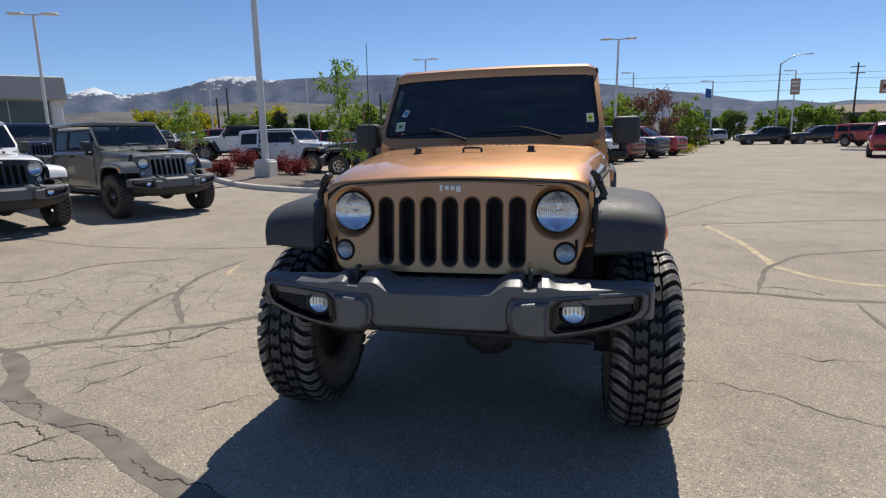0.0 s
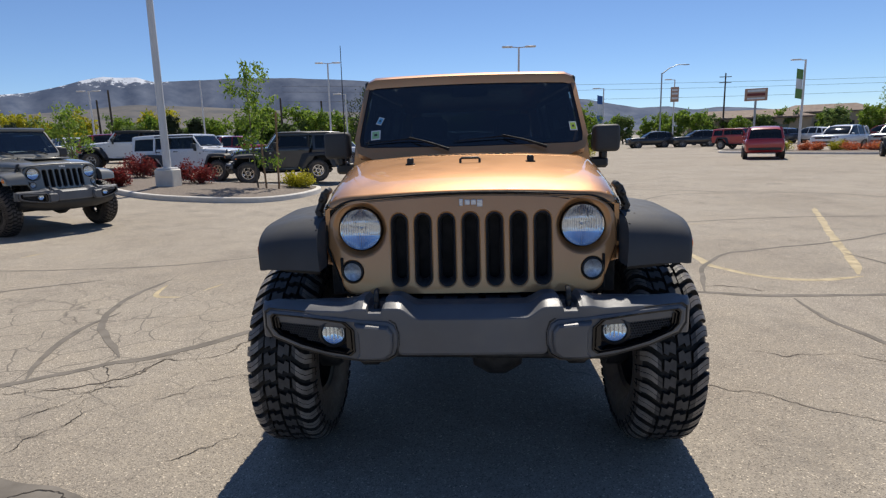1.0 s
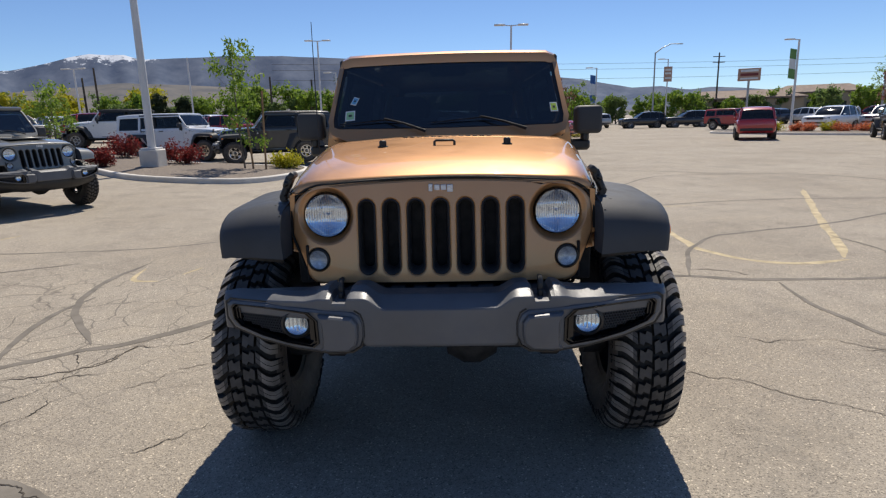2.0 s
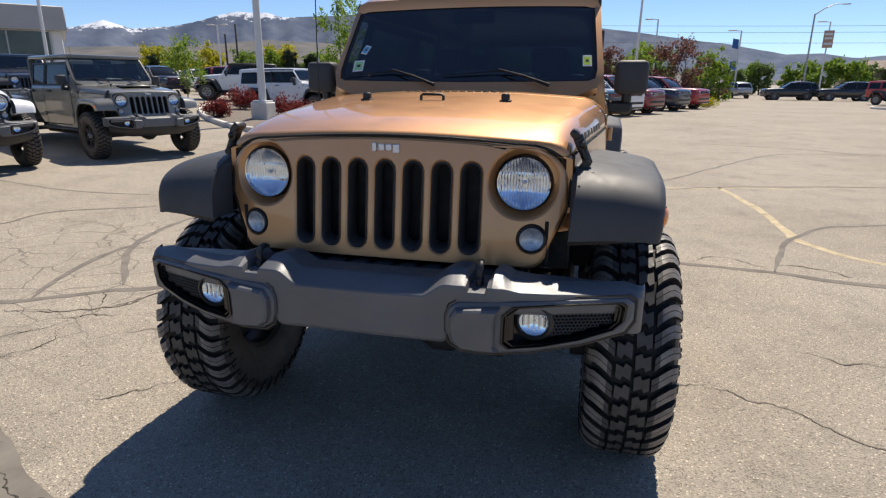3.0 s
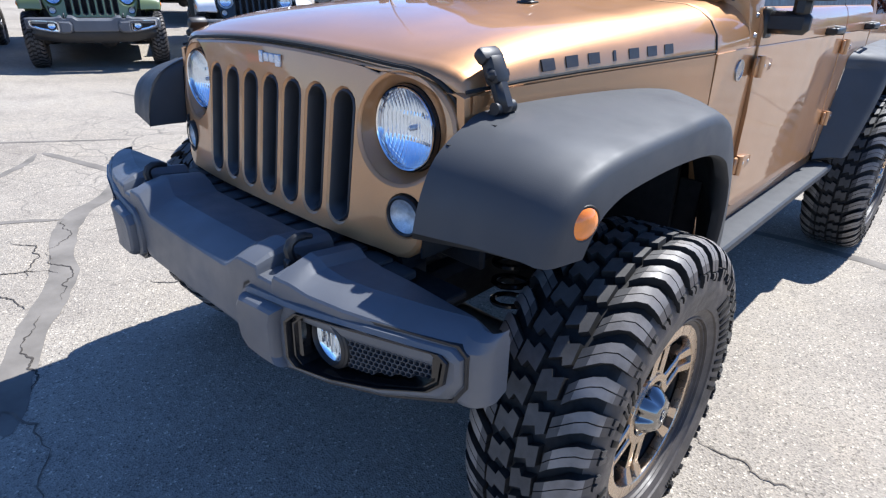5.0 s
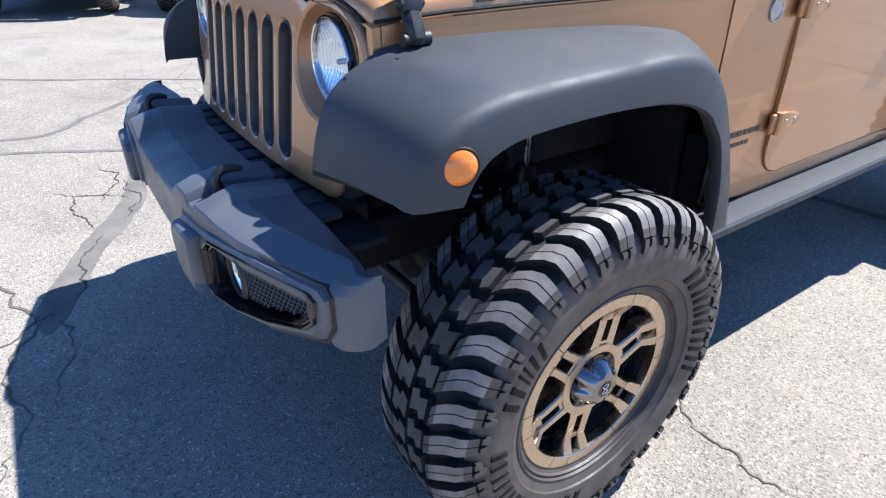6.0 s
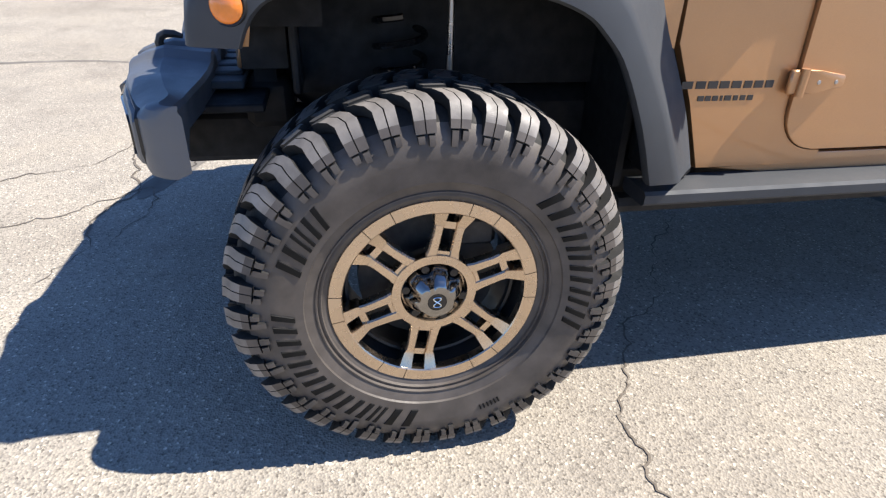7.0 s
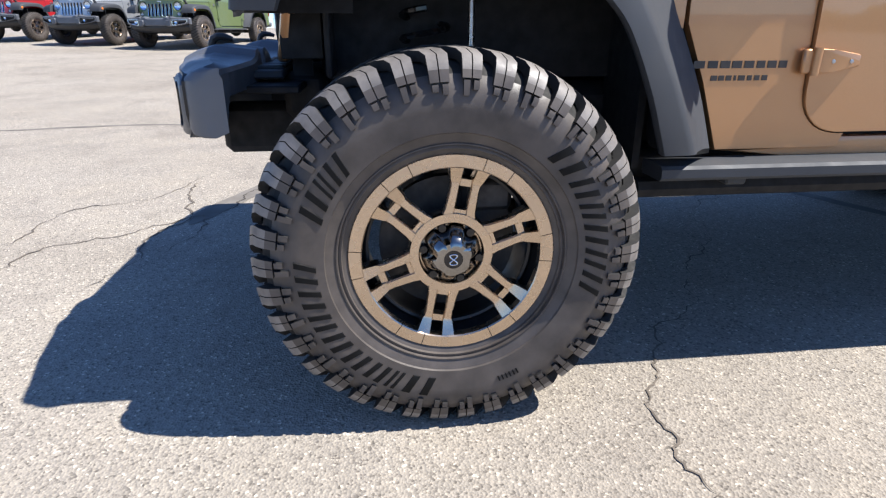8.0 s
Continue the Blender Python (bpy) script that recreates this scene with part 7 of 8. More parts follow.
M_ROOF_B = plain("brown_roof", (0.2, 0.15, 0.12), 0.85, vary=0.15, scale=0.8)
M_SHOPGLASS = plain("showroom_glass", (0.05, 0.065, 0.06), 0.08, vary=0.5, scale=0.5, rvary=0.03)


def leaf_mesh(points, size, rnd, n):
    """Leaves scattered round twig ends, as one mesh."""
    verts, faces = [], []
    for c, spread in points:
        for _ in range(n):
            d = Vector((rnd.gauss(0, 1), rnd.gauss(0, 1), rnd.gauss(0, 1))) * spread * 0.5
            s = size * rnd.uniform(0.6, 1.3)
            m = Euler((rnd.uniform(-1.3, 1.3), rnd.uniform(-1.3, 1.3), rnd.uniform(0, 6.3))).to_matrix()
            k = len(verts)
            for p in ((-s, 0, 0), (0, -0.45 * s, 0.15 * s), (s, 0, 0), (0, 0.45 * s, 0.15 * s)):
                verts.append(c + d + m @ Vector(p))
            faces.append((k, k + 1, k + 2, k + 3))
    me = bpy.data.meshes.new("crown")
    me.from_pydata(verts, [], faces)
    return me


def crown_part(me, mat, parent, name="crown"):
    me.materials.append(mat)
    ob = new(name, me)
    ob.parent = parent
    ob["kind"] = "stuff"
    return ob


def tree(x, y, h, spread, mat, seed, label, leaf=0.06, per=34, limbs=11, start=0.32, trunk_r=0.035, name="young_tree", cat="tree", twigs=4, group=""):
    rnd = random.Random(seed)
    t = thing(name, label, cat, group)
    bm = bmesh.new()
    top = Vector((rnd.uniform(-0.08, 0.08) * h, rnd.uniform(-0.08, 0.08) * h, h * 0.93))
    stem = [Vector((0, 0, -0.05)), top * 0.3 + Vector((rnd.uniform(-0.02, 0.02) * h, 0, 0)), top * 0.65, top]
    stem = curve_through(stem, 4)
    add_tube(bm, stem, [trunk_r * (1 - 0.85 * i / (len(stem) - 1)) for i in range(len(stem))], 7)
    ends = []
    for i in range(limbs):
        f = start + (0.95 - start) * (i + rnd.random() * 0.6) / limbs
        p = stem[min(len(stem) - 1, int(f * (len(stem) - 1)))]
        a = i * 2.4 + rnd.uniform(-0.5, 0.5)
        ln = spread * (1.0 - 0.65 * abs(f - 0.55) / 0.5) * rnd.uniform(0.65, 1.15)
        q = p + Vector((math.cos(a) * ln, math.sin(a) * ln, ln * rnd.uniform(0.5, 1.1)))
        mid = p.lerp(q, 0.5) - Vector((0, 0, 0.08 * ln))
        r0 = trunk_r * 0.42 * (1.1 - f)
        add_tube(bm, [p, mid, q], [r0, r0 * 0.7, r0 * 0.25], 5)
        for k in range(twigs):
            b = mid.lerp(q, k / max(1, twigs - 1) * 1.05)
            e = b + Vector((rnd.gauss(0, 1), rnd.gauss(0, 1), rnd.gauss(0.3, 0.8))) * spread * 0.22
            ends.append((e, spread * 0.26))
    ends.append((top, spread * 0.2))
    part("trunk", bm, M_BARK, t)
    crown_part(leaf_mesh(ends, leaf, rnd, per), mat, t)
    t.location = (x, y, rise(x, y))
    return t


def bush(x, y, w, h, mat, seed, label, leaf=0.045, name="shrub", group="", z=0.0):
    rnd = random.Random(seed)
    t = thing(name, label, "shrub", group)
    bm = bmesh.new()
    ends = []
    for i in range(22):
        a = rnd.uniform(0, 6.3)
        r = rnd.uniform(0.2, 1.0) ** 0.7 * w / 2
        q = Vector((math.cos(a) * r, math.sin(a) * r, h * rnd.uniform(0.45, 1.0) * (1.1 - 0.45 * r / (w / 2))))
        add_tube(bm, [Vector((q.x * 0.12, q.y * 0.12, -0.02)), Vector((q.x * 0.6, q.y * 0.6, q.z * 0.6)), q], [0.012, 0.008, 0.003], 4)
        for f in (0.55, 0.8, 1.0):
            ends.append((Vector((q.x * f, q.y * f, q.z * f)), w * 0.16))
    part("stem", bm, M_BARK, t)
    crown_part(leaf_mesh(ends, leaf, rnd, 26), mat, t, "foliage")
    t.location = (x, y, rise(x, y) + z)
    return t


def island(name, outline, mat, label, z=0.13):
    """A planted island: a real kerb round a gravel bed."""
    root = thing(name, label, "island", kind="structure")
    pts = [Vector((p.x, p.y)) for p in curve_through([(x, y, 0) for x, y in outline + outline[:1]], 6)[:-1]]
    n = len(pts)
    cx = sum((p for p in pts), Vector((0, 0))) / n
    def off(d):
        out = []
        for i, p in enumerate(pts):
            e = (pts[(i + 1) % n] - pts[i - 1]).normalized()
            nn = Vector((e.y, -e.x))
            if nn.dot(p - cx) < 0:
                nn = -nn
            out.append(p + nn * d)
        return out
    bm = bmesh.new()
    rows = [[Vector((p.x, p.y, zz + rise(p.x, p.y))) for p in off(d)] for d, zz in ((0.0, -0.02), (-0.01, z - 0.02), (-0.03, z), (-0.15, z), (-0.16, z - 0.04))]
    add_loft(bm, rows, closed=True, cap=False)
    part("kerb", bm, M_CONCRETE, root)
    bm = bmesh.new()
    inner = off(-0.155)
    c = bm.verts.new((cx.x, cx.y, z + 0.05 + rise(cx.x, cx.y)))
    ring = [bm.verts.new((p.x, p.y, z - 0.02 + rise(p.x, p.y))) for p in inner]
    mid = [bm.verts.new((p.x * 0.6 + cx.x * 0.4, p.y * 0.6 + cx.y * 0.4, z + 0.04 + rise(p.x * 0.6 + cx.x * 0.4, 0))) for p in inner]
    for i in range(n):
        bm.faces.new((ring[i], ring[(i + 1) % n], mid[(i + 1) % n], mid[i]))
        bm.faces.new((mid[i], mid[(i + 1) % n], c))
    part("gravel_bed", bm, mat, root)
    return root


island("island_1", [(-15.2, 20.0), (-13.9, 17.4), (-12.0, 14.9), (-10.2, 13.0), (-8.6, 11.75), (-7.1, 11.25), (-5.5, 11.35), (-4.75, 12.6), (-4.65, 14.6), (-5.4, 15.6), (-8.4, 15.95), (-11.3, 17.5), (-13.8, 19.9)], M_GRAVEL, "kerbed gravel island with young trees and red bushes")
island("island_2", [(18.0, 41.0), (17.7, 39.3), (19.6, 35.0), (22.4, 30.9), (26.5, 27.5), (29.0, 28.0), (27.5, 31.5), (22.5, 37.5), (19.5, 42.0)], M_GRAVEL, "kerbed island with orange shrubs")

# young trees with stakes
tree(-6.3, 13.85, 3.9, 0.72, M_LEAF, 3, "slim young tree with fresh green leaves, staked on the island", leaf=0.065, per=30, limbs=12, start=0.3, trunk_r=0.03)
tree(-15.8, 19.3, 2.75, 0.75, M_LEAF, 5, "young tree with fresh green leaves beyond the island", leaf=0.07, per=30, limbs=12, trunk_r=0.03)
for x, y, h, dx in ((-6.05, 13.8, 1.3, -0.05), (-5.7, 13.85, 2.2, 0.08)):
    st = thing("tree_stake", "brown wooden tree stake on the gravel island", "stake", "tree stakes")
    bm = bmesh.new()
    add_tube(bm, [(0, 0, -0.05), (dx, 0, h)], 0.03, 8)
    part("stake_post", bm, M_STAKE, st)
    st.location = (x, y, rise(x, y) + 0.14)
for k, (x, y, w, h) in enumerate(((-10.6, 13.75, 0.85, 0.62), (-11.6, 16.7, 1.15, 0.85), (-8.65, 14.9, 1.15, 0.78))):
    bush(x, y, w, h, M_LEAF_R, 20 + k, "dark red leafy shrub on the gravel island", name="red_shrub", group="red shrubs", z=0.12)
bush(-5.35, 14.75, 0.95, 0.48, M_LEAF_Y, 30, "low yellow-green shrub by the island kerb", z=0.13, name="low_shrub")
for k in range(12):
    bush(20.4 + k * 0.62 + (k % 2) * 0.3, 36.6 - k * 0.72, 1.1, 0.6, M_LEAF_O if k % 3 else M_LEAF_Y, 40 + k, "low orange flowering shrub on the island", name="orange_shrub", group="orange shrubs", z=0.12)
bush(8.0, 39.5, 1.5, 0.7, M_LEAF_Y, 60, "low yellow-green shrub at the end of the car row", name="low_shrub")
tree(26.2, 29.6, 4.4, 1.3, M_LEAF_B, 61, "young bronze-leaved tree on the island", leaf=0.05, per=14, name="bronze_tree")


# -- lamp posts --
def lamp_post(x, y, h, arms, label, mat=None, base=None, r=0.09, lean=0.0, turn=0.0, banner=None, board=None, name="lamp_post", group="lamp posts", arm_len=0.9):
    mat = mat or M_POLE
    t = thing(name, label, "lamp post", group)
    z0 = 0.0
    if base:
        bm = bmesh.new()
        add_box(bm, (0, 0, base / 2 - 0.05), (0.54, 0.54, base + 0.1), 0.03)
        part("plinth", bm, M_CONCRETE, t, "square concrete plinth")
        z0 = base
    bm = bmesh.new()
    add_tube(bm, [(0, 0, z0), (0, 0, z0 + (h - z0) * 0.5), (0, 0, h)], [r, r * 0.85, r * 0.7], 12)
    if base:
        add_box(bm, (0, 0, z0 + 0.02), (r * 4, r * 4, 0.05), 0.01)
    part("pole", bm, mat, t)
    if arms == "street":
        bm = bmesh.new()
        add_tube(bm, [(0, 0, h - 0.1), (0.8, 0, h + 0.5), (1.8, 0, h + 0.9), (2.6, 0, h + 0.9)], [r * 0.6, r * 0.5, r * 0.4, r * 0.4], 8)
        part("arm", bm, mat, t)
        bm = bmesh.new()
        add_box(bm, (2.8, 0, h + 0.88), (0.7, 0.28, 0.1), 0.03)
        part("lamp_head", bm, mat, t)
    else:
        for s in ((1, -1) if arms == 2 else (-1,) if arms == 1 else ()):
            bm = bmesh.new()
            add_tube(bm, [(0, 0, h - 0.05), (s * arm_len * 0.6, 0, h)], r * 0.4, 6)
            part("arm", bm, mat, t)
            bm = bmesh.new()
            add_box(bm, (s * arm_len, 0, h + 0.02), (arm_len * 0.9, 0.4, 0.11), 0.03)
            part("lamp_head", bm, mat, t)
    if banner:
        for (dz, hh, m) in banner:
            bm = bmesh.new()
            rows = [[Vector((-0.1 - 0.65 * u, 0.06 * math.sin(3 * u + dz), h - dz - hh * v + 0.12 * u)) for u in (0, 0.25, 0.5, 0.75, 1.0)] for v in (0, 0.5, 1.0)]
            add_sheet(bm, rows, 0.01, (0, 1, 0))
            part("banner", bm, m, t)
    if board:
        bm = bmesh.new()
        add_box(bm, (0, -0.16, h - 1.9), (board[0], 0.08, board[1]), 0.01)
        bd = part("sign_board", bm, M_SIGN, t)
        for dz in (0.55, 0.1, -0.5):
            bm = bmesh.new()
            add_box(bm, (0, -0.21, h - 1.9 + dz), (board[0] * 0.75, 0.02, 0.24), 0.0)
            part("sign_bar", bm, M_BANNER, bd)
    t.matrix_basis = pose(x, y, rise(x, y), 0, lean, turn)
    return t


lamp_post(-8.95, 13.75, 8.4, 2, "tall white lamp post on a square concrete plinth", base=0.66, r=0.11, lean=0.6)
lamp_post(-29.2, 25.3, 8.1, 2, "white lamp post beside the showroom", r=0.10, lean=0.8, turn=20)
lamp_post(3.6, 44.1, 8.4, 2, "white double lamp post beyond the row of cars", r=0.1, lean=0.8)
lamp_post(6.9, 66.0, 8.0, 1, "white lamp post in the distance", r=0.1)
lamp_post(-14.85, 58.0, 9.1, 2, "white lamp post in the distance", r=0.11, lean=0.8)
lamp_post(-27.4, 56.0, 7.4, 0, "slim white pole in the distance", r=0.09)
lamp_post(-41.8, 60.0, 7.1, 2, "white lamp post in the distance", r=0.11)
lamp_post(-13.5, 60.0, 6.2, 1, "white lamp post in the distance", r=0.1)
lamp_post(31.3, 55.0, 7.9, 1, "lamp post with green and white banners", r=0.12, banner=((0.9, 0.9, M_BANNER_G), (1.8, 0.9, M_BANNER), (2.7, 0.9, M_BANNER_G)))
lamp_post(15.95, 70.0, 7.05, 1, "lamp post with blue and white banners", r=0.1, banner=((0.9, 1.0, M_BANNER_B), (1.9, 1.4, M_BANNER), (3.2, 0.9, M_BANNER_B)))
lamp_post(26.7, 77.0, 8.4, 1, "lamp post carrying a square tan sign", r=0.1, board=(1.05, 1.9))
lamp_post(22.8, 70.0, 8.6, "street", "grey street lamp with a curved arm", M_POLE_G, r=0.11)
lamp_post(43.0, 60.0, 7.0, "street", "grey street lamp behind the island", M_POLE_G, r=0.11)


def utility_pole(x, y, h, label, cross=True):
    t = thing("utility_pole", label, "pole", "utility poles")
    bm = bmesh.new()
    add_tube(bm, [(0, 0, -0.1), (0, 0, h)], [0.17, 0.11], 8)
    part("post", bm, M_WOODPOLE, t)
    if cross:
        for dz in (0.6, 1.5):
            bm = bmesh.new()
            add_box(bm, (0, 0, h - dz), (1.9, 0.1, 0.12), 0.01)
            part("crossarm", bm, M_WOODPOLE, t)
    t.location = (x, y, 0)
    return t


utility_pole(41.1, 96.0, 10.8, "dark wooden utility pole with crossarms")
utility_pole(100.0, 110.0, 10.8, "dark wooden utility pole in the distance")
utility_pole(-47.2, 72.0, 9.1, "dark wooden utility pole behind the lot", False)
utility_pole(-48.9, 72.0, 7.9, "short dark wooden utility pole behind the lot", False)
utility_pole(-23.9, 70.0, 7.2, "dark wooden utility pole behind the lot", False)
utility_pole(-18.75, 70.0, 6.7, "dark wooden utility pole behind the lot", False)
for k, dz in enumerate((10.6, 9.7, 8.2)):
    w = thing("overhead_wire", "thin overhead wire between utility poles", "wire", "overhead wires")
    bm = bmesh.new()
    pts = [Vector((-30 + 130 * i / 24, 90 + 20 * i / 24 * 1.0, dz - 2.2 * 4 * (i / 24 * (1 - i / 24)) * 0.35)) for i in range(25)]
    add_tube(bm, pts, 0.022, 4)
    part("wire_line", bm, M_BLACK, w)

# roadside sign on a post
sg = thing("roadside_sign", "tan and red roadside sign on a single post", "sign")
bm = bmesh.new()
add_tube(bm, [(0, 0, 0), (0, 0, 6.9)], 0.14, 8)
part("sign_post", bm, M_POLE_G, sg)
bm = bmesh.new()
add_box(bm, (0, 0, 6.2), (2.7, 0.3, 1.6), 0.04)
bd = part("sign_board", bm, M_SIGN, sg)
for dz, hh in ((0.5, 0.28), (0.0, 0.34), (-0.5, 0.22)):
    bm = bmesh.new()
    add_box(bm, (0, -0.17, 6.2 + dz), (2.1, 0.03, hh), 0.0)
    part("sign_bar", bm, M_MAROON_BAR if dz == 0.0 else M_BANNER, bd)
sg.matrix_basis = pose(37.7, 78.0, 0, 0, 0, -20)


# -- buildings --
def showroom():
    b = thing("showroom", "grey clad showroom with tall glass bays", "building")
    bm = bmesh.new()
    add_box(bm, (0, 6, 2.6), (26, 12, 5.2), 0.05)
    part("wall", bm, M_STUCCO_W, b)
    bm = bmesh.new()
    add_box(bm, (0, 5.8, 4.55), (26.6, 12.8, 1.4), 0.05)
    part("parapet", bm, M_STUCCO, b)
    for i in range(5):
        w = new("window")
        w.parent = b
        x = -10.2 + i * 5.1
        bm = bmesh.new()
        add_box(bm, (x, 0.02, 2.1), (4.3, 0.1, 3.4), 0.0)
        part("pane", bm, M_SHOPGLASS, w)
        for dx in (-2.16, 0, 2.16):
            bm = bmesh.new()
            add_box(bm, (x + dx, -0.05, 2.1), (0.09, 0.12, 3.5), 0.01)
            part("mullion", bm, M_POLE_G, w)
    bm = bmesh.new()
    for i in range(6):
        add_box(bm, (-3.0 + i * 1.0, -0.66, 4.6), (0.7, 0.08, 0.22), 0.02)
    part("sign_bar", bm, M_STEEL, b)
    b.matrix_basis = pose(-40.3, 19.2, 0.6, 0, 0, 47)


showroom()


def low_building(x, y, rz, w, d, h, label, wall=None, roof=None):
    b = thing("low_building", label, "building", "far buildings")
    bm = bmesh.new()
    add_box(bm, (0, 0, h / 2), (w, d, h), 0.03)
    part("wall", bm, wall or M_TAN_WALL, b)
    bm = bmesh.new()
    add_loft(bm, [[Vector((sx * (w / 2 + 0.5) * k, sy * (d / 2 + 0.5) * k2, z)) for sx, sy in ((-1, -1), (1, -1), (1, 1), (-1, 1))] for k, k2, z in ((1, 1, h), (1, 1, h + 0.25), (0.6, 0.35, h + 1.5))])
    part("roof", bm, roof or M_ROOF_B, b)
    for i in range(int(w // 4)):
        bm = bmesh.new()
        add_box(bm, (-w / 2 + 2 + i * 4, -d / 2 - 0.02, h * 0.5), (1.8, 0.08, 1.3), 0.01)
        part("window", bm, M_SHOPGLASS, b)
    b.matrix_basis = pose(x, y, 0, 0, 0, rz)


low_building(46.0, 100.0, -15, 18, 10, 3.4, "tan building with a hipped brown roof")
low_building(-12.0, 90.0, 5, 26, 10, 3.6, "long low brown building beyond the lot", M_ROOF_B)
low_building(62.0, 105.0, -20, 14, 9, 4.2, "tan building behind the far cars")

# -- the far edge of the lot: trees of several kinds --
rt = random.Random(77)
KINDS = (M_LEAF, M_LEAF_D, M_LEAF_D, M_LEAF, M_LEAF_B)
for k in range(46):
    x = 4 + k * 2.6 + rt.uniform(-1, 1)
    y = 84 + rt.uniform(-4, 8) + 0.1 * x
    h = rt.uniform(2.9, 4.6)
    m = KINDS[rt.randrange(4)]
    tree(x, y, h, h * 0.42, m, 200 + k, "leafy green tree at the lot's far edge", leaf=0.24, per=40, limbs=11, start=0.12, trunk_r=0.14, name="broadleaf_tree", group="far trees", twigs=4)
for k in range(58):
    x = -66 + k * 1.28 + rt.uniform(-0.8, 0.8)
    y = 72 + rt.uniform(-4, 8)
    h = rt.uniform(2.7, 4.9)
    m = (M_LEAF_Y if x < -38 and k % 2 else M_LEAF if k % 3 else M_LEAF_D)
    tree(x, y, h, h * 0.44, m, 300 + k, "yellow-green tree beyond the lot" if m is M_LEAF_Y else "green tree beyond the lot", leaf=0.24, per=40, limbs=11, start=0.12, trunk_r=0.13, name="broadleaf_tree", group="far trees", twigs=4)
for k, (x, y, h) in enumerate(((-35.9, 66.0, 4.7), (-33.2, 66.0, 4.2), (-56.0, 66.0, 4.4))):
    tree(x, y, h, h * 0.19, M_CONIFER, 400 + k, "dense dark round-topped conifer", leaf=0.16, per=60, limbs=16, start=0.05, trunk_r=0.12, name="conifer", group="conifers", twigs=5)
for k, (x, y, h, m) in enumerate(((2.0, 52.0, 4.2, M_LEAF_B), (4.2, 53.0, 4.6, M_LEAF), (6.0, 55.0, 4.6, M_LEAF_B), (8.6, 54.0, 5.0, M_LEAF_B), (10.6, 56.0, 4.0, M_LEAF), (-13.5, 68.0, 7.2, M_CONIFER), (-10.8, 66.0, 5.0, M_LEAF_B), (0.0, 56.0, 4.2, M_LEAF_D), (12.0, 57.0, 3.4, M_LEAF), (46.0, 62.0, 6.5, M_LEAF), (36.0, 48.0, 5.0, M_LEAF_B))):
    tree(x, y, h, h * 0.34, m, 430 + k, "bronze-leaved ornamental tree behind the car row" if m is M_LEAF_B else "fresh green tree behind the car row", leaf=0.15, per=30, limbs=12, start=0.12, trunk_r=0.09, name="ornamental_tree", group="trees behind the row", twigs=4)


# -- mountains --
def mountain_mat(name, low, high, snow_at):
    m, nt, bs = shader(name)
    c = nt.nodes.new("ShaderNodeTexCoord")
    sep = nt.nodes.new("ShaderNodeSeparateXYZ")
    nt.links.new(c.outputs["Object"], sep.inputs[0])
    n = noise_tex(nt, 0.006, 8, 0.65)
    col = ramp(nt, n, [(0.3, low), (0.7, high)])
    h = nt.nodes.new("ShaderNodeMath")
    h.operation = "MULTIPLY_ADD"
    nt.links.new(noise_tex(nt, 0.016, 9, 0.8), h.inputs[0])
    h.inputs[1].default_value = 320
    nt.links.new(sep.outputs["Z"], h.inputs[2])
    # the snow lies deeper towards one end of the range
    west = nt.nodes.new("ShaderNodeMath")
    west.operation = "ADD"
    nt.links.new(mapr(nt, sep.outputs["X"], -2750, -2450, 95.0, 0.0), west.inputs[0])
    nt.links.new(mapr(nt, sep.outputs["X"], -2050, -1750, 0.0, -95.0), west.inputs[1])
    tot = nt.nodes.new("ShaderNodeMath")
    tot.operation = "ADD"
    nt.links.new(h.outputs[0], tot.inputs[0])
    nt.links.new(west.outputs[0], tot.inputs[1])
    f = mapr(nt, tot.outputs[0], snow_at, snow_at + 18, 0.0, 1.0)
    col = mixc(nt, f, col, (0.72, 0.76, 0.82))
    nt.links.new(col, bs.inputs["Base Color"])
    bs.inputs["Roughness"].default_value = 0.95
    bs.inputs["Specular IOR Level"].default_value = 0.1
    return m


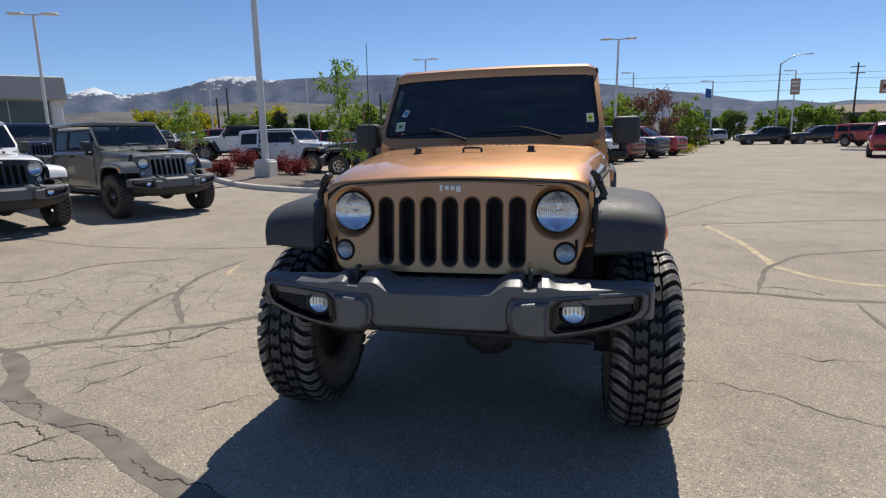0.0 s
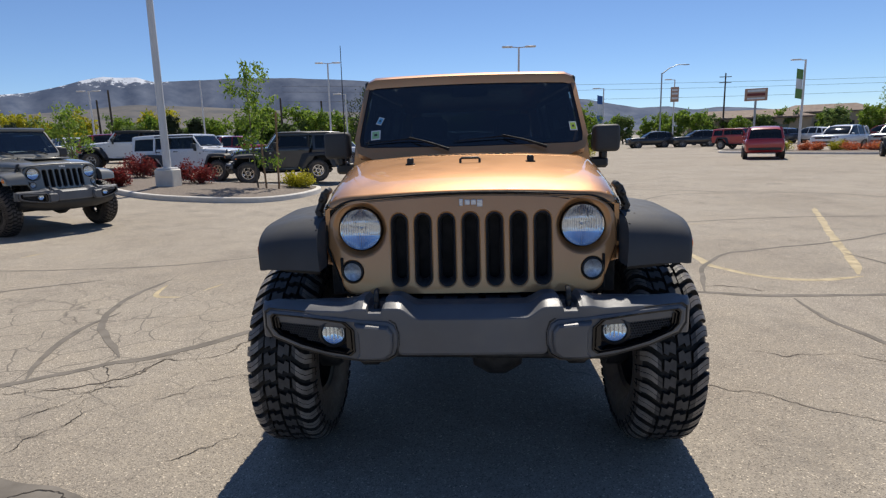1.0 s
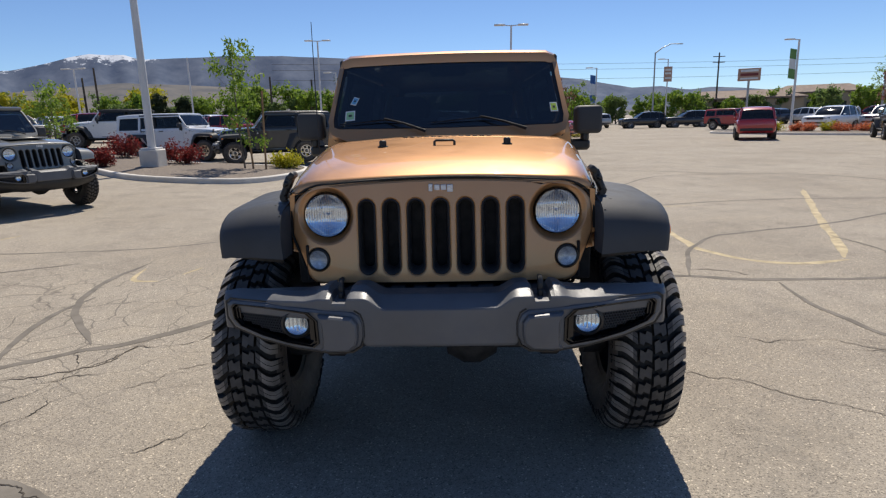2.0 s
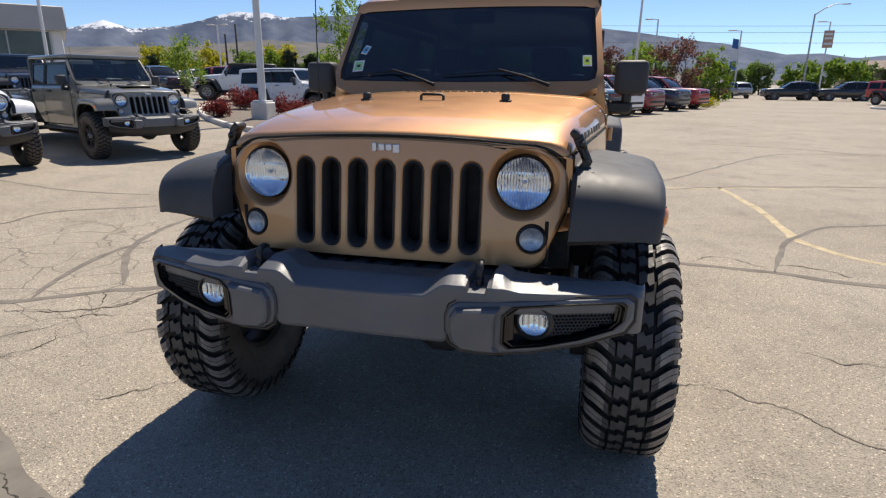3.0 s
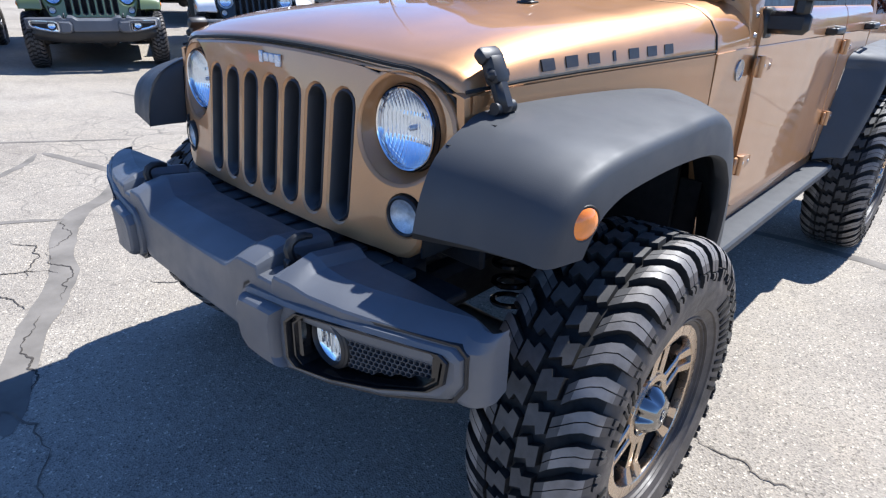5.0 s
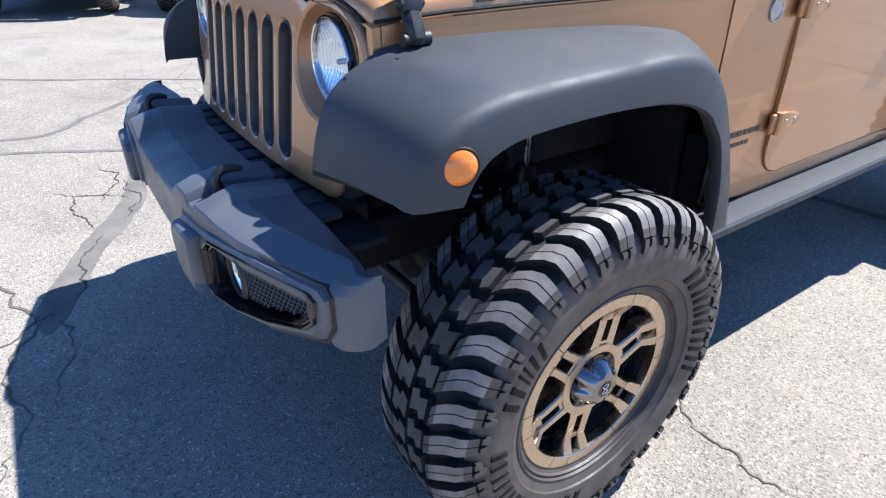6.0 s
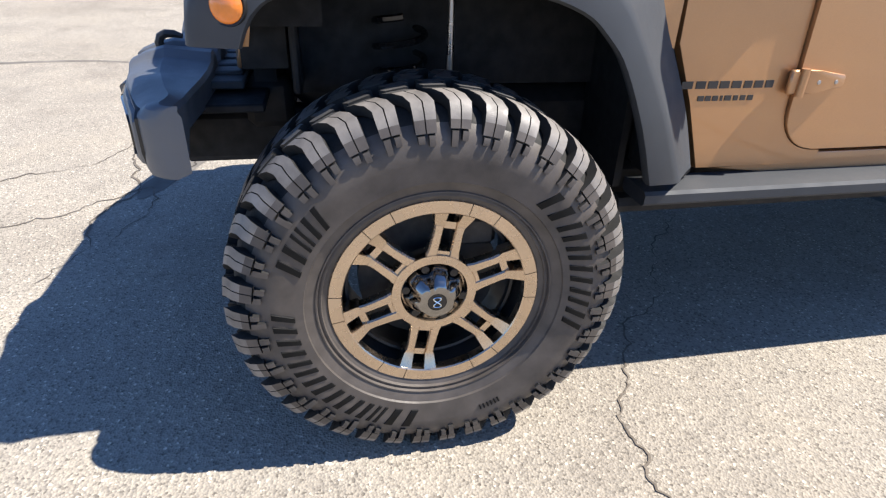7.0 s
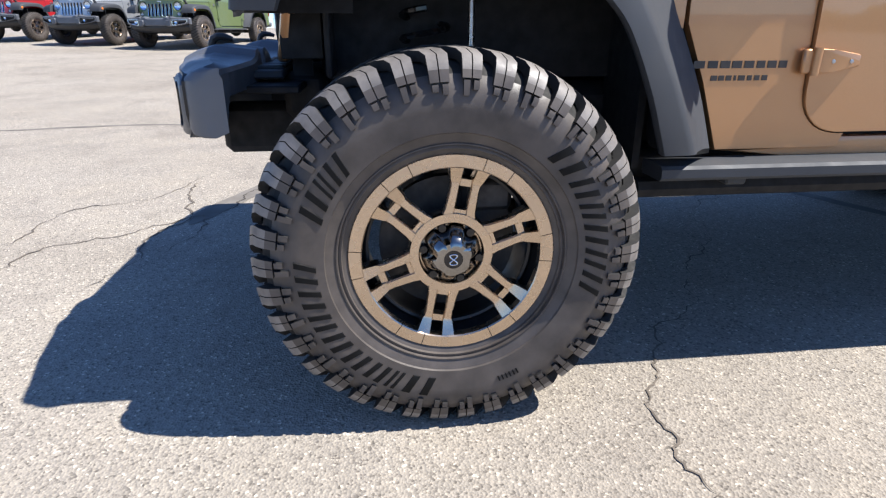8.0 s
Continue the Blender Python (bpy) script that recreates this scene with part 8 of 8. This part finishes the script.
def ridge(name, table, dist, mat, seed, label, rough=14, depth=900):
    """A mountain range: a skyline given by bearing and height angle, with slopes and gullies before it."""
    rows = []
    for j in range(9):
        f = j / 8
        row = []
        az = -88.0
        while az <= 88.01:
            el = lerp_table(table, az)
            z = math.tan(radians(el)) * dist
            d = dist - depth * (1 - f)
            a = radians(az)
            w = noise.fractal(Vector((az * 0.22, f * 2.2, seed)), 0.9, 2.2, 5)
            g = abs(noise.noise(Vector((az * 0.55, f * 0.7, seed + 9))))
            hh = z * (f ** 1.15) + w * rough * (0.25 + f * 0.75) - g * z * 0.22 * math.sin(f * math.pi)
            if j == 8:
                hh = z + w * rough * 0.35
            row.append(Vector((math.sin(a) * d, math.cos(a) * d, max(hh, -5) if j else -8)))
            az += 0.5
        rows.append(row)
    bm = bmesh.new()
    add_loft(bm, rows, closed=False, cap=False)
    ob = part(name, bm, mat, None, sharp=80)
    return tagged(ob, label, "mountain", kind="structure")


FAR = [(-90, 3.5), (-60, 3.6), (-50, 3.9), (-46, 4.1), (-45, 4.25), (-43, 4.9), (-41, 4.3), (-37.9, 4.6), (-35.6, 5.2), (-34, 5.7), (-32.5, 6.0), (-31.2, 5.92), (-30, 5.98), (-28.8, 5.66), (-25.7, 5.85), (-21, 6.1), (-17, 6.1), (-11, 5.8), (-2, 5.2), (5, 4.2), (10.8, 3.36), (13.4, 2.8), (15.5, 2.4), (17.9, 2.45), (20.3, 2.02), (22.2, 2.18), (24.9, 1.96), (29, 1.45), (35.5, 1.1), (50, 1.0), (90, 1.2)]
HILL = [(-90, 2.2), (-50, 2.6), (-38, 3.0), (-34.4, 3.3), (-30.3, 3.8), (-26, 3.6), (-21.4, 3.35), (-16, 3.05), (-11, 2.9), (0, 2.2), (6, 1.2), (12, 0.5), (30, 0.3), (90, 0.3)]
# the blue-grey rock colour includes the haze of distance
ridge("mountain_range", FAR, 4300, mountain_mat("haze_blue_mountain", (0.060, 0.088, 0.150), (0.155, 0.185, 0.245), 572), 3.1, "mountain range with blue-grey haze in its colour and snow on its highest crests")
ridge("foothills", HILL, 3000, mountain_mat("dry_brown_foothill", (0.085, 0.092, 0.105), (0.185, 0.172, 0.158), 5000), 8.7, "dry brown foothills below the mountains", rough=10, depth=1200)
